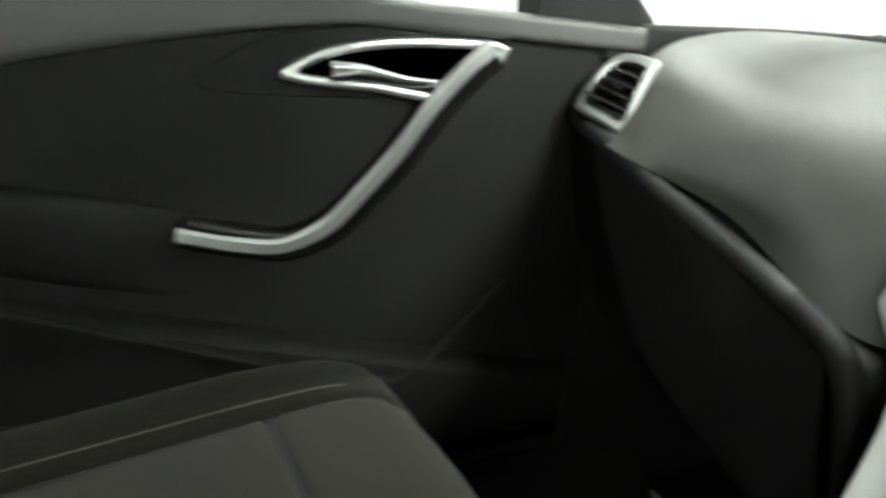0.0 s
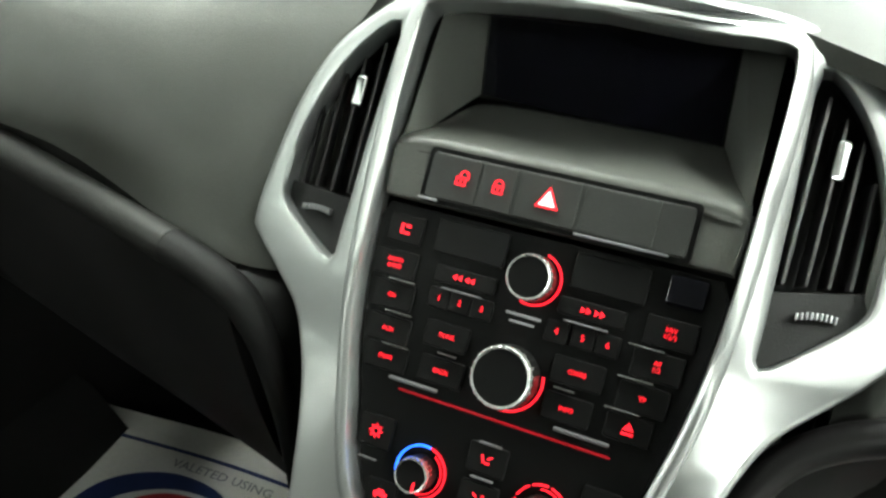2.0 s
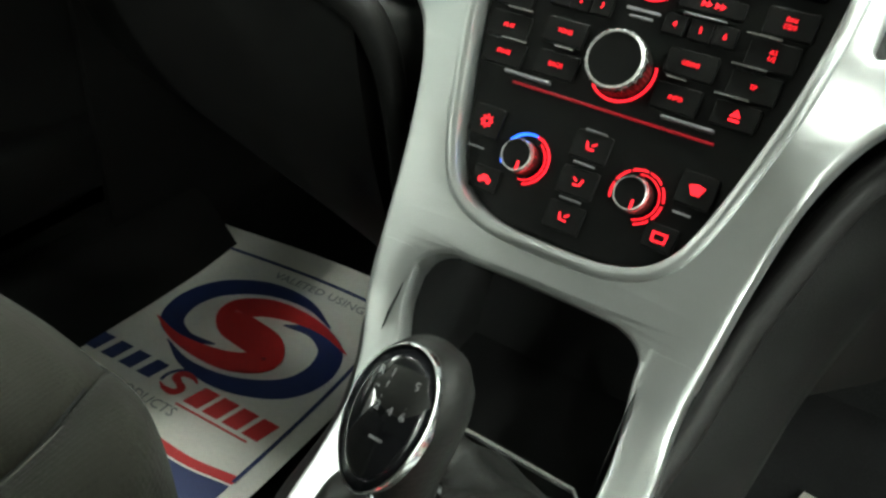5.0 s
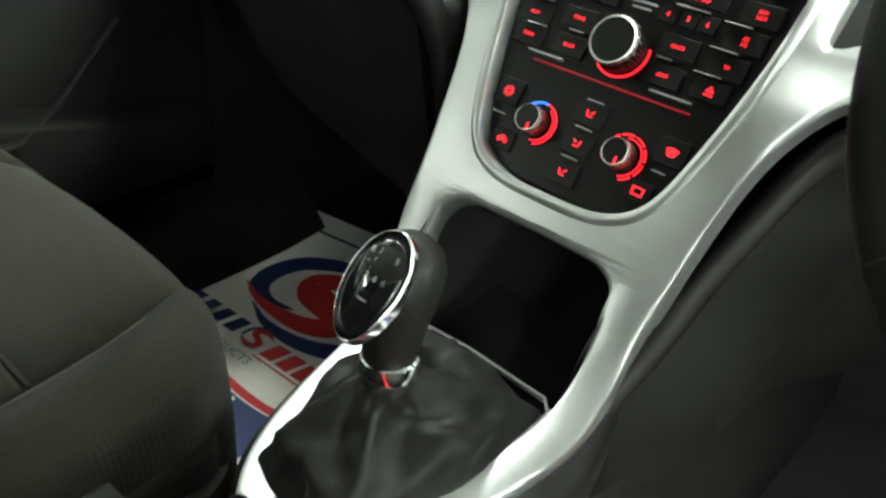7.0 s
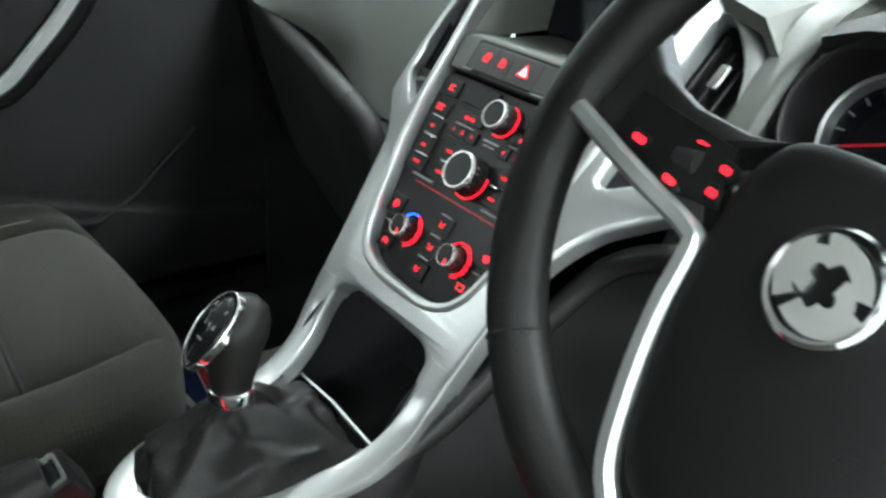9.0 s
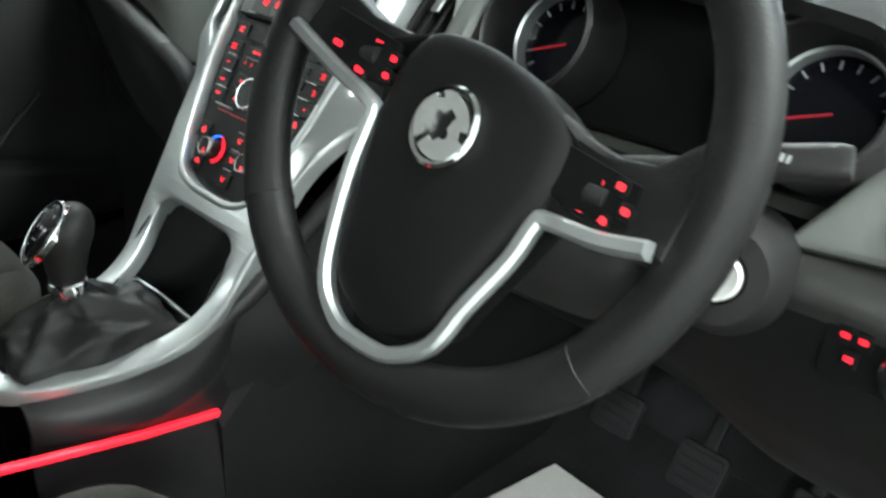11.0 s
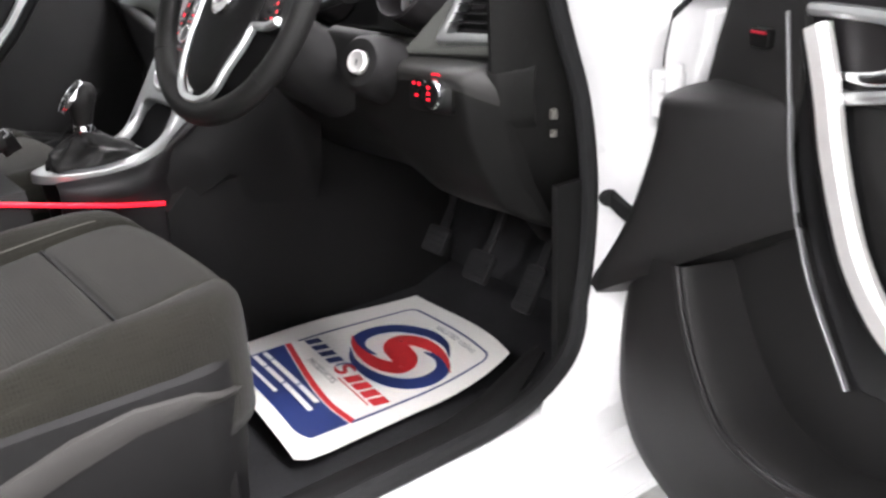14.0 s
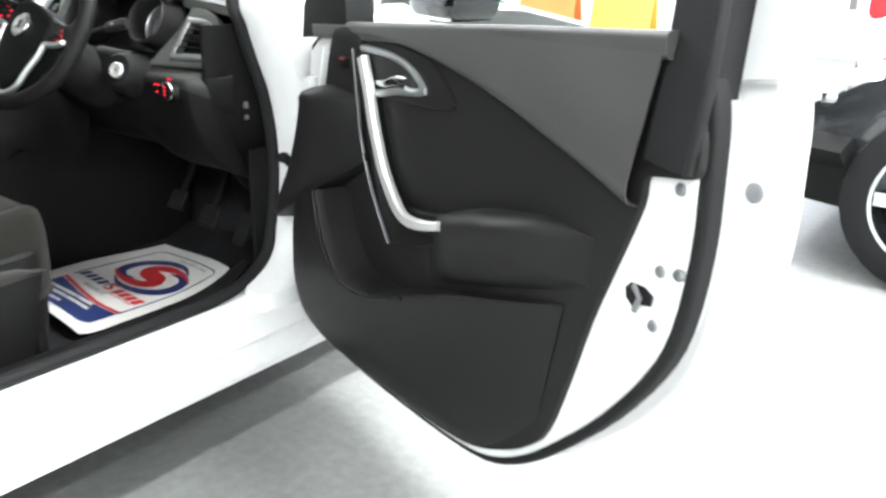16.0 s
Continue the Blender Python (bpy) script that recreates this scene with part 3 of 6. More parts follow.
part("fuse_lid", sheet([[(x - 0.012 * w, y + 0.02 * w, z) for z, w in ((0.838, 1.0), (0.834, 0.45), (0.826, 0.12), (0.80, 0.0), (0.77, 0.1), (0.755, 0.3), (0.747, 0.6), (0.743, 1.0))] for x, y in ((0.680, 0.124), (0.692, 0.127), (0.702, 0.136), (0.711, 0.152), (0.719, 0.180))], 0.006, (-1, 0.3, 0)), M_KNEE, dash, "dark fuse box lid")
part("door_light_switch", merge(box(plain, 0.720, 0.215, 0.765, 0.010, 0.012, 0.014, 0.003), box(plain, 0.720, 0.215, 0.738, 0.010, 0.010, 0.010, 0.003)), M_THREAD, dash)
part("footwell_panel", sheet([[(0.722, y, z) for z in (0.66, 0.5, 0.36)] for y in (0.22, 0.4, 0.66)], 0.01, (-1, 0, 0)), M_DARK, dash, "dark footwell side panel")
part("footwell_panel", sheet([[(-0.735, y, z) for z in (0.80, 0.5, 0.27)] for y in (0.16, 0.4, 0.66)], 0.01, (1, 0, 0)), M_DARK, dash, "dark footwell side panel")


# end vents with silver frames
def end_vent(sx):
    if sx > 0:
        O, U = np.array([0.624, 0.147, 0.860]), np.array([0.9775, 0.21, 0.0])
    else:
        O, U = np.array([-0.684, 0.119, 0.886]), np.array([-0.97, -0.10, 0.10])
        U = U / np.linalg.norm(U)
    W = np.array([-0.05 * sx, 0.50, 0.86])
    W = W - U * (W @ U)
    W = W / np.linalg.norm(W)
    N = np.cross(U, W) * sx
    N = N / np.linalg.norm(N)

    def to(a, b, d):
        return tuple(O + U * a + W * b + N * d)

    if sx > 0:
        pn = [(-0.120, -0.020), (-0.02, -0.017), (0.056, -0.014), (0.066, -0.006), (0.067, 0.020), (0.065, 0.050), (0.057, 0.085), (0.030, 0.112), (-0.005, 0.124), (-0.038, 0.126), (-0.060, 0.068)]
        hole = spline([(-0.050, 0.002), (0.0, 0.002), (0.046, 0.004), (0.050, 0.020), (0.046, 0.045), (0.030, 0.075), (0.0, 0.090), (-0.028, 0.093), (-0.040, 0.045)], 3, True)
        part("vent_panel", prism(to, pn, -0.03, -0.001, 0.006, [hole]), M_SOFT, dash, "grey-green panel round the end vent")
    v = part("end_vent", prism(to, spline([(-0.056, -0.004), (0.0, -0.006), (0.054, -0.004), (0.058, 0.02), (0.050, 0.055), (0.025, 0.09), (-0.015, 0.10), (-0.036, 0.10), (-0.045, 0.05)], 4, True), -0.03, -0.012), M_RUBBER, dash, "air vent with silver frame")
    shape = [(-0.053, 0.0), (-0.01, -0.001), (0.042, 0.0), (0.0525, 0.006), (0.054, 0.020), (0.052, 0.042), (0.046, 0.067), (0.030, 0.088), (0.003, 0.096), (-0.026, 0.097), (-0.034, 0.094), (-0.044, 0.045)]
    outer = spline(shape, 5, True)
    part("frame", prism(to, outer, -0.02, 0.008, 0.004, [offset(outer, 0.0140)]), M_SILVER, v, "satin silver vent frame")
    for k, b in enumerate((0.030, 0.044, 0.058, 0.072)):
        lo, hi = -0.038 + 0.0032 * (k + 1), 0.043 - 0.005 * k
        part("louvre", prism(lambda p, q, d: to(p, b + q * 0.6 + d * 0.4, d - q), [(lo, -0.010), (hi, -0.010), (hi, 0.010), (lo, 0.010)], -0.001, 0.001), M_DARK, v)
    part("louvre_tab", box(to, 0.004, 0.051, 0.001, 0.022, 0.009, 0.012, 0.002), M_PLUM, v)
    part("thumbwheel", box(to, 0.006, 0.0165, -0.004, 0.05, 0.009, 0.008, 0.002), M_PLUM, v)
    return v


end_vent(1)
end_vent(-1)

# instrument binnacle with two round gauges
binn = thing("instrument_cluster", "round instrument dials with silver rings in a dark hood", "instrument cluster", (0.41, 0.12, 0.9))
GO, GN = np.array([0.0, 0.140, 0.942]), np.array([0.0, -0.90, 0.43])
GV = np.array([0, 0.43, 0.90])


def gauge_to(a, b, d):
    return tuple(np.array([a, 0, 0]) + GO + GV * b + GN * d)


part("backing", prism(gauge_to, spline([(0.20, -0.058), (0.37, -0.062), (0.545, -0.058), (0.55, 0.03), (0.50, 0.062), (0.37, 0.06), (0.25, 0.062), (0.20, 0.03)], 5, True), -0.075, -0.055, 0.004), M_PANEL, binn)
for gx in (0.248, 0.497):
    g = part("gauge", lathe([(0.0, -0.046), (0.046, -0.046), (0.048, -0.052), (0.0, -0.052)], gauge_to(gx, -0.002, 0), GN, 36), M_GLASSBLACK, binn, "dark dial")
    part("tube", lathe([(0.046, -0.050), (0.053, 0.006), (0.056, 0.010), (0.059, 0.006), (0.060, -0.05)], gauge_to(gx, -0.002, 0), GN, 40), M_PLUM, g, "dark dial hood")
    part("ring", lathe([(0.0440, -0.046), (0.0455, -0.034), (0.0475, -0.032), (0.0490, -0.034)], gauge_to(gx, -0.002, 0), GN, 40), M_SILVER, g, "silver dial ring")
    ticks = [box(lambda p, q, d, a=a: gauge_to(gx + (0.039 + p) * math.cos(a) - q * math.sin(a), -0.002 + (0.037 + p) * math.sin(a) + q * math.cos(a), d), 0, 0, -0.0455, 0.007, 0.0014, 0.0008, 0.0002) for a in np.linspace(radians(-40), radians(220), 14)]
    part("scale", merge(*ticks), M_GREYPRINT, g)
    part("needle", box(lambda p, q, d: gauge_to(gx - p * 0.94 - q * 0.34, -0.002 - p * 0.34 + q * 0.94, d), 0.016, 0, -0.044, 0.036, 0.002, 0.001, 0.0004), M_NEEDLE, g, "red needle")
rows = []
for k in np.linspace(0, 1, 13):
    x = 0.195 + 0.355 * k
    h = 0.020 * math.sin(math.pi * k) ** 0.5 - 0.012
    rows.append([(x, 0.150, 0.998 + h), (x, 0.17, 1.006 + h), (x, 0.23, 1.012 + h), (x, 0.32, 1.004)])
part("hood", sheet(rows, 0.012, (0, 0.3, -1)), M_DARK, binn, "dark hood over the dials")


# ---- centre stack ----
SO, SU, SV, SN = np.array([0, 0.005, 0.837]), np.array([1.0, 0, 0]), np.array([0, 0.559, 0.829]), np.array([0, -0.829, 0.559])


def S(u, v, d=0.0):
    e = max(0.0, abs(u) - 0.10) * min(1.0, max(0.0, (v + 0.06) / 0.06))
    d = d - 0.5 * e
    if u > 0:
        u0 = 0.092 - 0.047 * min(1.0, max(0.0, (v - 0.135) / 0.05))
        w = min(1.0, max(0.0, (u - u0) / (0.122 - u0)))
        lean = max(0.0, v - 0.035) * w * w * (3 - 2 * w)
        v, d = v + 0.12 * lean + 0.16 * e, d - 0.22 * lean
    u = u - 0.3 * e if u < 0 else u + 0.05 * e
    return tuple(SO + SU * u + SV * v + SN * d)


stack = thing("centre_console", "satin silver centre console with black button panel and red lit symbols", "centre console", (0, 0.0, 0.3))
HALF = [(0.0, 0.222), (0.05, 0.2195), (0.085, 0.213), (0.108, 0.204), (0.130, 0.189), (0.152, 0.166), (0.166, 0.132), (0.174, 0.090), (0.177, 0.052), (0.170, 0.040), (0.150, 0.022), (0.132, 0.004), (0.120, -0.022), (0.113, -0.050), (0.107, -0.090), (0.103, -0.128), (0.1012, -0.146)]
INNER = [(0.0, 0.203), (0.055, 0.200), (0.092, 0.195), (0.100, 0.185), (0.1015, 0.150), (0.101, 0.110), (0.099, 0.060), (0.094, 0.015), (0.084, -0.030), (0.075, -0.062), (0.066, -0.082), (0.052, -0.094), (0.030, -0.100), (0.0, -0.101)]
VENT = [(0.113, 0.183), (0.130, 0.172), (0.147, 0.146), (0.158, 0.112), (0.161, 0.080), (0.157, 0.066), (0.138, 0.051), (0.1185, 0.040), (0.1165, 0.060), (0.1150, 0.110), (0.1130, 0.150)]
half = spline(HALF, 4)
outer = [tuple(p) for p in half] + [tuple(p) for p in spline([(0.0715, -0.146), (0.0690, -0.139), (0.0635, -0.1330), (0.055, -0.1292), (0.045, -0.1278), (0.0, -0.127), (-0.045, -0.1278), (-0.055, -0.1292), (-0.0635, -0.1330), (-0.0690, -0.139), (-0.0715, -0.146)], 4)] + [(-p[0], p[1]) for p in reversed(half)][:-1]
inn = [tuple(p) for p in spline(INNER, 4)]
inner = inn + [(-p[0], p[1]) for p in reversed(inn)][1:-1]
ventr = [tuple(p) for p in spline(VENT, 3, True)]
ventl = [(-p[0], p[1]) for p in reversed(ventr)]
part("trim_lip", prism(S, offset(inner, -0.0085), -0.004, 0.0072, 0.003, [inner]), M_SILVER, stack, "raised satin silver lip")
part("silver_trim", prism(S, outer, -0.014, 0.005, 0.0045, [inner, ventr, ventl]), M_SILVER, stack, "satin silver painted surround")

# legs that run from the stack down round the gear lever
LEG = [(0.0865, -0.0772, 0.7105), (0.0875, -0.088, 0.699), (0.0905, -0.110, 0.682), (0.092, -0.140, 0.667), (0.087, -0.172, 0.658), (0.078, -0.210, 0.653), (0.062, -0.255, 0.651), (0.042, -0.284, 0.650)]
LEFT = [(-0.0865, -0.0772, 0.7105), (-0.0815, -0.088, 0.699), (-0.072, -0.110, 0.682), (-0.059, -0.140, 0.667), (-0.051, -0.175, 0.658), (-0.044, -0.212, 0.653), (-0.028, -0.256, 0.651), (-0.006, -0.286, 0.650)]
LEGUP = [(0, -0.829, 0.559), (0, -0.80, 0.60), (0.05, -0.62, 0.78), (0.1, -0.36, 0.93), (0.15, -0.15, 0.98), (0.15, -0.05, 0.99), (0.15, 0.0, 1), (0.1, 0.0, 1)]
def leg_rows(legs, sx):
    """Middle line, up direction and half width from the stack's lower edge down one side."""
    rows = [(S(sx * 0.0862, -0.132, 0.0054), LEGUP[0], 0.0162), (S(sx * 0.0856, -0.150, 0.0053), LEGUP[0], 0.0150)]
    rows.append((S(0.0872 if sx > 0 else -0.0830, -0.168, 0.0060), (0, -0.76, 0.65), 0.0136))
    for p, u in list(zip(legs, LEGUP))[2:]:
        u = np.array((sx * u[0], u[1], u[2])) / np.linalg.norm(u)
        rows.append((tuple(np.array(p) + u * 0.0036), tuple(u), 0.0128))
    return rows


ring = leg_rows(LEG, 1) + [((0.018, -0.297, 0.6536), (0, 0, 1), 0.0128)] + leg_rows(LEFT, -1)[::-1]
fine_ = spline([np.r_[p, u, h] for p, u, h in ring], 5)
path, ups, half_w = [r[:3] for r in fine_], [r[3:6] for r in fine_], [r[6] for r in fine_]
rings = []
for i, p in enumerate(path):
    t_ = path[min(i + 1, len(path) - 1)] - path[max(i - 1, 0)]
    t_ = t_ / np.linalg.norm(t_)
    u_ = ups[i] - t_ * (ups[i] @ t_)
    u_ = u_ / np.linalg.norm(u_)
    s_, h_ = np.cross(t_, u_), half_w[i]
    rings.append([tuple(p + s_ * a_ + u_ * d_) for a_, d_ in ((-h_, -0.016), (-h_, -0.0045), (-h_ + 0.00135, -0.00135), (-h_ + 0.0045, 0.0), (0.0, 0.0002), (h_ - 0.0045, 0.0), (h_ - 0.00135, -0.00135), (h_, -0.0045), (h_, -0.016))])
part("gear_surround", loft(rings), M_SILVER, stack, "satin silver surround of the gear lever")
path = [p - np.array((0, 0, 0.0036)) for p in path]
inner_line = [(p[0] - (0.0138 if p[0] > 0.018 else -0.0138), p[1] + (0.013 if abs(p[0] - 0.018) < 0.035 else 0.0), p[2] + 0.0005) for p in path if p[1] < -0.135]
part("boot_trim", sweep(inner_line, circle(0.0016, 8), (0, 0, 1)), M_CHROME, stack, "thin chrome line round the boot")
rows = []
for p in path:
    p = np.array(p)
    side = 1 if p[0] >= 0.018 else -1
    if abs(p[0] - 0.018) < 0.02:
        continue
    rows.append((side, p))
for sgn in (1, -1):
    rr = [p for s, p in rows if s == sgn]
    if sgn < 0:
        rr = rr[::-1]
    bulge = lambda p: 0.25 + 0.75 * min(1.0, max(0.0, (-0.085 - p[1]) / 0.10))
    sk = [[(p[0] + sgn * 0.011, p[1], p[2] - 0.008), (p[0] + sgn * (0.010 + 0.018 * bulge(p)), p[1], p[2] - 0.022), (p[0] + sgn * (0.010 + 0.020 * bulge(p)), p[1], p[2] - 0.045), (p[0] + sgn * (0.010 + 0.008 * bulge(p)), p[1], p[2] - 0.070), (p[0] + sgn * 0.012, p[1], 0.52), (p[0] + sgn * 0.016, p[1], 0.26)] for p in rr]
    part("console_side", sheet([[tuple(q) for q in spline(r, 3)] for r in sk], 0.006, (-sgn, 0, 0)), M_PLUM, stack, "dark plastic console side")
    side = [[(sgn * (x - k), y, z) for x, z in ((0.100, zt), (0.118, min(zt - 0.02, 0.62)), (0.112, 0.5), (0.108, 0.26))] for y, zt, k in ((-0.125, 0.58, 0.006), (-0.085, 0.62, 0.004), (-0.07, 0.70, 0.0), (0.0, 0.72, 0.0), (0.2, 0.72, 0.0), (0.5, 0.72, 0.0))]
    part("console_side", sheet(side, 0.006, (-sgn, 0, 0)), M_DARK, stack, "dark plastic console side")
part("tunnel_rear", loft([[(x, y, z) for x, z in ((-0.085, 0.26), (-0.085, zt - 0.015), (-0.07, zt), (0.09, zt), (0.105, zt - 0.015), (0.105, 0.26))] for y, zt in ((-0.34, 0.645), (-0.45, 0.64), (-0.9, 0.60))]), M_DARK, stack, "dark plastic tunnel between the seats")
part("ambient_light", sweep([(0.1085, -0.126, 0.579), (0.1085, -0.20, 0.592), (0.1085, -0.29, 0.613), (0.1085, -0.42, 0.645)], round_rect(0.007, 0.007, 0.002), (0, 0, 1)), M_GLOWRED, stack, "red glowing light strip low on the console")

# tray and gear boot base
part("tray", sheet([[(-0.075, -0.060, 0.735), (-0.075, -0.10, 0.70), (-0.075, -0.125, 0.66)], [(-0.07, 0.04, 0.70), (-0.07, 0.0, 0.62), (-0.07, -0.115, 0.61)], [(0.07, 0.04, 0.70), (0.07, 0.0, 0.62), (0.07, -0.115, 0.61)], [(0.075, -0.060, 0.735), (0.075, -0.10, 0.70), (0.075, -0.125, 0.66)]], 0.005, (0, 0.5, -1)), M_RUBBER, stack, "black rubber lined tray")
part("tray_back", sheet([[(x, 0.035, z) for z in (0.74, 0.61)] for x in (-0.08, 0.08)], 0.004, (0, 1, 0)), M_RUBBER, stack)
part("boot_frame", sweep([(-0.052, -0.138, 0.656), (-0.050, -0.120, 0.657), (0.0, -0.117, 0.658), (0.064, -0.118, 0.657), (0.074, -0.128, 0.656)], circle(0.0025, 8), (0, 0, 1)), M_CHROME, stack, "thin chrome line")

# black panel and the display recess above it
pan = [(0.094, 0.081)] + [(p[0] * 0.985, p[1] * 0.99) for p in inn if p[1] < 0.075]
pan = pan + [(-p[0], p[1]) for p in reversed(pan)]
panel = part("button_panel", prism(S, pan, -0.016, -0.006, 0.001), M_PANEL, stack, "black button panel")
ledge = [(0.098, 0.084), (0.0995, 0.100), (0.0995, 0.1150), (0.060, 0.1165), (0.0, 0.1170)]
ledge = ledge + [(-p[0], p[1]) for p in reversed(ledge[:-1])]
part("hazard_panel", prism(S, ledge, -0.016, -0.002, 0.002), M_SOFT, stack, "grey panel with hazard button")
fall = spline([(0.1150, -0.0021, 0.0985), (0.1180, -0.0022, 0.0985), (0.1212, -0.0040, 0.0982), (0.1242, -0.0085, 0.0975), (0.1272, -0.0150, 0.0965), (0.1320, -0.0250, 0.0940), (0.1400, -0.0400, 0.0900), (0.1500, -0.0540, 0.0865), (0.1605, -0.0690, 0.0825)], 3)
part("ledge_roll", sheet([[S(w * g, v - 0.0035 * abs(g) ** 8, d) for g in np.linspace(-1, 1, 21)] for v, d, w in fall], 0.003, tuple(-SV)), M_SOFT, stack, "broad rounded ledge under the display", angle=180)
SCREEN = [(-0.080, 0.152, 0.934), (0.070, 0.152, 0.930), (0.068, 0.168, 0.998), (-0.082, 0.168, 0.998)]
opening = [S(-0.097, 0.112, -0.005), S(0.097, 0.112, -0.005), S(0.094, 0.196, -0.010), S(-0.094, 0.196, -0.010)]
bm = bmesh.new()
a = [bm.verts.new(p) for p in opening]
b = [bm.verts.new((p[0] * 1.02, p[1] + 0.001, p[2])) for p in SCREEN]
c = [bm.verts.new((p[0] * 1.25, p[1] + 0.02, p[2] + (0.01 if k > 1 else -0.01))) for k, p in enumerate(SCREEN)]
for i in (1, 2, 3):
    bm.faces.new((a[i], a[(i + 1) % 4], b[(i + 1) % 4], b[i])).material_index = 1 if i == 2 else 0
bm.faces.new(c)
part("display_recess", bm, (M_SOFT, M_DARK), stack, "grey hooded recess of the display")
bm = bmesh.new()
ring_loft(bm, [SCREEN, [(x, y + 0.004, z) for x, y, z in SCREEN]])
part("display", bm, M_GLASSBLACK, stack, "dark switched-off display")

M_STRIP = material("dark_grey_switch_plastic", (0.021, 0.022, 0.0205), 0.5, grain=900, bump=0.15)
# hazard strip and keys
hz = part("hazard_strip", prism(lambda p, q, d: S(p, 0.1005 + q, d), round_rect(0.146, 0.026, 0.002), -0.006, 0.0005, 0.0006), M_STRIP, stack, "dark grey switch strip")
part("strip_recess", prism(lambda p, q, d: S(p, 0.1005 + q, d), round_rect(0.152, 0.0315, 0.003), -0.004, -0.0012), M_PANEL, hz, "dark gap round the switch strip")
part("strip_edge", box(S, -0.070, 0.0865, 0.001, 0.012, 0.0016, 0.001, 0.0004), M_GREYMET, hz)
part("strip_edge", box(S, 0.04, 0.0865, 0.001, 0.05, 0.0016, 0.001, 0.0004), M_GREYMET, hz)
for u, w in ((-0.054, 0.022), (-0.032, 0.020), (-0.003, 0.034), (0.036, 0.040)):
    part("switch", prism(lambda p, q, d: S(u + p, 0.1005 + q, d), round_rect(w - 0.0006, 0.0245, 0.0015), 0.0, 0.0011, 0.0003), M_STRIP, hz)
tri_ = lambda g: [(-0.0025 - 0.0066 * g, 0.1000 - 0.0040 * g), (-0.0025 + 0.0066 * g, 0.1000 - 0.0040 * g), (-0.0025, 0.1000 + 0.0076 * g)]
wt = part("warning_triangle", prism(S, tri_(1.0), 0.002, 0.0025), M_GLOWRED, hz, "lit red warning triangle")
part("triangle_middle", prism(S, tri_(0.72), 0.0024, 0.0028), M_GLOWSOFT, wt, "pale lit middle of the triangle")
for u, lift in ((-0.053, 0.0016), (-0.031, 0.0)):
    frame_ = prism(S, [(u - 0.0030, 0.0975), (u + 0.0030, 0.0975), (u + 0.0030, 0.1022), (u - 0.0030, 0.1022)], 0.002, 0.0026, 0, [[(u - 0.0021, 0.0984), (u - 0.0021, 0.1013), (u + 0.0021, 0.1013), (u + 0.0021, 0.0984)]])
    bow = arc(S, u + lift, 0.1026 + lift * 0.4, 0.0024, 0.0008, 0, 180, 0.002, 0.0026, 10)
    legs = [box(S, u + lift + g * 0.0024, 0.1024, 0.0023, 0.0008, 0.0012 + lift * 0.8, 0.0006, 0.0001) for g in (1, -1)]
    part("padlock_symbol", merge(frame_, bow, *legs, box(S, u, 0.0999, 0.0023, 0.0008, 0.0020, 0.0006, 0.0001)), M_GLOWRED, hz, "lit red padlock symbol")


def key(u, v, w, h, sign=None, size=0.0042, width=None, lit=None, proud=0.0012):
    k = part("key", prism(lambda p, q, d: S(u + p, v + q, d), round_rect(w, h, 0.0014), -0.007, -0.006 + proud + 0.001, 0.0006), M_KEY, panel)
    top = -0.006 + proud + 0.001
    if isinstance(sign, str):
        part("symbol", lettering(sign, S, u, v, size * 0.74, top, 0.0003, width=width and width * 0.76), lit or M_GLOWRED, k, "red lit letters")
    elif sign:
        part("symbol", sign(u, v, top), lit or M_GLOWRED, k, "red lit symbol")
    return k


def seek(back):
    def draw(u, v, top):
        s = -1 if back else 1
        out = []
        for o in (-0.0045, -0.0015, 0.0030, 0.0060):
            out.append(prism(S, [(u + s * (o - 0.0012), v - 0.0018), (u + s * (o + 0.0014), v), (u + s * (o - 0.0012), v + 0.0018)], top, top + 0.0003))
        return merge(*out)
    return draw


def bars(*rects):
    def draw(u, v, top):
        return merge(*[prism(S, [(u + a, v + b), (u + a + w, v + b), (u + a + w, v + b + h), (u + a, v + b + h)], top, top + 0.0003) for a, b, w, h in rects])
    return draw


def seat_symbol(flip):
    def draw(u, v, top):
        out = []
        for poly in (((-0.0036, 0.0022), (-0.0026, 0.0024), (-0.0010, -0.0014), (-0.0022, -0.0022)), ((-0.0012, -0.0022), (0.0022, -0.0022), (0.0022, -0.0012), (-0.0008, -0.0012)), ((0.0006, 0.0), (0.0032, 0.0018), (0.0026, 0.0026), (0.0002, 0.0008))):
            out.append(prism(S, [(u + flip * x, v + y) for x, y in poly], top, top + 0.0003))
        return merge(*out)
    return draw


def chrome_bar(u, v, w):
    part("key_bar", box(S, u, v, -0.0020, w, 0.0016, 0.003, 0.0006), M_CHROME, panel, "thin chrome bar")


key(-0.080, 0.067, 0.021, 0.016, bars((-0.003, -0.003, 0.0018, 0.006), (-0.0005, -0.003, 0.0035, 0.0016), (0.0, 0.001, 0.003, 0.0018)))
for v, u, s, w in ((0.047, -0.081, "RADIO\nBAND", 0.012), (0.029, -0.078, "CD", None), (0.010, -0.075, "AUX", None), (-0.0055, -0.072, "PHONE", 0.011)):
    key(u, v, 0.026, 0.0150, s, 0.0034, w)
for v, u in ((0.038, -0.073), (0.020, -0.070), (0.002, -0.067)):
    chrome_bar(u, v, 0.017)
key(-0.040, 0.0685, 0.042, 0.019)
key(0.039, 0.0685, 0.040, 0.019)
key(-0.038, 0.0480, 0.036, 0.0095, seek(True))
key(0.034, 0.0490, 0.036, 0.0095, seek(False))
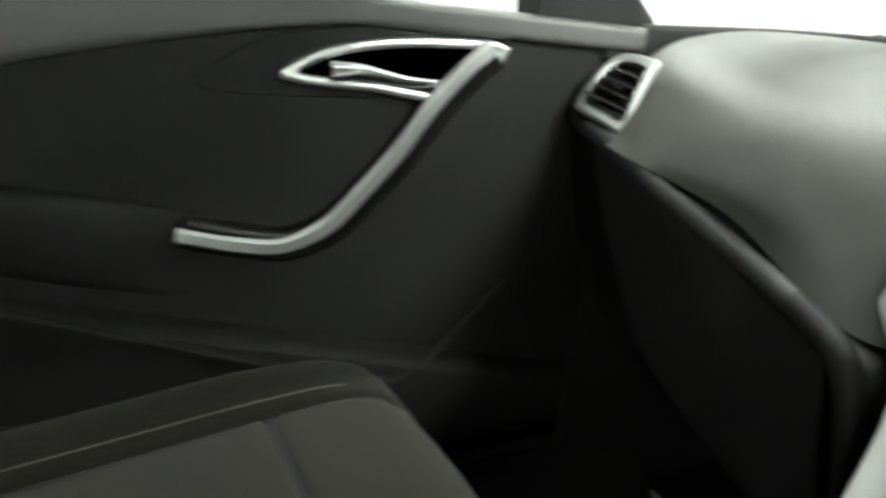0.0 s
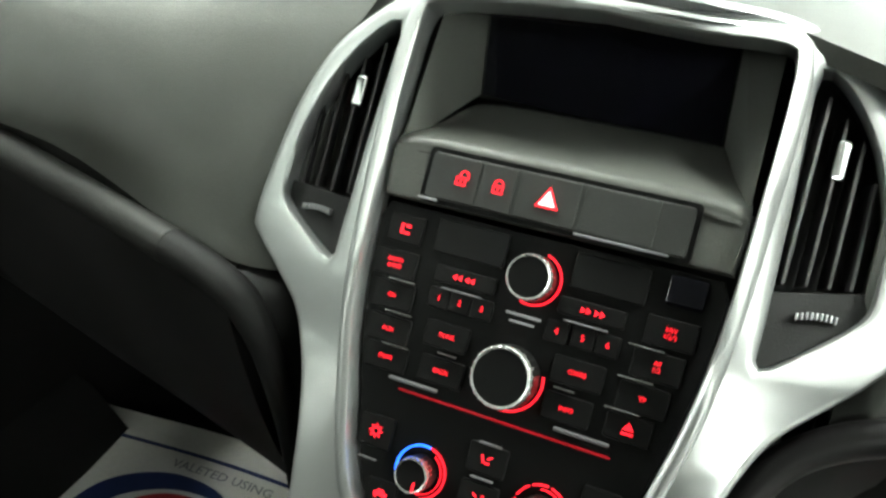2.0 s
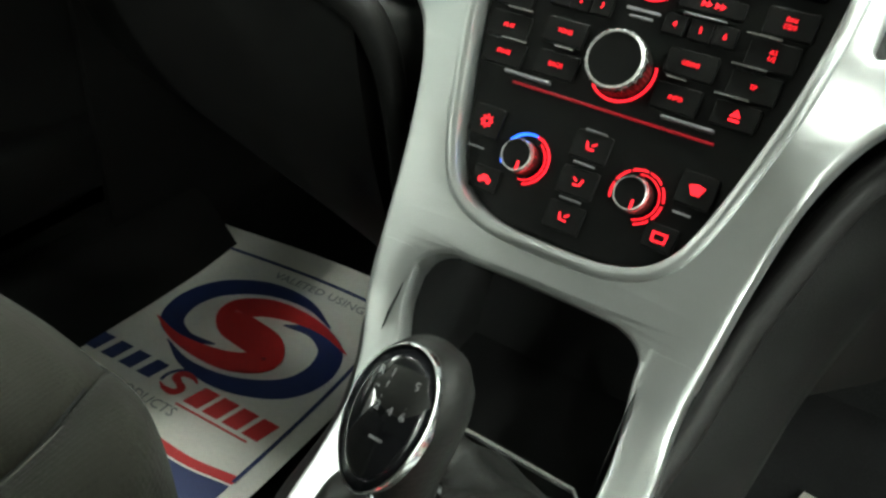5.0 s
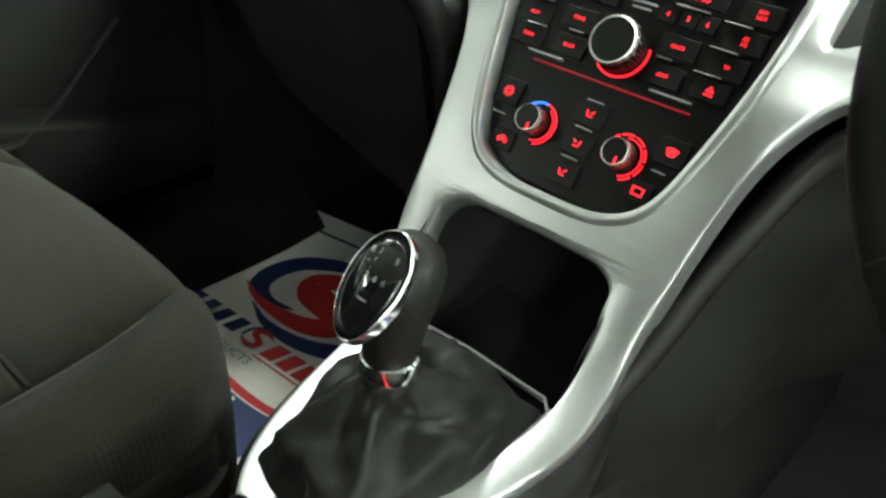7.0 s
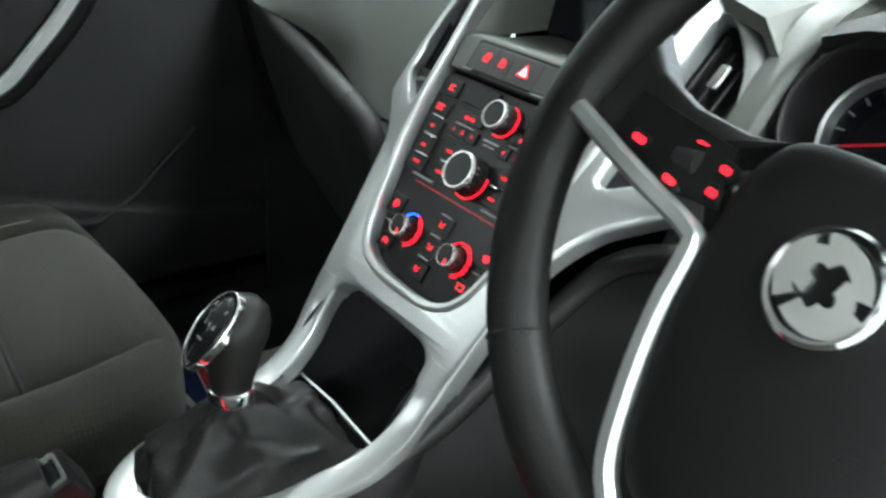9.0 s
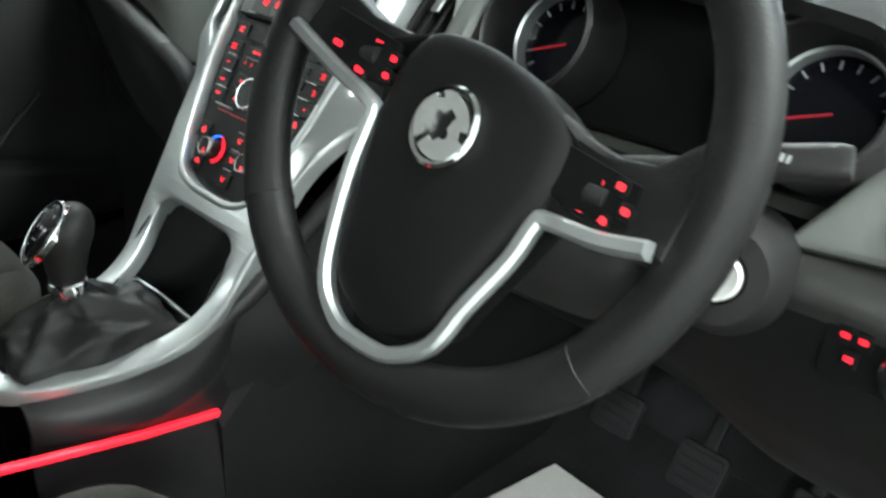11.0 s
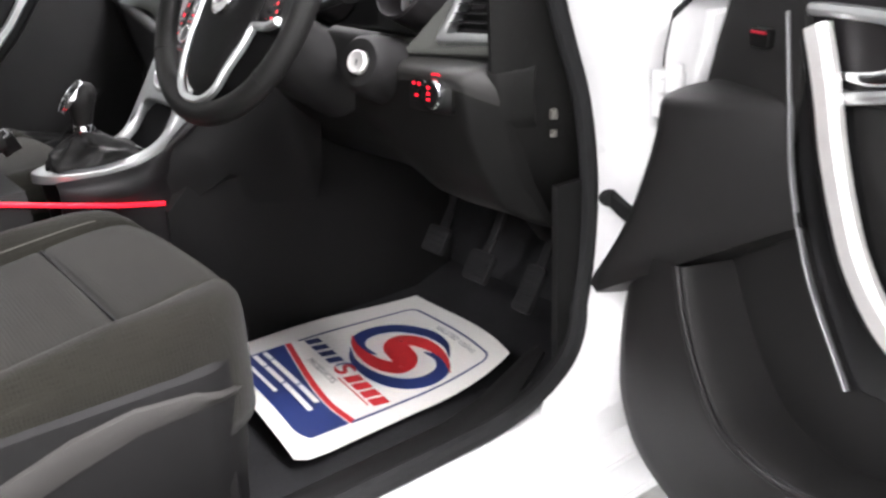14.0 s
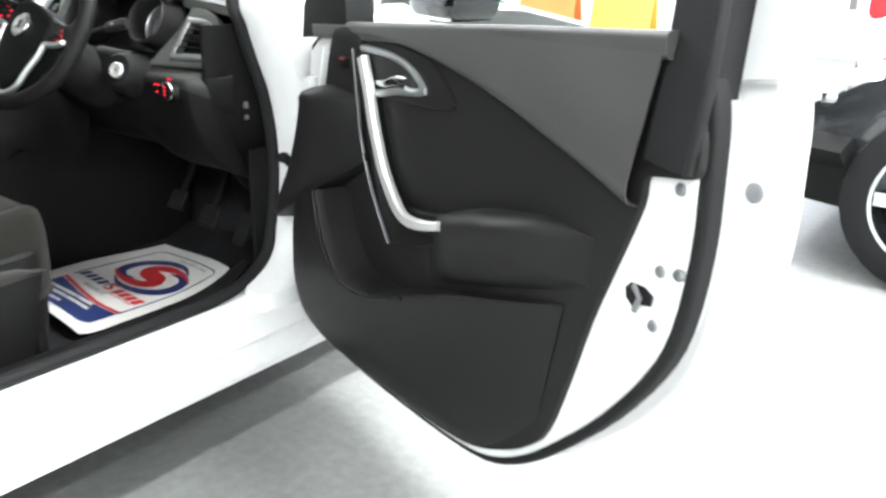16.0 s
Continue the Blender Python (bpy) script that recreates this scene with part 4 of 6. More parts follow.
for u, s in ((-0.050, "1"), (-0.0375, "2"), (-0.0245, "3"), (0.0185, "4"), (0.033, "5"), (0.0465, "6")):
    key(u, 0.0345, 0.0125, 0.0115, s, 0.0046)
for u, v in ((-0.038, 0.0405), (0.033, 0.0415)):
    part("key_bar", box(S, u, v, -0.003, 0.024, 0.001, 0.002, 0.0004), M_GREYMET, panel)
key(-0.040, 0.0150, 0.026, 0.0145, "TONE", 0.0034)
key(-0.038, -0.0045, 0.026, 0.0145, "BACK", 0.0034)
key(0.035, 0.0160, 0.028, 0.0145, "CONFIG", 0.0034, 0.0125)
key(0.034, -0.0035, 0.026, 0.0145, "INFO", 0.0034)
chrome_bar(-0.036, 0.0055, 0.012)
chrome_bar(0.031, 0.0065, 0.012)
for v, u, s in ((0.049, 0.0755, "FAV\n1/2/3"), (0.031, 0.073, "AS\n1/2"), (0.013, 0.070, "TP")):
    key(u, v, 0.026, 0.0150, s, 0.0034)
key(0.067, -0.0035, 0.024, 0.0135, lambda u, v, t: merge(prism(S, [(u - 0.003, v - 0.0005), (u + 0.003, v - 0.0005), (u, v + 0.0035)], t, t + 0.0003), prism(S, [(u - 0.003, v - 0.003), (u + 0.003, v - 0.003), (u + 0.003, v - 0.0017), (u - 0.003, v - 0.0017)], t, t + 0.0003)))
for v, u in ((0.039, 0.066), (0.022, 0.0645), (0.005, 0.0620)):
    chrome_bar(u, v, 0.019)
part("disc_slot", box(S, 0.078, 0.071, -0.006, 0.020, 0.016, 0.004, 0.0015), M_GLASSBLACK, panel)
part("print", box(S, -0.001, 0.0375, -0.0045, 0.020, 0.0016, 0.0006, 0.0002), M_GREYPRINT, panel)
part("print", box(S, -0.001, 0.0335, -0.0045, 0.014, 0.0012, 0.0006, 0.0002), M_GREYPRINT, panel)
# A red reflection in the panel's groove, drawn as a dim glowing bar.
part("reflection_line", box(S, 0.001, -0.0205, -0.0045, 0.122, 0.0012, 0.0008, 0.0003), material("dim_red_line", (0.25, 0.0, 0.01), 0.4, glow=(1.0, 0.01, 0.02, 0.14)), panel, "thin red reflection drawn as a dim line")
part("panel_edge", box(S, -0.052, -0.0155, -0.004, 0.030, 0.002, 0.003, 0.0006), M_GREYMET, panel)
part("panel_edge", box(S, 0.045, -0.0145, -0.004, 0.030, 0.002, 0.003, 0.0006), M_GREYMET, panel)


def dial(u, v, r, h, arcs, knurl=40):
    c = S(u, v, -0.006)
    k = part("dial", lathe([(r * 0.84, 0.0), (r * 0.86, h - 0.003), (r * 0.88, h - 0.001), (0.0, h - 0.001)], c, SN, 40), M_PANEL, panel, "black dial with chrome rim")
    bm = bmesh.new()
    rings = []
    a, x, y = SN, SU, SV
    for f, hh in ((0.98, 0.0), (1.0, h * 0.3), (1.0, h - 0.0035)):
        rings.append([tuple(np.array(c) + a * hh + (x * math.cos(q) + y * math.sin(q)) * r * f * (1 - 0.03 * (i % 2))) for i, q in enumerate(np.linspace(0, 2 * math.pi, knurl * 2, endpoint=False))])
    ring_loft(bm, rings, caps=False)
    part("grip", bm, M_PANEL, k, "knurled dark grip", angle=20)
    flutes = 96
    bm = bmesh.new()
    ring_loft(bm, [[tuple(np.array(c) + a * hh + (x * math.cos(q) + y * math.sin(q)) * r * f * (1 - g * (0, 0.7, 1, 0.7)[i % 4])) for i, q in enumerate(np.linspace(0, 2 * math.pi, flutes, endpoint=False))] for f, hh, g in ((1.0, h - 0.0075, 0.045), (0.99, h - 0.0022, 0.045), (0.965, h - 0.0004, 0.03), (0.93, h, 0.01), (0.855, h - 0.0002, 0.0), (0.84, h - 0.0018, 0.0))], caps=False)
    part("rim", bm, M_RIM, k, "fluted chrome rim", angle=25)
    for rr, w, a0, a1, m in arcs:
        part("lit_ring", arc(S, u, v, rr, w, a0, a1, -0.0055, -0.0042), m, k, "lit ring round the dial")
    return k


dial(0.0, 0.0585, 0.0128, 0.017, [(0.0143, 0.0010, -110, 75, M_GLOWRED)])
dial(0.0, 0.0045, 0.0172, 0.020, [(0.0186, 0.0011, -135, 15, M_GLOWRED)])
dt = dial(-0.035, -0.0605, 0.0098, 0.016, [(0.0145, 0.0011, 80, 205, M_GLOWBLUE), (0.0145, 0.0010, -75, 78, M_GLOWRED), (0.0122, 0.0005, -90, 60, M_GLOWRED)], 28)
df = dial(0.034, -0.0595, 0.0098, 0.016, [(0.0148, 0.0009, 40 * k - 75, 40 * k - 42, M_GLOWRED) for k in range(7)] + [(0.0125, 0.0006, -80, 100, M_GLOWRED)], 28)
for d, u, v in ((dt, -0.035, -0.0605), (df, 0.034, -0.0595)):
    part("pointer", box(S, u + 0.003, v - 0.0055, 0.0098, 0.0012, 0.005, 0.001, 0.0003), M_GLOWRED, d)
for v, f in ((-0.042, 1), (-0.063, -1), (-0.084, 1)):
    key(0.0, v, 0.022, 0.016, seat_symbol(f))
for v in (-0.0335, -0.0525, -0.0735):
    part("key_bar", box(S, 0.0, v, -0.0035, 0.013, 0.0012, 0.002, 0.0004), M_GREYMET, panel)
key(-0.066, -0.047, 0.020, 0.018, lambda u, v, t: merge(arc(S, u, v, 0.0022, 0.0012, 0, 360, t, t + 0.0003, 16), bars(*[(0.0036 * math.cos(q) - 0.0005, 0.0036 * math.sin(q) - 0.0005, 0.001, 0.001) for q in np.linspace(0, 5.5, 8)])(u, v, t)))
key(-0.054, -0.079, 0.018, 0.014, bars((-0.004, -0.0015, 0.008, 0.002), (-0.002, 0.0005, 0.004, 0.0015), (-0.0035, -0.0028, 0.0016, 0.0013), (0.002, -0.0028, 0.0016, 0.0013)))
key(0.063, -0.046, 0.020, 0.018, lambda u, v, t: prism(S, [(u - 0.0045, v + 0.002), (u, v + 0.0032), (u + 0.0045, v + 0.002), (u + 0.0022, v - 0.0028), (u - 0.0022, v - 0.0028)], t, t + 0.0003))
key(0.054, -0.076, 0.018, 0.014, lambda u, v, t: prism(S, [(u - 0.004, v - 0.0028), (u + 0.004, v - 0.0028), (u + 0.0045, v + 0.0028), (u - 0.0045, v + 0.0028)], t, t + 0.0003, 0, [[(u - 0.003, v - 0.0018), (u - 0.003, v + 0.0018), (u + 0.003, v + 0.0018), (u + 0.003, v - 0.0018)]]))
part("print", box(S, -0.068, -0.063, -0.0048, 0.012, 0.001, 0.0006, 0.0002), M_GREYPRINT, panel)
part("print", box(S, 0.060, -0.060, -0.0048, 0.010, 0.001, 0.0006, 0.0002), M_GREYPRINT, panel)


# side vents of the stack
def stack_vent(sx):
    shape = [(sx * p[0], p[1]) for p in VENT]
    ol = spline(shape, 3, True)
    v = part("stack_vent", prism(S, offset(ol, -0.004), -0.034, -0.028), M_RUBBER, stack, "dark air vent with upright louvres")
    part("vent_wall", prism(S, offset(ol, -0.003), -0.034, -0.006, 0, [offset(ol, -0.0005)]), M_DARK, v)
    part("vent_base", prism(S, [(sx * 0.1165, 0.038), (sx * 0.160, 0.062), (sx * 0.161, 0.080), (sx * 0.1155, 0.076)] if sx > 0 else [(sx * 0.1155, 0.076), (sx * 0.161, 0.080), (sx * 0.160, 0.062), (sx * 0.1165, 0.038)], -0.03, -0.006, 0.001), M_DARK, v)
    for k, u in enumerate((0.121, 0.1315, 0.142, 0.152)):
        top = 0.180 - (u - 0.113) * 0.95 - (0.010 if u > 0.15 else 0)
        part("louvre", prism(lambda p, q, d: S(sx * (u + p) + d * 0.25, q, d), [(-0.0009, 0.080), (0.0009, 0.080), (0.0009, top), (-0.0009, top)], -0.022, -0.006, 0.0004), M_PLUM, v)
    part("louvre_tab", box(S, sx * 0.1315, 0.142, -0.008, 0.007, 0.020, 0.008, 0.0015), M_CHROME, v, "small chrome louvre tab")
    wheel = [box(S, sx * 0.138 + (k - 4) * 0.0022, 0.0655 + 0.0010 * (1 - ((k - 4) / 4) ** 2), -0.004, 0.0013, 0.0036, 0.005, 0.0004) for k in range(9)]
    part("thumbwheel", merge(*wheel), M_GREYMET, v, "ribbed thumbwheel")


stack_vent(1)
stack_vent(-1)

# ---- gear lever ----
gear = thing("gear_lever", "gear lever with gloss black knob and leather boot", "gear lever", (0.015, -0.22, 0.64))
rings = []
for k, (f, z) in enumerate(((1.0, 0.648), (0.985, 0.660), (0.88, 0.673), (0.70, 0.682), (0.50, 0.689), (0.33, 0.697), (0.20, 0.706), (0.15, 0.713))):
    ring = []
    for i, q in enumerate(np.linspace(0, 2 * math.pi, 48, endpoint=False)):
        c, s = math.cos(q), math.sin(q)
        m = max(abs(c), abs(s)) ** 0.75
        fold = 1 + 0.13 * (abs(math.sin(2.5 * q + 0.5 * k)) - 0.6) * math.sin(1.5 * q + 0.4 * k + 0.5) * (1 if 0 < k < 7 else 0)
        cx, cy = 0.0185, -0.203 - 0.009 * k / 7
        ring.append((cx + (0.055 * f + 0.002) * c / m * fold * (1 - 0.42 * max(0, -s)), cy + 0.079 * f * s / m * fold, z + 0.010 * (abs(math.sin(2 * q + 0.7 * k)) - 0.6) * (1 if 0 < k < 7 else 0)))
    rings.append(ring)
# fine creases: ridged relief, strongest half-way up
cols = [spline([r[i] for r in rings], 4) for i in range(48)]
rings = []
for k in range(len(cols[0])):
    ring = [tuple(c[k]) for c in cols]
    dense = []
    for i in range(48):
        p, q = np.array(ring[i]), np.array(ring[(i + 1) % 48])
        dense += [p, (p + q) / 2]
    f = math.sin(math.pi * k / (len(cols[0]) - 1)) ** 0.7
    out = []
    for p in dense:
        away = np.array((p[0] - 0.0185, p[1] + 0.207, 0.03))
        away = away / np.linalg.norm(away)
        v = Vector((p[0] * 30, p[1] * 22, p[2] * 40))
        ridge = 0.5 - abs(noise.noise(v)) * 2.2 + 0.15 * (0.4 - abs(noise.noise(v * 2.1)) * 2)
        out.append(tuple(p + away * 0.0065 * f * ridge))
    rings.append(out)
part("boot", loft(rings), M_LEATHER, gear, "creased black leather boot", angle=180)
part("collar", lathe([(0.0, 0.0), (0.0165, 0.0), (0.0175, 0.003), (0.0165, 0.011), (0.014, 0.013), (0.0, 0.013)], (0.019, -0.213, 0.708), (0.0, 0.05, 1), 28), M_CHROME, gear, "chrome collar")
KA = np.array([0.0, 0.10, 1.0]) / np.linalg.norm((0.0, 0.10, 1.0))
rings = []
for h, rx, ry, dy in ((0.0, 0.0145, 0.0150, 0), (0.012, 0.0155, 0.0165, 0), (0.030, 0.0200, 0.020, 0.000), (0.046, 0.0235, 0.0235, 0.001), (0.056, 0.0235, 0.0235, 0.002), (0.065, 0.0205, 0.0205, 0.003), (0.072, 0.0135, 0.0135, 0.004), (0.075, 0.003, 0.004, 0.005)):
    c = np.array((0.019, -0.213, 0.716)) + KA * h + np.array((0, dy, 0))
    rings.append([tuple(c + np.array((rx * math.cos(q), ry * math.sin(q), 0))) for q in np.linspace(0, 2 * math.pi, 32, endpoint=False)])
knob = part("knob", loft(rings), M_LEATHER, gear, "dark leather gear knob", angle=180)
KO, KN = np.array((0.0175, -0.2270, 0.7705)), np.array((-0.12, -0.75, 0.65))
KN = KN / np.linalg.norm(KN)
KV = np.array((0, 0.65, 0.75))
KV = KV - KN * (KV @ KN)
KV = KV / np.linalg.norm(KV)


def K(a, b, d):
    bulge = 0.006 * (1 - (a / 0.024) ** 2 - (b / 0.034) ** 2 * 0.9)
    return tuple(KO + np.array((1.0, 0, 0)) * a + KV * b + KN * (d + bulge - 0.003))


plate = [(0.0190 * math.cos(q) * (1 + 0.12 * math.sin(q)), 0.001 + 0.032 * math.sin(q)) for q in np.linspace(0, 2 * math.pi, 36, endpoint=False)]
part("knob_ring", prism(K, plate, -0.005, 0.0012, 0.0008, [offset(plate, 0.0014)]), M_CHROME, knob, "chrome ring")
bm = bmesh.new()
rr = [[K(p[0] * f, p[1] * f, 0.0004) for p in offset(plate, 0.0012)] for f in (1.0, 0.75, 0.5, 0.25, 0.02)]
ring_loft(bm, rr)
part("knob_face", bm, M_GLOSS, knob, "gloss black face", angle=180)
for s, a, b in (("R", -0.0085, 0.018), ("1", -0.003, 0.019), ("3", 0.003, 0.019), ("5", 0.0085, 0.018), ("2", -0.003, 0.005), ("4", 0.003, 0.005), ("6", 0.0085, 0.005)):
    part("digit", lettering(s, K, a, b, 0.0036, 0.0009), M_GREYMET, knob)
part("shift_lines", merge(*[box(K, a, 0.012, 0.0011, 0.0006, 0.007, 0.0004, 0.0001) for a in (-0.003, 0.003, 0.0085)], box(K, 0.0, 0.012, 0.0011, 0.016, 0.0006, 0.0004, 0.0001), box(K, 0.002, -0.007, 0.0011, 0.006, 0.0011, 0.0004, 0.0001)), M_GREYMET, knob)

# ---- handbrake ----
brake = thing("handbrake", "dark leather handbrake lever with chrome button", "handbrake", (0.07, -0.45, 0.64))
part("grip", sweep(spline([(0.070, -0.350, 0.727), (0.069, -0.37, 0.722), (0.066, -0.43, 0.706), (0.062, -0.52, 0.68), (0.058, -0.62, 0.65)], 5), round_rect(0.030, 0.034, 0.012, 4), (0, 0, 1)), M_LEATHER, brake, "dark leather grip")
BO, BN = np.array([0.0720, -0.352, 0.7350]), np.array([0.30, -0.40, 0.86])
BN = BN / np.linalg.norm(BN)
BV = np.array([0.0, 0.92, 0.38])
BV = BV - BN * (BV @ BN)
BV = BV / np.linalg.norm(BV)
BU = np.cross(BV, BN)


def Bk(a, b, d):
    return tuple(BO + BU * a + BV * b + BN * d)


part("end_cap", prism(Bk, round_rect(0.028, 0.030, 0.005), -0.030, -0.0005, 0.003), M_PANEL, brake, "dark end of the lever")
part("end_ring", prism(Bk, round_rect(0.023, 0.022, 0.003), -0.004, 0.0015, 0.001, [round_rect(0.0160, 0.0150, 0.002)]), M_CHROME, brake, "square chrome end ring")
part("button", prism(Bk, round_rect(0.0158, 0.0148, 0.002), -0.004, 0.0002, 0.001), M_GLOSS, brake, "dark release button")



# ---- steering wheel ----
WC, WV, WN = np.array([0.365, -0.072, 0.920]), np.array([0, 0.545, 0.838]), np.array([0, -0.838, 0.545])
WU = np.array([1.0, 0, 0])


def W(a, b, d=0.0):
    return tuple(WC + WU * a + WV * b + WN * (d - 0.09 * a))


def skew(a, b):
    return a - 0.003, b - 0.16 * a * min(1.0, max(0.0, (b + 0.10) / 0.09))


wheel = thing("steering_wheel", "black leather steering wheel with satin silver spoke inserts", "steering wheel", tuple(WC))
RIM = 0.178
RC = 0.018


def on_rim(q):
    b = RC + RIM * math.sin(q)
    return W(RIM * math.cos(q), b, 0.1 * b + 0.002)


rim = part("rim", sweep([on_rim(q) for q in np.linspace(0, 2 * math.pi, 72, endpoint=False)], circle(0.0185, 16, 0.0165), tuple(WN), closed=True), M_LEATHER, wheel, "black leather rim")
for q in (-142, -38, 38, 142):
    part("rim_seam", lathe([(0.0178, -0.0008), (0.0187, 0.0), (0.0178, 0.0008)], on_rim(radians(q)), np.array(W(-math.sin(radians(q)), math.cos(radians(q)))) - WC, 20), M_RUBBER, rim)
pad = spline([(0.0, 0.064), (0.045, 0.058), (0.076, 0.042), (0.084, 0.020), (0.083, 0.000), (0.078, -0.022), (0.057, -0.085), (0.042, -0.120), (0.0, -0.136), (-0.042, -0.120), (-0.057, -0.085), (-0.070, -0.022), (-0.068, 0.000), (-0.068, 0.020), (-0.062, 0.042), (-0.045, 0.058)], 4, True)


def Wb(a, b, d):
    a, b = skew(a, b)
    return W(a, b, d + 0.011 * (1 - min(1.0, (a / 0.09) ** 2) - (b / 0.15) ** 2) + 0.020 * min(1.0, max(0.0, (abs(a) - 0.075) / 0.085)) ** 1.3)


bm = bmesh.new()
ring_loft(bm, [[W(*skew(p[0], p[1]), -0.035) for p in pad]] + [[Wb(p[0] * f, p[1] * f, d) for p in pad] for f, d in ((1.0, -0.016), (0.995, -0.009), (0.975, -0.0045), (0.94, -0.0015), (0.88, 0.0002), (0.8, 0.001), (0.55, 0.001), (0.3, 0.001), (0.03, 0.001))])
part("horn_pad", bm, M_PAD, wheel, "dark plastic horn pad", angle=80)
for sx in (1, -1):
    up = [(sx * 0.050, 0.054), (sx * 0.080, 0.047), (sx * 0.110, 0.045), (sx * 0.135, 0.051), (sx * 0.152, 0.068), (sx * 0.170, 0.085), (sx * 0.174, 0.040), (sx * 0.172, 0.002), (sx * 0.110, -0.006), (sx * 0.066, -0.016), (sx * 0.078, 0.004), (sx * 0.088, 0.030)]
    up = up if sx < 0 else up[::-1]
    sp = part("spoke", prism(lambda a, b, d: Wb(a, b, d - 0.006), up, -0.025, 0.0, 0.006), M_LEATHER, wheel, "black leather spoke with lit buttons")
    k_ = 0.010 if sx > 0 else 0.0
    line = spline([(sx * 0.160, 0.008), (sx * (0.115 + k_), -0.003), (sx * (0.077 + k_), -0.010), (sx * (0.0705 + k_), -0.017), (sx * (0.069 + k_ * 0.6), -0.048), (sx * 0.061, -0.090), (sx * 0.049, -0.124), (sx * 0.024, -0.143), (0.0, -0.146)], 4)
    part("silver_insert", sweep([Wb(p[0], p[1], 0.000) for p in line], [(-0.0055, -0.006), (0.0055, -0.006), (0.0055, 0.0), (0.003, 0.0035), (-0.003, 0.0035), (-0.0055, 0.0)], tuple(WN)), M_SILVER, wheel, "satin silver spoke insert")
    well = [(0.140, 0.008), (0.136, 0.036), (0.078, 0.036), (0.072, 0.006), (0.095, 0.000)]
    part("button_well", prism(lambda a, b, d: Wb(a, b, d - 0.006), [(sx * p[0], p[1]) for p in (well if sx > 0 else well[::-1])], -0.004, 0.0012, 0.001), M_PANEL, sp)
    for u, v, w in (((0.124, 0.013, 0.013), (0.094, 0.028, 0.013), (0.0765, 0.024, 0.012), (0.077, 0.011, 0.012), (0.100, 0.0045, 0.013)) if sx < 0 else ((0.103, 0.007, 0.012), (0.108, 0.026, 0.013), (0.124, 0.030, 0.012), (0.134, 0.019, 0.012), (0.122, 0.008, 0.011))):
        k = part("button", prism(lambda a, b, d: Wb(sx * u + a, v + b, d - 0.006), round_rect(w, 0.010, 0.003), -0.002, 0.0032, 0.001), M_KEY, sp)
        part("symbol", prism(lambda a, b, d: Wb(sx * u + a, v + b, d - 0.006), round_rect(w * 0.55, 0.0042, 0.0015), 0.0032, 0.0036), M_GLOWRED if sx < 0 else material("dim_red_symbol", (0.25, 0, 0.01), 0.5, glow=(1, 0.03, 0.04, 1.3)), k, "red lit symbol")
    part("roller", lathe([(0.0, -0.008), (0.007, -0.007), (0.007, 0.007), (0, 0.008)], Wb(sx * 0.104 + 0.006, 0.018, -0.006), (1, 0, 0), 14), M_RUBBER, sp)
part("lower_spoke", prism(lambda a, b, d: Wb(a, b, d - 0.012), spline([(-0.05, -0.09), (-0.03, -0.125), (-0.012, -0.160), (0.012, -0.160), (0.03, -0.125), (0.05, -0.09)], 4, False), -0.02, 0.0, 0.003), M_PANEL, wheel, "black lower spoke")
bd = part("emblem", lathe([(0.0, -0.004), (0.027, -0.004), (0.028, 0.002), (0.026, 0.004), (0.0235, 0.003), (0.0225, 0.001), (0.0, 0.001)], Wb(0, 0.004, 0.002), WN, 40), M_CHROME, wheel, "round chrome emblem")
emb = lambda a, b, d: Wb(a, b + 0.004, d + 0.003)
for u, v, r, w, a0, a1 in ((0.0, 0.0, 0.0172, 0.0080, 10, 112), (0.0, -0.001, 0.0172, 0.0078, 128, 222), (0.001, 0.0, 0.0168, 0.0085, 236, 350), (-0.004, 0.004, 0.0078, 0.0066, 50, 255), (0.005, -0.004, 0.0078, 0.0070, -125, 75)):
    part("emblem_relief", arc(emb, u, v, r, w * 1.2, a0, a1, 0.0, 0.004, 14), M_RIM, bd)
part("emblem_field", lathe([(0.0, 0.0), (0.0222, 0.0), (0.0222, 0.0006), (0.0, 0.0006)], Wb(0, 0.004, 0.0034), WN, 32), M_PANEL, bd)

# ---- steering column ----
col = thing("steering_column", "dark plastic steering column shroud with ignition lock and stalks", "steering column", (0.365, 0.08, 0.85))
rings = []
for t_, r in ((-0.030, 0.045), (-0.045, 0.052), (-0.09, 0.056), (-0.16, 0.06), (-0.22, 0.06)):
    c = np.array(W(0, -0.018, t_))
    rings.append([tuple(c + WU * r * 1.25 * math.cos(q) + WV * r * math.sin(q)) for q in np.linspace(0, 2 * math.pi, 28, endpoint=False)])
part("shroud", loft(rings), M_DARK, col, "dark plastic shroud", angle=50)
IG, IN = np.array([0.500, 0.046, 0.836]), np.array([0.25, -0.90, 0.32])
part("ignition_boss", lathe([(0.050, -0.07), (0.046, -0.03), (0.040, -0.008), (0.034, 0.0), (0.020, 0.001)], IG, IN, 32), M_DARK, col, "round dark ignition boss")
part("arm", sweep([(0.40, 0.075, 0.84), (0.45, 0.085, 0.836), (0.48, 0.10, 0.832)], round_rect(0.075, 0.06, 0.02, 4), (0, -1, 0.3)), M_DARK, col)
lock = part("ignition_lock", lathe([(0.0175, -0.004), (0.017, 0.004), (0.015, 0.006), (0.010, 0.004), (0.0, 0.003)], IG, IN, 30), M_BRIGHT, col, "bright ignition lock")
part("key_slot", box(lambda p, q, d: tuple(IG + np.array((p, 0, 0)) + np.array((0, 0.3, 0.9)) * q + IN * d), 0, 0, 0.0045, 0.002, 0.009, 0.001, 0.0004), M_PANEL, lock)
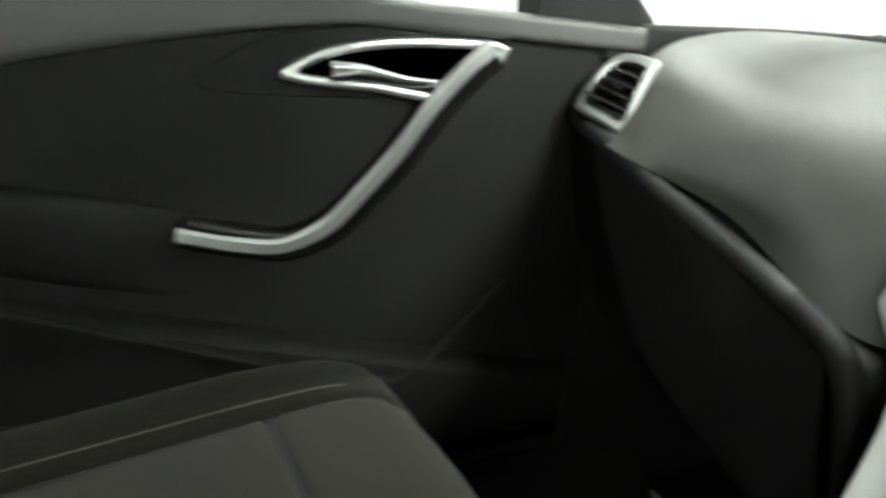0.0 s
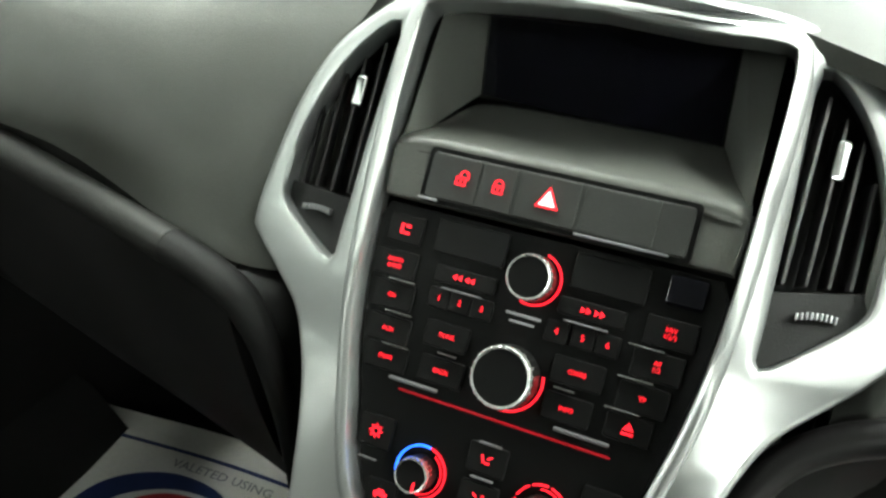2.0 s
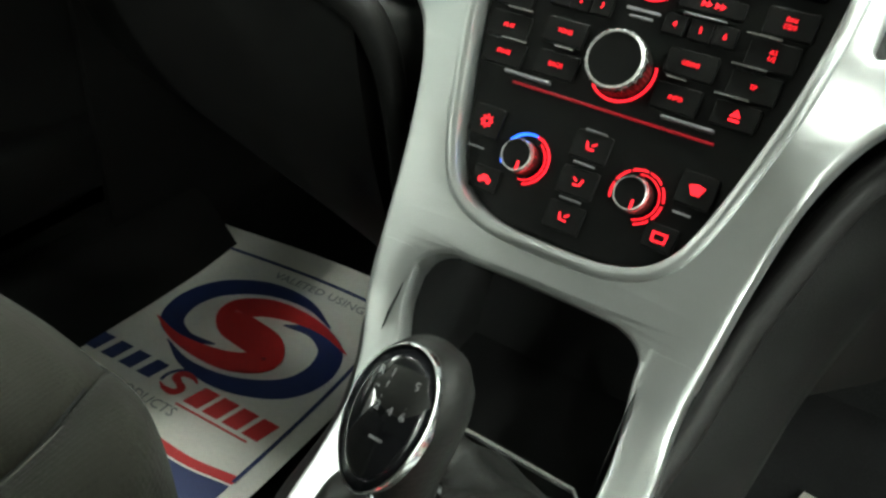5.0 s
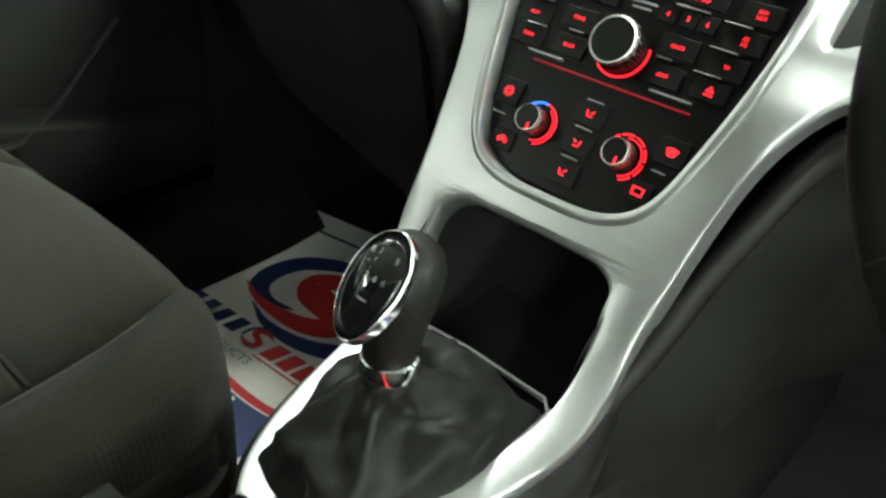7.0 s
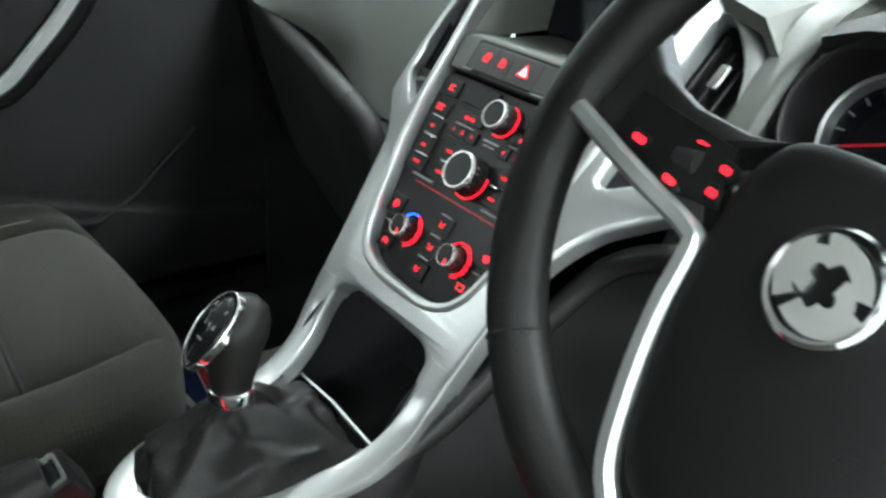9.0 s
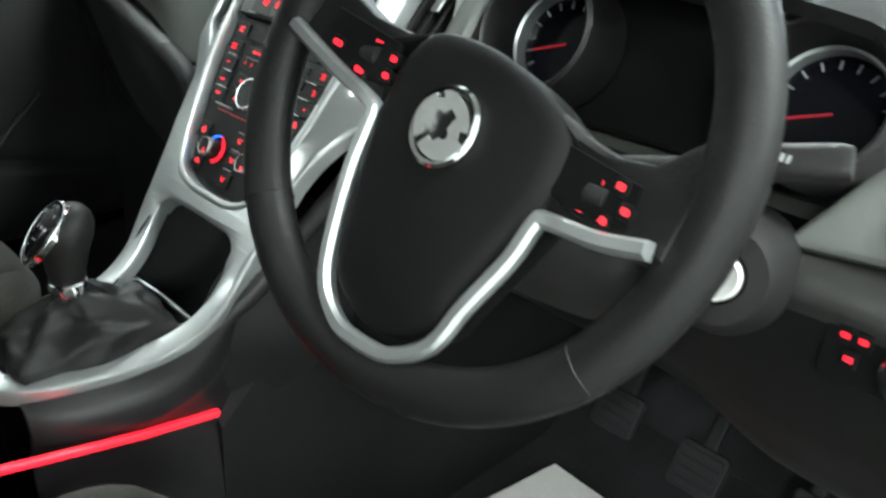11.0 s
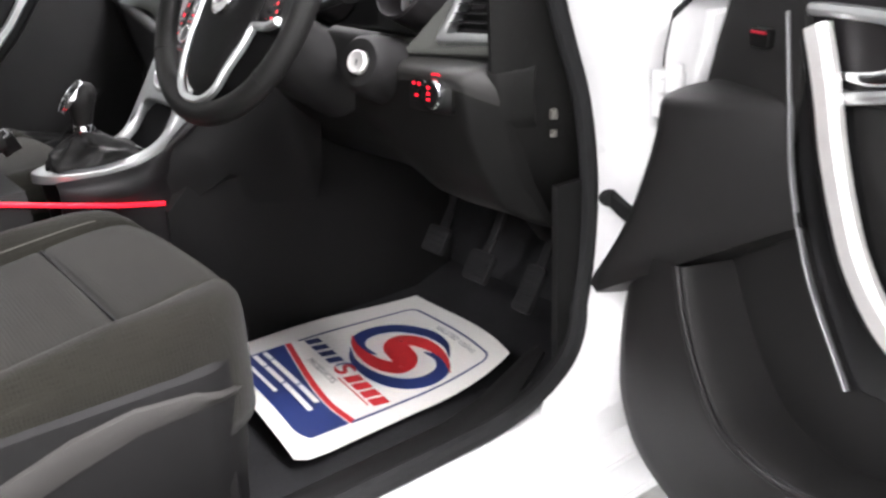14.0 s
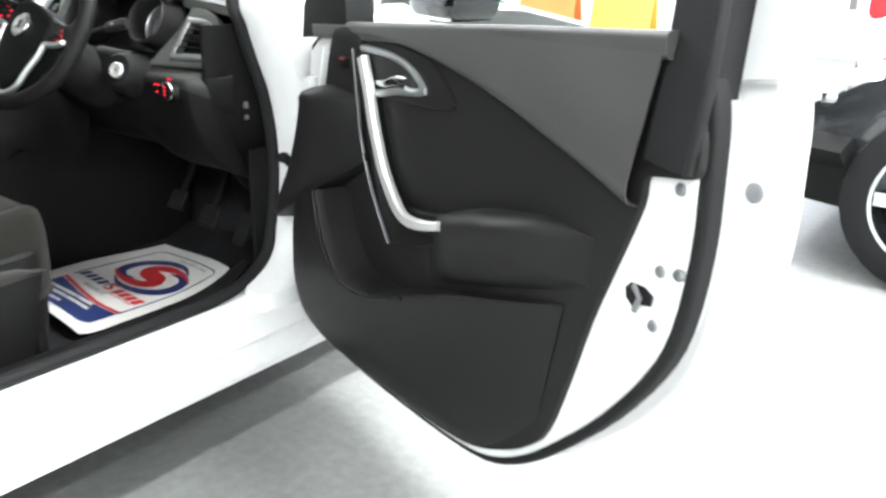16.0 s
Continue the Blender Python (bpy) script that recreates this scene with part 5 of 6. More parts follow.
for sx, far, up_ in ((1, 0.012, 0.016), (-1, 0.0, 0.0)):
    st = part("stalk", sweep(spline([W(sx * 0.05, 0.020, -0.055), W(sx * (0.11 + far / 2), 0.035 + up_ / 2, -0.060), W(sx * (0.165 + far), 0.052 + up_, -0.060)], 5), circle(0.0075, 12, 0.006), tuple(WN)), M_DARK, col, "dark plastic control stalk")
    part("stalk_end", sweep([W(sx * (0.140 + far), 0.043 + up_, -0.060), W(sx * (0.150 + far), 0.046 + up_, -0.060), W(sx * (0.188 + far), 0.059 + up_, -0.060), W(sx * (0.194 + far), 0.061 + up_, -0.060)], round_rect(0.022, 0.018, 0.006, 4), tuple(WN), scale=[0.75, 1, 1, 0.85]), M_PLUM, st)
    part("stalk_mark", merge(*[box(lambda p, q, d: W(sx * (0.160 + far) + p, 0.050 + up_ + q, -0.060 + d), 0.004 * k, 0.0, 0.0093, 0.002, 0.005, 0.0006, 0.0002) for k in range(2)]), M_GREYPRINT, st, "pale printed mark")

# ---- light switch ----
LO, LN = np.array([0.612, 0.0885, 0.800]), np.array([0.0, -0.995, 0.06])


def Lw(a, b, d):
    return tuple(LO + np.array((1.0, 0, 0)) * a + np.array((0, 0.06, 0.995)) * b + LN * d)


lsw = thing("light_switch", "round light switch with red lit symbols beside two buttons", "light switch", tuple(LO))
part("switch_plate", prism(Lw, round_rect(0.096, 0.052, 0.007), -0.006, 0.0015, 0.001), M_PANEL, lsw)
ls = part("switch_dial", lathe([(0.0205, -0.002), (0.020, 0.012), (0.0175, 0.014), (0.0, 0.014)], Lw(0.014, 0.0, 0), LN, 32), M_KEY, lsw, "black dial")
part("dial_rim", lathe([(0.0206, 0.0), (0.0212, 0.010), (0.020, 0.0135), (0.0180, 0.0142)], Lw(0.014, 0.0, 0), LN, 32), M_CHROME, ls, "chrome rim")
for b_ in (-0.007, 0.001, 0.009):
    part("symbol", prism(Lw, [(0.009, b_ - 0.0018), (0.015, b_ - 0.0018), (0.015, b_ + 0.0018), (0.009, b_ + 0.0018)], 0.014, 0.0145), M_GLOWRED, ls)
part("lit_scale", arc(Lw, 0.014, 0.0, 0.0258, 0.0036, 42, 112, 0.0030, 0.0036), M_GLOWRED, lsw, "red lit scale")
for a_, b_ in ((-0.034, 0.010), (-0.022, 0.010), (-0.028, -0.006)):
    k = part("button", prism(lambda p, q, d: Lw(a_ + p, b_ + q, d), round_rect(0.0105, 0.013, 0.001), 0.001, 0.004, 0.0006), M_KEY, lsw)
    part("symbol", prism(lambda p, q, d: Lw(a_ + p, b_ + q, d), round_rect(0.006, 0.004, 0.001), 0.004, 0.0044), M_GLOWRED, k)

# ---- pedals ----
for nm, px, py, pz, w, h in (("clutch_pedal", 0.262, 0.345, 0.430, 0.062, 0.055), ("brake_pedal", 0.378, 0.356, 0.402, 0.066, 0.060), ("accelerator_pedal", 0.506, 0.366, 0.392, 0.045, 0.090)):
    pd = thing(nm, "ribbed black rubber foot pedal on a metal arm", "pedal", (px, py, pz))
    pt = lambda a, b, d, px=px, py=py, pz=pz: (px + a, py + b * 0.55 - d * 0.83, pz + b * 0.83 + d * 0.55)
    f = part("pad", prism(pt, round_rect(w, h, 0.008), -0.008, 0.003, 0.003), M_RUBBER, pd)
    for k in range(4):
        part("rib", box(pt, 0, -h * 0.33 + k * h * 0.22, 0.004, w * 0.8, 0.006, 0.003, 0.001), M_RUBBER, f)
    part("arm", sweep(spline([(px, py + 0.01, pz), (px, py + 0.06, pz + 0.08), (px, py + 0.12, pz + 0.22)], 4), round_rect(0.012, 0.02, 0.004), (1, 0, 0)), M_RUBBER, pd)


# ---- seats ----
M_BAND = material("grey_seat_plastic", (0.030, 0.028, 0.026), 0.5, grain=900, bump=0.15)
def car_seat(name, xc, yf, label, inner):
    """A front seat: xc middle, yf front edge of the cushion; inner: the side towards the tunnel."""
    t = thing(name, label, "car seat", (xc, yf - 0.3, 0.28), "front seats")
    rows = []
    hw = 0.271
    for f in list(np.linspace(0, 0.30, 10)) + [0.322, 0.332, 0.340, 0.348, 0.358] + list(np.linspace(0.39, 1, 9)):
        y = yf - 0.53 * f
        e = min(1.0, f / 0.22)
        w = hw * (0.40 + 0.60 * (1 - (1 - min(1, f / 0.30)) ** 2.4) ** (1 / 2.4))
        top = 0.592 + 0.016 * math.sin(math.pi / 2 * e) - 0.085 * max(0, f - 0.12)
        low = 0.44
        drop = 0.045 * (1 - min(1.0, f / 0.10)) ** 2
        up = 0.022 * min(1.0, f / 0.40)
        ring = []
        dip = 0.010 * max(0.0, 1 - abs(f - 0.340) / 0.012)
        half = [(0.0, top + 0.004 - dip), (0.30, top + 0.003 - dip), (0.56, top + 0.001 - dip), (0.625, top - 0.002 - dip), (0.648, top - 0.011 * e), (0.670, top + 0.001), (0.71, top + 0.004 + 0.4 * up), (0.80, top + 0.004 + up), (0.89, top + 0.002 + up), (0.96, top - 0.008 + 0.5 * up), (1.0, 0.560), (1.015, 0.5), (1.0, low)]
        prof = [(-p, z) for p, z in half[:0:-1]] + half
        for a, z in spline(prof, 3):
            zz = z - (drop if z > 0.5 else drop * 0.2)
            ring.append((xc + w * a, y - 0.02 * abs(a) ** 3 * (1 - e), zz))
        rows.append(ring)
    cap = [(xc + (p[0] - xc) * 0.97, p[1] + 0.012, 0.49 + (p[2] - 0.49) * 0.6) for p in rows[0]]
    cu = part("cushion", loft([cap] + rows), M_SEAT, t, "grey woven cloth seat cushion", angle=180)

    def topz(a, f):
        e = min(1.0, f / 0.22)
        return 0.592 + 0.016 * math.sin(math.pi / 2 * e) - 0.085 * max(0, f - 0.12) - 0.045 * (1 - min(1.0, f / 0.10)) ** 2 + (0.006 if abs(a) > 0.62 else -0.001)

    def wide(f):
        return hw * (0.40 + 0.60 * (1 - (1 - min(1, f / 0.30)) ** 2.4) ** (1 / 2.4))

    for sgn in (1, -1):
        part("stitching", sweep([(xc + sgn * wide(f) * 0.70, yf - 0.53 * f - 0.007 * (1 - min(1.0, f / 0.22)), topz(0.0, f) + 0.0040 + 0.35 * 0.022 * min(1.0, f / 0.40)) for f in np.linspace(0.17, 1, 24)], circle(0.0011, 6), (0, 0, 1)), M_THREAD, cu, "pale stitching")
    part("seam", sweep([(xc + wide(0.34) * a, yf - 0.53 * 0.34, topz(0.0, 0.34) - 0.0022) for a in np.linspace(-0.63, 0.63, 16)], circle(0.0022, 6), (0, 0, 1)), M_RUBBER, cu, "dark cross seam")
    for sgn in (1, -1):
        part("seam", sweep([(xc + sgn * wide(f) * 0.648, yf - 0.53 * f - 0.006 * (1 - min(1.0, f / 0.22)), topz(0.0, f) - 0.0075 * min(1.0, f / 0.22)) for f in np.linspace(0.10, 1, 24)], circle(0.0028, 6), (0, 0, 1)), M_RUBBER, cu, "dark seam beside the bolster")
    for sgn in (1, -1):
        part("side_valance", sheet([[(xc + sgn * (x - 10.0 * max(0.0, 0.13 - d) ** 2), yf - d, z) for x, z in ((0.268, 0.552), (0.279, 0.540), (0.280, 0.49), (0.268, 0.40), (0.250, 0.34), (0.246, 0.30))] for d in (0.06, 0.075, 0.09, 0.11, 0.13, 0.19, 0.27, 0.35, 0.45, 0.56)], 0.012, (-sgn, 0, 0)), M_SEATSIDE if sgn == inner else M_DARK, t, "dark seat side valance")
        part("side_band", sheet([[(xc + sgn * (x - 10.0 * max(0.0, 0.13 - d) ** 2), yf - d, z) for x, z in ((0.274, zt), (0.284, zt - 0.006), (0.286, (zt + zb) / 2), (0.280, zb))] for d, zt, zb in ((0.062, 0.496, 0.488), (0.085, 0.508, 0.492), (0.11, 0.516, 0.498), (0.14, 0.527, 0.500), (0.21, 0.534, 0.497), (0.28, 0.525, 0.480), (0.345, 0.506, 0.460), (0.42, 0.480, 0.43), (0.52, 0.45, 0.40))], 0.004, (-sgn, 0, 0)), M_BAND, t, "light grey plastic band")
        part("seat_rail", box(plain, xc + sgn * 0.19, yf - 0.30, 0.285, 0.035, 0.48, 0.03, 0.004), M_RUBBER, t, "dark seat rail")
    part("front_valance", sheet([[(xc + x, yf - 0.045 - 0.05 * (abs(x) / 0.25) ** 3, z) for z in (0.47, 0.40, 0.33)] for x in np.linspace(-0.25, 0.25, 9)], 0.012, (0, -1, 0)), M_DARK, t, "dark front valance")
    rows = []
    for f in np.linspace(0, 1, 10):
        z = 0.56 + 0.60 * f
        y = yf - 0.50 - 0.20 * f
        w = 0.255 - 0.05 * f ** 3
        d = 0.10 * (1 - 0.3 * f)
        rows.append([(xc + w * math.cos(q) * (1.0 if abs(math.cos(q)) < 0.9 else 1.02), y - d / 2 + (d / 2) * math.sin(q) * (1 + 0.35 * abs(math.cos(q)) ** 2), z) for q in np.linspace(0, 2 * math.pi, 28, endpoint=False)])
    part("backrest", loft(rows), M_SEAT, t, "grey woven cloth backrest", angle=180)
    hr = part("headrest", prism(lambda a, b, d: (xc + a, yf - 0.745 - d, 1.24 + b), round_rect(0.25, 0.16, 0.05, 5), -0.045, 0.045, 0.03), M_SEATSIDE, t, "grey headrest")
    for sgn in (1, -1):
        part("post", lathe([(0.0, -0.07), (0.006, -0.07), (0.006, 0.05), (0, 0.05)], (xc + sgn * 0.06, yf - 0.73, 1.14), (0, 0, 1), 10), M_CHROME, hr)
    return t


car_seat("passenger_seat", -0.415, -0.135, "grey cloth front passenger seat with pale stitching", 1)
car_seat("driver_seat", 0.402, -0.183, "grey cloth driver's seat with pale stitching", -1)


# ---- doors ----
DO, DD, DN = np.array([1.066, 0.200, 0.0]), np.array([0.938, -0.347, 0.0]), np.array([-0.347, -0.938, 0.0])


def Dd(s, z, n):
    """Driver's door, standing open: along the door, height, out of its inner face."""
    p = DO + DD * s + DN * n
    return (p[0], p[1], z)


def Dp(s, z, n):
    """Passenger door, shut."""
    return (-0.758 + n, 0.028 - 1.10 * s, 0.962 + (z - 0.918) * 0.855)


M_DOORUP = material("door_upper_plastic", (0.062, 0.060, 0.059), 0.45, grain=900, bump=0.25, spec=0.5)
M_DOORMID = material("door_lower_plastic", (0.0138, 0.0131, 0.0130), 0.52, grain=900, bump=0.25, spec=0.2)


BARS = {
    "driver_door": [(0.066, 0.912), (0.087, 0.858), (0.103, 0.805), (0.122, 0.757), (0.146, 0.710), (0.177, 0.675), (0.215, 0.655), (0.258, 0.652), (0.310, 0.660), (0.362, 0.671), (0.392, 0.680)],
    "passenger_door": [(0.040, 0.922), (0.068, 0.892), (0.106, 0.838), (0.145, 0.769), (0.182, 0.718), (0.219, 0.673), (0.268, 0.650), (0.316, 0.656), (0.382, 0.676)],
}
POUCH = [(-0.023, 0.554), (0.024, 0.500), (0.081, 0.449), (0.132, 0.430), (0.196, 0.444), (0.277, 0.476), (0.389, 0.524), (0.543, 0.593)]


def flat(to, n0):
    return lambda a, b, d: to(a, b, n0 + d)


def car_door(name, to, label, opened):
    t = thing(name, label, "car door", to(0.3, 0.25, -0.05))
    body = [(-0.25, 0.34), (-0.22, 0.245), (-0.15, 0.220), (0.0, 0.215), (0.20, 0.222), (0.36, 0.235), (0.46, 0.258), (0.55, 0.310), (0.63, 0.380), (0.72, 0.472), (0.80, 0.572), (0.843, 0.650), (0.862, 0.760), (0.862, 0.860), (0.858, 0.93), (0.838, 0.975), (0.78, 0.985), (0.2, 0.945), (-0.19, 0.920), (-0.255, 0.80), (-0.262, 0.6)]
    skin = [tuple(p) for p in spline(body, 3, True)]
    shell = [(p[0] - 0.016 * min(1.0, max(0.0, (p[1] - 0.52) / 0.15)) * (p[0] > 0.6), p[1]) for p in body]
    ol = [tuple(p) for p in spline(shell, 3, True)]
    part("inner_shell", prism(flat(to, 0), ol, -0.045, -0.012, 0.008), M_WHITE, t, "white painted inner shell")
    part("shell_back", prism(flat(to, 0), offset(ol, 0.016), -0.106, -0.044), M_WHITE, t)
    part("outer_skin", prism(flat(to, 0), offset(skin, -0.026), -0.165, -0.105, 0.012), M_WHITE, t, "white painted outer skin")
    edge = offset(ol, -0.004 if opened else 0.006)
    part("seal", sweep([to(p[0], p[1], -0.037) for p in edge], round_rect(0.024, 0.034, 0.008, 3), np.array(to(0, 0, 1)) - np.array(to(0, 0, 0)), closed=True), M_RUBBER, t, "black rubber door seal")
    # trim panel
    trim = [(-0.24, 0.36), (-0.21, 0.262), (-0.14, 0.236), (0.0, 0.230), (0.20, 0.236), (0.34, 0.248), (0.43, 0.266), (0.515, 0.305), (0.575, 0.345), (0.620, 0.395), (0.660, 0.500), (0.697, 0.616), (0.733, 0.705), (0.772, 0.803), (0.776, 0.838), (0.788, 0.848), (0.844, 0.857), (0.858, 0.866), (0.860, 0.890), (0.852, 0.925), (0.822, 0.965), (0.802, 1.006), (0.50, 0.988), (0.15, 0.960)] + ([(-0.070, 0.944), (-0.085, 0.87), (-0.100, 0.80), (-0.17, 0.70), (-0.235, 0.6)] if opened else [(-0.17, 0.935), (-0.245, 0.80), (-0.252, 0.6)])
    tr = [tuple(p) for p in spline(trim, 3, True)]
    # One plastic in two tones: the shut door's is darkened for its shade.
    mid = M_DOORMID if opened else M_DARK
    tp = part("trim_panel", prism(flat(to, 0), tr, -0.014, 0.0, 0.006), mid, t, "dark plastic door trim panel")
    # upper soft part above the sweeping line
    sweepl = [(0.0, 0.948), (0.12, 0.950), (0.21, 0.944), (0.31, 0.931), (0.41, 0.912), (0.50, 0.890), (0.57, 0.869), (0.64, 0.848), (0.70, 0.829), (0.768, 0.805)]
    # The shut door's panel leans less, putting its darker tone into the shape.
    tilt = 0.11 if opened else 0.02
    line_, crest = spline(sweepl, 4), ((0.0, 0.960), (0.15, 0.972), (0.5, 0.996), (0.80, 1.014))
    rows = []
    for s_, z_ in line_:
        zc = float(np.interp(s_, [p[0] for p in crest], [p[1] for p in crest]))
        s2 = s_ + 0.030 * max(0.0, s_ - 0.62) / 0.148
        row = []
        for f, n in ((0.0, -0.003), (0.0, 0.006), (0.03, 0.60), (0.09, 0.86), (0.18, 1.0), (0.35, 1.0), (0.55, 1.0), (0.78, 1.0), (1.0, 1.0)):
            z = z_ + (zc - z_) * f
            row.append(to(s_ + (s2 - s_) * f, z, n if f == 0 else n * (0.012 + tilt * max(0.0, 1.0 - z))))
        rows.append(row)
    part("upper_panel", sheet(rows, 0.003, tuple(np.array(to(0, 0, 0)) - np.array(to(0, 0, 1)))), M_DOORUP, tp, "grey soft upper door panel", angle=75)
    part("window_ledge", sweep([to(s, z, 0.0) for s, z in ((-0.17, 0.940), (0.0, 0.952), (0.15, 0.962), (0.5, 0.990), (0.802, 1.010))], round_rect(0.034, 0.026, 0.010, 4), np.array(to(0, 0, 1)) - np.array(to(0, 0, 0))), M_DOORUP, tp, "rounded window ledge")
    part("swoosh", prism(flat(to, 0), [tuple(p) for p in spline([(0.06, 0.944), (0.20, 0.942), (0.29, 0.922), (0.345, 0.880), (0.352, 0.862), (0.30, 0.850), (0.15, 0.846), (0.04, 0.850)], 3, True)], -0.002, 0.008 if opened else 0.003, 0.006 if opened else 0.002), M_PLUM if opened else mid, tp, "smooth handle surround")
    # grab handle: silver bar, black backing and fine edge
    bar, bw = spline(BARS[name], 5), (1.0 if opened else 0.74)
    # The open door's bar is given a brighter metal for the light on it.
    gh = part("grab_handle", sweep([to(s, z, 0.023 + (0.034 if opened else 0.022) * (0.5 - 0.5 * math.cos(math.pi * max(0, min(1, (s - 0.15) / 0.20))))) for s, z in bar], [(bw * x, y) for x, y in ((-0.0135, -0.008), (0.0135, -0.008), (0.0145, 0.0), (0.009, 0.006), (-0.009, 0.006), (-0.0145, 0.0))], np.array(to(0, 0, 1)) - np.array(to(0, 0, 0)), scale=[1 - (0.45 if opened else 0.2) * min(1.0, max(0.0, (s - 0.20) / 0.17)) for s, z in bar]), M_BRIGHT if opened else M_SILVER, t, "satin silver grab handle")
    part("handle_back", sweep([to(s - 0.010, z - 0.010, 0.004) for s, z in bar], round_rect(0.040, 0.030, 0.010, 3), np.array(to(0, 0, 1)) - np.array(to(0, 0, 0))), M_PANEL, gh, "black handle backing")
    if opened:
        front = spline([(-0.085, 0.842), (-0.112, 0.826), (-0.120, 0.785), (-0.148, 0.718), (-0.190, 0.645), (-0.242, 0.580), (-0.290, 0.524), (-0.272, 0.512)], 3)
        back = spline([(0.030, 0.842), (0.031, 0.828), (0.035, 0.808), (0.040, 0.786), (0.047, 0.764), (0.055, 0.744), (0.064, 0.726), (0.070, 0.715)], 3)
        rows = []
        for k, ((s0, z0), (s1, z1)) in enumerate(zip(front, back)):
            g = min(1.0, 0.12 + 0.88 * math.sin(min(1.0, k / 4) * math.pi / 2))
            row = [to(s0 + 0.012, z0, -0.012)]
            for f, n in ((0.0, 0.030), (0.02, 0.062), (0.07, 0.078), (0.18, 0.082), (0.40, 0.072), (0.65, 0.054), (0.85, 0.036), (1.0, 0.020)):
                row.append(to(s0 + (s1 - s0) * f, z0 + (z1 - z0) * f, n * g))
            rows.append(row)
        for dz, q in ((0.004, 0.55), (0.006, 0.05)):
            (s0, z0), (s1, z1) = front[-1], back[-1]
            rows.append([to(s0 + 0.012, z0 - dz, -0.012)] + [to(s0 + (s1 - s0) * f, z0 + (z1 - z0) * f - dz, n * q - 0.006 * (1 - q)) for f, n in ((0.0, 0.030), (0.02, 0.062), (0.07, 0.078), (0.18, 0.082), (0.40, 0.072), (0.65, 0.054), (0.85, 0.036), (1.0, 0.020))])
        top = [to(0.02, 0.845, -0.012)] * len(rows[0])
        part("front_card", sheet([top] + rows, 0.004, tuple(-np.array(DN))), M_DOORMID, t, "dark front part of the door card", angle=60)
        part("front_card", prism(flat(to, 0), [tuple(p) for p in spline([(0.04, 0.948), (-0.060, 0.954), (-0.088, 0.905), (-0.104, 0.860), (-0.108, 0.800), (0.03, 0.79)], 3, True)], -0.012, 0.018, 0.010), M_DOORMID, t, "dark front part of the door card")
        # map pocket: its rim stands off the card and sweeps down, then runs back under the arm rest
        rim_ = spline([(-0.066, 0.630, 0.070), (-0.036, 0.580, 0.078), (0.006, 0.525, 0.082), (0.050, 0.488, 0.084), (0.098, 0.475, 0.082), (0.165, 0.477, 0.076), (0.250, 0.503, 0.066), (0.400, 0.553, 0.052), (0.540, 0.590, 0.028), (0.645, 0.616, 0.003)], 4)
        base_ = spline([(-0.19, 0.61), (-0.235, 0.53), (-0.252, 0.44), (-0.248, 0.36), (-0.20, 0.290), (-0.08, 0.255), (0.10, 0.248), (0.30, 0.255), (0.46, 0.280), (0.60, 0.40)], 4)
        rows = []
        for (s1, z1, n1), (s0, z0) in zip(rim_, base_):
            L = math.hypot(s1 - s0, z1 - z0)
            us, uz = (s1 - s0) / L, (z1 - z0) / L
            row = [to(s0 + (s1 - s0) * f, z0 + (z1 - z0) * f, n) for f, n in ((0.0, -0.004), (0.06, n1 * 0.42), (0.16, n1 * 0.72), (0.32, n1 * 0.90), (0.6, n1 * 0.98), (0.92, n1), (1.0, n1 * 0.98))]
            row += [to(s1 + us * 0.006, z1 + uz * 0.006, n1 * 0.92), to(s1 + us * 0.007, z1 + uz * 0.007, n1 * 0.7), to(s1 + us * 0.008, z1 + uz * 0.008, -0.002)]
            rows.append(row)
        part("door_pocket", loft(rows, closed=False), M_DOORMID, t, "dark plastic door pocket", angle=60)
        part("pouch_edge", sweep([to(s1, z1, n1 + 0.001) for s1, z1, n1 in rim_[:26]], circle(0.0042, 8), np.array(to(0, 0, 1)) - np.array(to(0, 0, 0))), M_PLUM, tp, "smooth pocket rim")
        part("front_flange", sweep([to(s, z, 0.008) for s, z in spline([(-0.100, 0.912), (-0.108, 0.885), (-0.118, 0.855), (-0.136, 0.812), (-0.170, 0.765), (-0.215, 0.705), (-0.240, 0.655)], 5)], round_rect(0.014, 0.036, 0.004, 3), np.array(to(0, 0, 1)) - np.array(to(0, 0, 0))), M_WHITE, t, "white front flange of the door")
        part("door_mirror", prism(lambda a, b, d: to(-0.10 + a, 1.03 + b, -0.24 + d), round_rect(0.20, 0.15, 0.05, 5), -0.10, 0.02, 0.03), M_GLOSS, t, "black outside mirror")
    if opened:
        fore = [(0.022, 0.922), (0.036, 0.84), (0.052, 0.755), (0.090, 0.665), (0.157, 0.573)]
        part("handle_cup", prism(flat(to, 0), [tuple(p) for p in spline(fore, 4)] + [(0.246, 0.589), (0.337, 0.627), (0.362, 0.655)] + [tuple(p) for p in bar[::-3]], -0.002, 0.011, 0.003), M_PANEL, gh, "black recess behind the handle")
        part("handle_edge", sweep([to(s, z, 0.018) for s, z in spline([(0.022, 0.922), (0.036, 0.84), (0.052, 0.755), (0.090, 0.665), (0.157, 0.573)], 5)], round_rect(0.0034, 0.007, 0.0015), np.array(to(0, 0, 1)) - np.array(to(0, 0, 0))), M_GREYMET, gh, "dull silver handle edge")
    # door opener cup with frame and chrome lever
    cup = [(0.010, 0.922), (0.10, 0.932), (0.180, 0.926), (0.238, 0.908), (0.272, 0.872), (0.17, 0.856), (0.075, 0.845)]
    co = [tuple(p) for p in spline(cup, 3, True)]
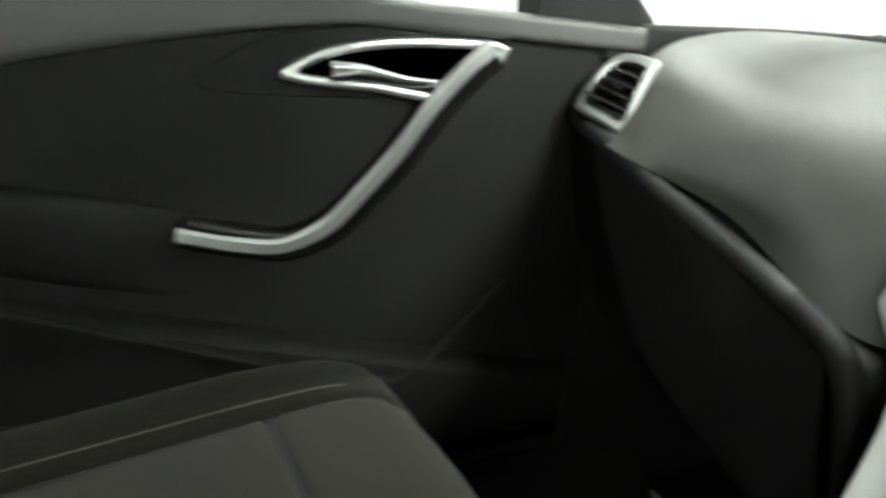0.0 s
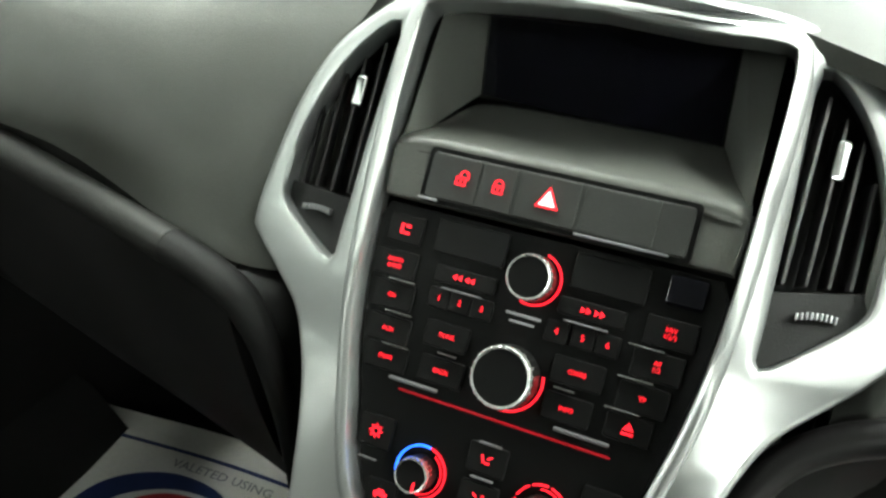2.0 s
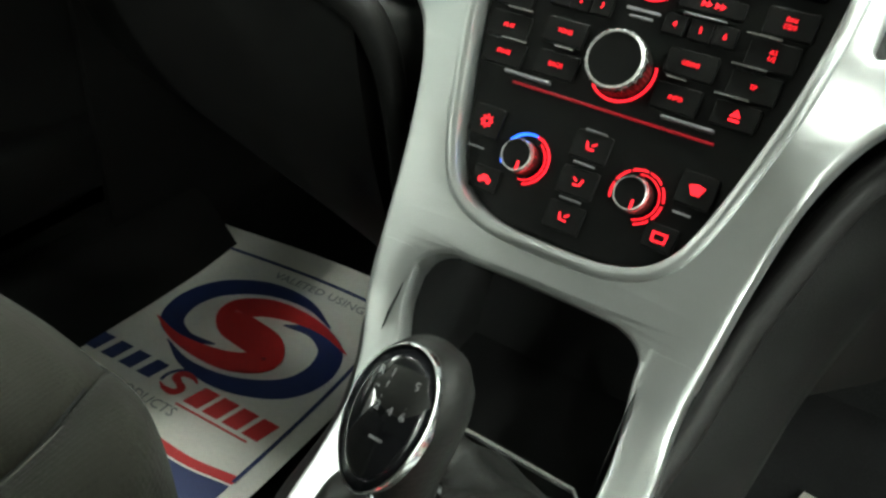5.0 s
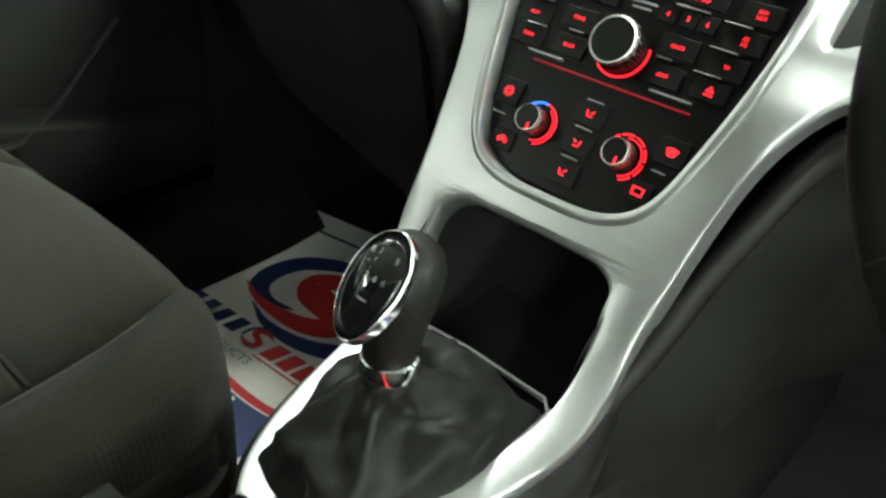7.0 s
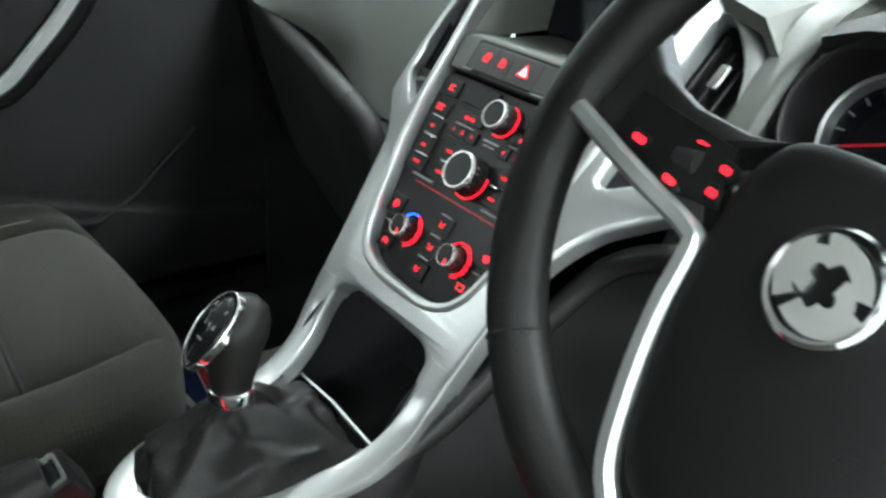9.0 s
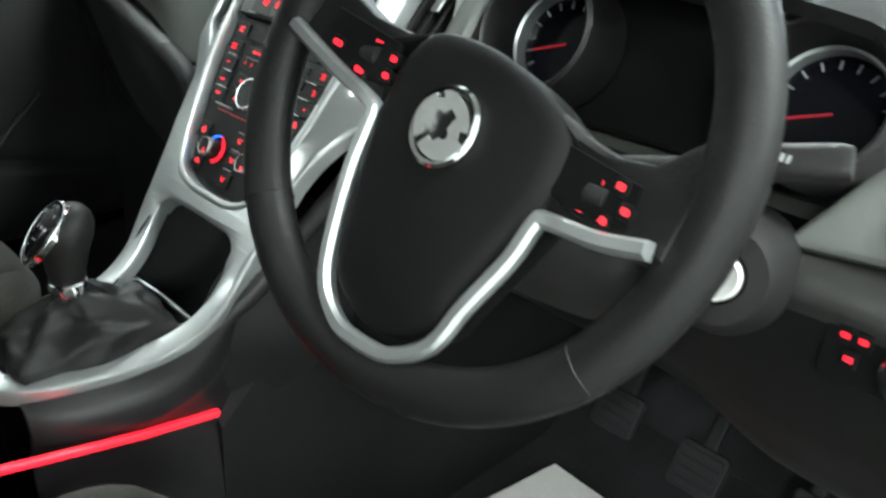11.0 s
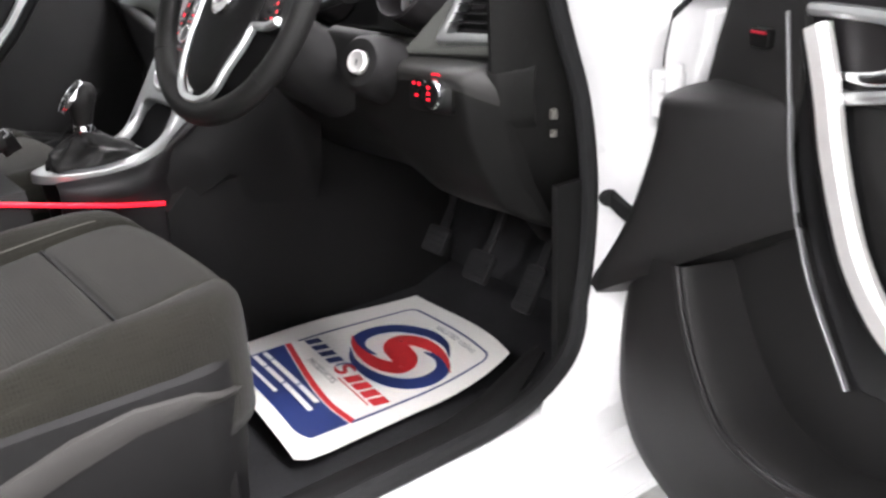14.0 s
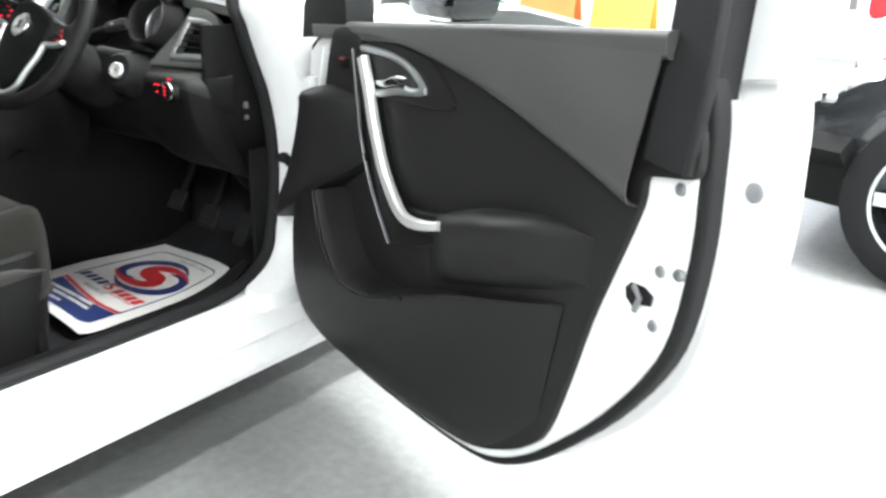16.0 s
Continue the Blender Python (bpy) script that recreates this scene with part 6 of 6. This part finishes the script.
    part("opener_frame", prism(flat(to, 0), co, 0.0, 0.014, 0.005, [offset(co, 0.0135)]), M_SILVER, t, "satin silver opener frame")
    part("opener_cup", prism(flat(to, 0), offset(co, 0.011), -0.002, 0.003), M_PANEL, t)
    part("opener", sweep([to(s, z, n) for s, z, n in spline([(0.085, 0.868, 0.008), (0.135, 0.872, 0.012), (0.185, 0.884, 0.016), (0.220, 0.884, 0.014)], 5)], round_rect(0.018, 0.012, 0.005, 3), np.array(to(0, 0, 1)) - np.array(to(0, 0, 0)), scale=[0.5 + 0.9 * k / 15 for k in range(16)]), M_CHROME, t, "chrome door opener")
    # arm rest
    rows = []
    for f in np.linspace(0, 1, 26):
        s = 0.16 + (0.56 if opened else 0.53) * f
        zt = float(np.interp(s, (0.16, 0.30, 0.39, 0.47, 0.60, 0.72), (0.630, 0.655, 0.688, 0.712, 0.735, 0.728)))
        g = min(1.0, max(0.0, (s - (0.25 if opened else 0.30)) / (0.18 if opened else 0.32)))
        h = min(1.0, (1 - f) / (0.34 if opened else 0.50))
        dep = -0.003 + (0.066 if opened else 0.052) * g * g * (3 - 2 * g) * h * h * (3 - 2 * h)
        lowz = 0.412 + 0.31 * (s + 0.06) + 0.012
        rows.append([to(s, z, n) for z, n in spline([(zt + 0.012, -0.004), (zt + 0.010, dep * 0.55), (zt, dep * 0.92), (zt - 0.02, dep), (zt - 0.06, dep * 0.88), (lowz + 0.02, dep * 0.5), (lowz, -0.004)], 3)])
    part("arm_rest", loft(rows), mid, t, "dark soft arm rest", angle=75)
    # pocket along the bottom
    rows = []
    if not opened:
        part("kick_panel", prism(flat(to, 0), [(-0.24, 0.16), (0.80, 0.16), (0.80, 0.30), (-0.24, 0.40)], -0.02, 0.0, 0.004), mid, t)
    for f in np.linspace(0, 1, 0 if opened else 28):
        s = -0.20 + 0.84 * f
        zt = max(0.392, 0.402 + 0.31 * (s + 0.06))
        zb = 0.262 if f < 0.75 else 0.262 + 0.20 * ((f - 0.75) / 0.25) ** 1.6
        h = min(1.0, (1 - f) / 0.25)
        dep = -0.003 + 0.046 * min(1, f / 0.15) * h * h * (3 - 2 * h)
        rows.append([to(s, z, n) for z, n in spline([(zt, -0.004), (zt - 0.003, dep * 0.5), (zt - 0.012, dep * 0.9), (zt - 0.03, dep), ((zt + zb) / 2, dep * 0.95), (zb + 0.02, dep * 0.6), (zb, -0.004)], 3)])
    if not opened:
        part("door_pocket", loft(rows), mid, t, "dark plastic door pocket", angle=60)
        part("pouch_edge", sweep([to(s, z, 0.004 + 0.044 * min(1.0, max(0.0, (s - 0.02) / 0.12)) + (0.008 if s > 0.13 else 0)) for s, z in spline(POUCH, 4)], circle(0.006, 8), np.array(to(0, 0, 1)) - np.array(to(0, 0, 0))), mid, tp)
    part("mirror_corner", prism(flat(to, 0), [(-0.225, 0.918), (-0.02, 0.950), (-0.02, 1.00), (-0.08, 1.10), (-0.12, 1.10), (-0.215, 0.985)] if opened else [(-0.185, 0.930), (-0.02, 0.955), (-0.02, 1.00), (-0.08, 1.10), (-0.11, 1.10)], -0.05, 0.012 if opened else 0.004, 0.004), M_DARK, t, "dark mirror corner trim")
    # window frame and glass
    fr = spline([(-0.19, 0.94), (-0.06, 1.12), (0.18, 1.34), (0.42, 1.44), (0.66, 1.46), (0.720, 1.40), (0.775, 1.20), (0.808, 1.00), (0.816, 0.95)], 5)
    lean = lambda z: -0.05 - 0.28 * max(0, z - 0.95)
    part("window_frame", sweep([to(s, z, lean(z)) for s, z in fr], round_rect(0.062, 0.055, 0.012, 3), np.array(to(0, 0, 1)) - np.array(to(0, 0, 0))), M_RUBBER, t, "black window frame")
    part("outer_frame", sweep([to(s + (0.045 if s > 0.5 else 0), z + 0.02, lean(z) - 0.045) for s, z in fr], round_rect(0.085, 0.03, 0.010, 3), np.array(to(0, 0, 1)) - np.array(to(0, 0, 0))), M_WHITE, t, "white outer window frame")
    part("window_post_trim", sweep([to(s, z, n) for s, z, n in spline([(0.816, 0.868, 0.003), (0.824, 0.94, -0.001), (0.822, 1.00, -0.012), (0.806, 1.10, -0.040), (0.770, 1.26, -0.095), (0.725, 1.40, -0.145)], 4)], round_rect(0.074, 0.022, 0.008, 3), np.array(to(0, 0, 1)) - np.array(to(0, 0, 0))), M_RUBBER, t, "black window post trim")
    gl = [tuple(p) for p in spline([(-0.16, 0.94), (-0.05, 1.12), (0.18, 1.33), (0.42, 1.43), (0.66, 1.45), (0.72, 1.40), (0.78, 1.20), (0.80, 0.98), (0.3, 0.95)], 3, True)]
    g = part("window_pane", prism(lambda a, b, d: to(a, b, lean(b) + d), gl, -0.062, -0.058), M_GLASS, t, "clear window glass")
    g.visible_shadow = False
    if opened:
        pl = part("latch_plate", prism(flat(to, 0), [(0.756, 0.674), (0.770, 0.664), (0.782, 0.672), (0.800, 0.676), (0.802, 0.690), (0.786, 0.698), (0.762, 0.697), (0.753, 0.688)], -0.014, -0.009), M_RUBBER, t, "black latch opening")
        part("claw", sweep([to(0.775, 0.662, -0.006), to(0.785, 0.684, -0.004), to(0.770, 0.697, -0.006)], round_rect(0.008, 0.006, 0.002), np.array(to(0, 0, 1)) - np.array(to(0, 0, 0))), M_GREYMET, pl, "metal latch claw")
        for s, z in ((0.826, 0.840), (0.808, 0.727), (0.838, 0.732), (0.805, 0.650)):
            part("screw", lathe([(0.0, 0.004), (0.007, 0.003), (0.009, 0.0), (0.009, -0.004), (0, -0.004)], to(s, z, -0.012), tuple(np.array(to(0, 0, 1)) - np.array(to(0, 0, 0))), 14), M_GREYMET, t, "dark screw head")
        part("plug", lathe([(0.0, 0.003), (0.011, 0.002), (0.013, 0.0), (0.013, -0.006), (0, -0.006)], to(0.862, 0.832, -0.104), tuple(np.array(to(0, 0, 1)) - np.array(to(0, 0, 0))), 18), material("grey_plug", (0.25, 0.25, 0.26), 0.6), t, "grey rubber plug")
    NS = 0.018 if opened else 0.0
    if not opened:
        return t
    part("mirror_switch", merge(box(flat(to, NS), -0.01, 0.893, 0.004, 0.030, 0.020, 0.010, 0.003)), M_PANEL, t)
    part("lit_mark", box(flat(to, NS), -0.01, 0.899, 0.0095, 0.024, 0.003, 0.001, 0.0004), material("dim_red_mark", (0.2, 0, 0.01), 0.5, glow=(1, 0.02, 0.03, 0.10)), t, "small red lit mark")
    return t


car_door("driver_door", Dd, "white car door standing open with dark trim and silver handle", True)
car_door("passenger_door", Dp, "shut car door with dark trim and silver grab handle", False)


# ---- paper mats ----
def paper_mat(name, centre, turn, label, curled, far=1.0, near=1.0, wider=0.0, rise=0.0):
    ca, sa = math.cos(radians(turn)), math.sin(radians(turn))

    def to(a, b, d):
        b = b * (far if b > 0 else near)
        curl = curled * max(0.0, (a + 0.06) / 0.244) ** 2 * max(0.0, (b + 0.02) / 0.2675) ** 2
        b, a = b - 0.055 * curl, a + 0.030 * curled * max(0.0, -b / 0.2475) * max(0.0, a / 0.184)
        x, y = centre[0] + ca * a - sa * b, centre[1] + sa * a + ca * b
        lift = 0.010 * math.sin(a * 9 + 1) * math.sin(b * 7) ** 2 + 0.007 * max(0, -b - 0.17) / 0.06
        return (x, y, 0.2825 + lift + 0.040 * curl + rise * max(0.0, (b - 0.04) / 0.2) ** 1.5 + d)

    t = thing(name, label, "paper mat", (centre[0], centre[1], 0.28), "paper floor mats")
    n, m = 18, 24
    w, h = 0.368, 0.495
    rows = []
    for i in range(m + 1):
        b = -h / 2 + h * i / m
        k = 1.0 if abs(b) < h / 2 - 0.012 else (0.955 if b < 0 else 0.99)
        rows.append([to(-w / 2 * k - 0.028 - 0.7 * wider + (w + 0.028 + 1.7 * wider) * k * j / n, b, 0) for j in range(n + 1)])
    part("sheet", sheet(rows, 0.001, (0, 0, -1)), M_PAPER, t, "white paper")

    def flatp(outline, low, mat, nm, lb=""):
        return part(nm, prism(to, outline, low, low + 0.0004), mat, t, lb)

    def band(pts, wd, mat, nm, low=0.0008):
        L, R = [], []
        P = [np.array(p) for p in pts]
        for i, p in enumerate(P):
            tt = P[min(i + 1, len(P) - 1)] - P[max(i - 1, 0)]
            tt = tt / np.linalg.norm(tt)
            nn = np.array((-tt[1], tt[0])) * (wd[i] if np.ndim(wd) else wd) / 2
            L.append(tuple(p + nn)), R.append(tuple(p - nn))
        return part(nm, sheet([[to(*l, low + 0.00001 * i), to(*((np.array(l) + np.array(r)) / 2), low + 0.00001 * i), to(*r, low + 0.00001 * i)] for i, (l, r) in enumerate(zip(L, R))], 0.0004, (0, 0, -1)), mat, t)

    # border line with rounded corners
    X, Y, R = 0.158, 0.204, 0.022
    q = [(-X, -0.060 + (Y - R + 0.060) * k / 12) for k in range(12)]
    q += [(-X + R - R * math.cos(w_), Y - R + R * math.sin(w_)) for w_ in np.linspace(0, math.pi / 2, 7)]
    q += [(-X + R + (2 * X - 2 * R) * k / 12, Y) for k in range(1, 12)]
    q += [(X - R + R * math.sin(w_), Y - R + R * math.cos(w_)) for w_ in np.linspace(0, math.pi / 2, 7)]
    q += [(X, Y - R - (Y - R + 0.115) * k / 12) for k in range(1, 13)]
    band(q, 0.0052, M_BLUE, "border_line")
    # round swirl: two blue sickles and a red double curve
    cx, cy = 0.012, 0.076
    for s in (1, -1):
        q = spline([(-0.026, -0.036), (-0.070, -0.046), (-0.106, -0.030), (-0.116, 0.010), (-0.094, 0.052), (-0.036, 0.080), (0.030, 0.082), (0.082, 0.062)], 5)
        n_ = len(q) - 1
        band([(cx + s * x, cy + s * y) for x, y in q], [0.002 + 0.034 * math.sin(math.pi * (k / n_) ** 0.85) ** 1.1 for k in range(n_ + 1)], M_BLUE, "blue_sickle")
    hook = [(0.126, 0.036), (0.080, 0.053), (0.030, 0.056), (-0.016, 0.048), (-0.046, 0.026), (-0.030, 0.006)]
    q = spline([(cx + x, cy + y) for x, y in hook] + [(cx, cy)] + [(cx - x, cy - y) for x, y in hook[::-1]], 5)
    n_ = len(q) - 1
    band(q, [0.002 + 0.046 * math.sin(math.pi * k / n_) ** 1.1 for k in range(n_ + 1)], M_RED, "red_swirl", 0.0016)
    # word mark as plain slanted bars, the second half red, with a small swirl between
    for k in range(4):
        flatp([(x + (-0.150 + k * 0.031), y) for x, y in ((0, -0.050), (0.021, -0.050), (0.026, -0.020), (0.006, -0.020))], 0.0008, M_BLUE, "blue_bar")
    for k in range(4):
        flatp([(x + (0.026 + k * 0.030), y) for x, y in ((0, -0.056), (0.023, -0.056), (0.029, -0.024), (0.006, -0.024))], 0.0008, M_RED, "red_bar")
    band([(x, -0.063) for x in np.linspace(0.022, 0.130, 9)], 0.0028, M_RED, "red_underline")
    for sg, mt, nm in ((1, M_RED, "small_red_swirl"), (-1, M_RED, "small_red_swirl")):
        qq = spline([(sg * x + 0.000, sg * y - 0.036) for x, y in ((0.0, 0.0), (-0.010, 0.006), (-0.006, 0.015), (0.008, 0.016), (0.020, 0.011))], 4)
        band(qq, [0.009 * math.sin(math.pi * min(1.0, 0.25 + 0.75 * k / (len(qq) - 1))) + 0.0015 for k in range(len(qq))], mt, nm, 0.0012)
    part("small_blue_sickle", arc(to, 0.000, -0.036, 0.0225, 0.0045, 95, 200, 0.0008, 0.0012), M_BLUE, t)
    part("printed_word", lettering("PRODUCTS", to, -0.020, -0.077, 0.015, 0.0009), M_GREYPRINT, t, "small grey printed word")
    part("printed_words", lettering("VALETED USING", to, 0.040, 0.184, 0.0125, 0.0009, width=0.150), M_GREYPRINT, t, "small grey printed words")
    # red and blue waves at the foot with white lines
    top = spline([(-0.160, -0.083), (-0.12, -0.090), (0.0, -0.112), (0.09, -0.121), (0.158, -0.112)], 6)
    band(top, 0.012, M_RED, "red_wave")
    rows = []
    for x, y in top:
        e = max(0.0, abs(x) - 0.125) / 0.035
        foot = -0.214 + 0.018 * e * e
        rows.append([to(x, y - 0.009 + (foot - y + 0.009) * k / 8, 0.0009) for k in range(9)])
    part("blue_foot", sheet(rows, 0.0004, (0, 0, -1)), M_BLUE, t)
    for y, wd_, words in ((-0.139, 0.0105, ((-0.152, -0.118), (-0.112, 0.006), (0.012, 0.078))), (-0.161, 0.0105, ((-0.152, -0.096), (-0.090, -0.014), (-0.008, 0.094))), (-0.187, 0.0075, ((-0.120, 0.010),))):
        for x0, x1 in words:
            band([(x, y) for x in np.linspace(x0, x1, 8)], wd_, M_PAPER, "white_bar", 0.0016)
    return t


paper_mat("paper_mat", (0.362, 0.090), -6.0, "white paper floor mat with one corner curled up", 1.0, 0.99, 0.89, 0.014)
paper_mat("paper_mat", (-0.497, 0.090), 3.0, "white paper floor mat printed with red and blue swirl", 0.0, rise=0.012)


# ---- other cars and boards in the hall ----
def parked_car(x, y, turn, paint, label):
    t = thing("parked_car", label, "car", (x, y, 0), "parked cars")
    ca, sa = math.cos(radians(turn)), math.sin(radians(turn))
    to = lambda a, b, c: (x + ca * a - sa * b, y + sa * a + ca * b, c)
    rows = []
    for a, w, zt, zb in ((-2.1, 0.62, 0.70, 0.40), (-2.05, 0.78, 0.86, 0.28), (-1.7, 0.86, 0.98, 0.22), (-1.0, 0.88, 0.98, 0.22), (0.2, 0.88, 0.97, 0.22), (0.9, 0.88, 0.95, 0.22), (1.4, 0.87, 0.84, 0.23), (1.75, 0.82, 0.72, 0.24), (2.0, 0.74, 0.58, 0.28), (2.08, 0.60, 0.50, 0.34)):
        rows.append([to(a, b * w, z) for b, z in spline([(-0.85, zb), (-0.98, zb + 0.12), (-1.0, (zt + zb) / 2), (-0.97, zt - 0.12), (-0.88, zt), (0, zt + 0.03), (0.88, zt), (0.97, zt - 0.12), (1.0, (zt + zb) / 2), (0.98, zb + 0.12), (0.85, zb)], 3)])
    part("body", loft(rows), paint, t, angle=40)
    part("bumper", loft([[to(a, b * w, z) for b, z in spline([(-1, 0.26), (-1.01, 0.40), (-1.0, 0.50), (1.0, 0.50), (1.01, 0.40), (1, 0.26)], 3)] for a, w in ((1.75, 0.86), (2.0, 0.78), (2.12, 0.6), (2.13, 0.3))]), M_DARK, t, "dark plastic bumper")
    rows = []
    for a, w, z in ((-1.75, 0.80, 0.99), (-1.35, 0.66, 1.36), (-0.8, 0.62, 1.46), (0.0, 0.62, 1.47), (0.35, 0.64, 1.40), (0.98, 0.80, 0.97)):
        rows.append([to(a, b * w, zz) for b, zz in ((-1, 0.96), (-0.97 if z < 1 else -0.98, (z + 0.96) / 2), (-0.9, z), (0.9, z), (0.97 if z < 1 else 0.98, (z + 0.96) / 2), (1, 0.96))])
    part("cabin", loft(rows), M_GLASSBLACK, t, "dark glass cabin")
    part("roof", sheet([[to(a, b, z) for b in (-0.56, 0, 0.56)] for a, z in ((-0.9, 1.47), (0.0, 1.485), (0.30, 1.44))], 0.02, (0, 0, 1)), paint, t)
    for a in (-1.25, 1.44):
        for b in (-0.80, 0.80):
            s = 1 if b > 0 else -1
            ax = np.array(to(0, s, 0)) - np.array(to(0, 0, 0))
            c = to(a, b, 0.318)
            wh = part("wheel", lathe([(0.20, -0.09), (0.27, -0.10), (0.31, -0.085), (0.318, 0), (0.31, 0.085), (0.27, 0.10), (0.215, 0.095), (0.20, 0.05)], c, ax, 36), M_RUBBER, t, "black tyre")
            part("rim", lathe([(0.19, 0.02), (0.205, 0.098), (0.218, 0.098), (0.218, 0.02)], c, ax, 36), M_CHROME, wh, "silver alloy rim")
            part("hub", lathe([(0.0, 0.085), (0.05, 0.08), (0.06, 0.05), (0, 0.02)], c, ax, 20), M_CHROME, wh)
            for k in range(5):
                q = 2 * math.pi * k / 5
                u = np.array(to(1, 0, 0)) - np.array(to(0, 0, 0))
                d = u * math.cos(q) + np.array((0, 0, 1.0)) * math.sin(q)
                part("spoke", sweep([tuple(np.array(c) + d * 0.04 + ax * 0.075), tuple(np.array(c) + d * 0.20 + ax * 0.085)], round_rect(0.05, 0.02, 0.006), tuple(ax)), M_CHROME, wh)
    for b in (-0.66, 0.66):
        part("tail_lamp", prism(lambda p, q, d: to(-1.96 - d, b + p, 0.80 + q), round_rect(0.22, 0.16, 0.04), 0, 0.12, 0.02), M_RED, t, "red tail lamp")
    part("headlamp", prism(lambda p, q, d: to(1.70 + d, -0.62 + p, 0.62 + q), round_rect(0.30, 0.12, 0.05), 0, 0.20, 0.03), M_CHROME, t)
    part("headlamp", prism(lambda p, q, d: to(1.70 + d, 0.62 + p, 0.62 + q), round_rect(0.30, 0.12, 0.05), 0, 0.20, 0.03), M_CHROME, t)
    return t


M_GREYPAINT = material("dark_grey_car_paint", (0.035, 0.037, 0.04), 0.25, 0.3, spread=0.05, grain=60, bump=0.0, coat=1.0)
parked_car(3.34, 2.98, 180, M_GREYPAINT, "dark grey parked car with silver alloy wheels")
parked_car(1.80, 6.85, 90, M_WHITE, "white parked car standing behind the dark car")
parked_car(-3.4, 6.4, 180, M_WHITE, "white parked car by the shop window")


# Boards added as stand-ins for small coloured shapes of unknown kind.
def floor_board(x, y, mat, label):
    t = thing("floor_board", label, "sign board", (x, y, 0), "standing sign boards")
    for s in (1, -1):
        part("board", prism(lambda a, b, d: (x + a, y + s * (0.16 - 0.14 * b / 0.8) + d, b), [(-0.25, 0.01), (0.25, 0.01), (0.25, 0.8), (-0.25, 0.8)], -0.008, 0.008, 0.003), mat, t)
    return t


floor_board(-2.15, 5.2, material("green_board", (0.10, 0.45, 0.25), 0.4), "green board standing in for an unclear green shape")
floor_board(-1.40, 5.2, material("orange_board", (0.80, 0.28, 0.08), 0.4), "orange board standing in for an unclear orange shape")
floor_board(-0.85, 5.4, material("yellow_board", (0.75, 0.55, 0.10), 0.4), "yellow board standing in for an unclear yellow shape")
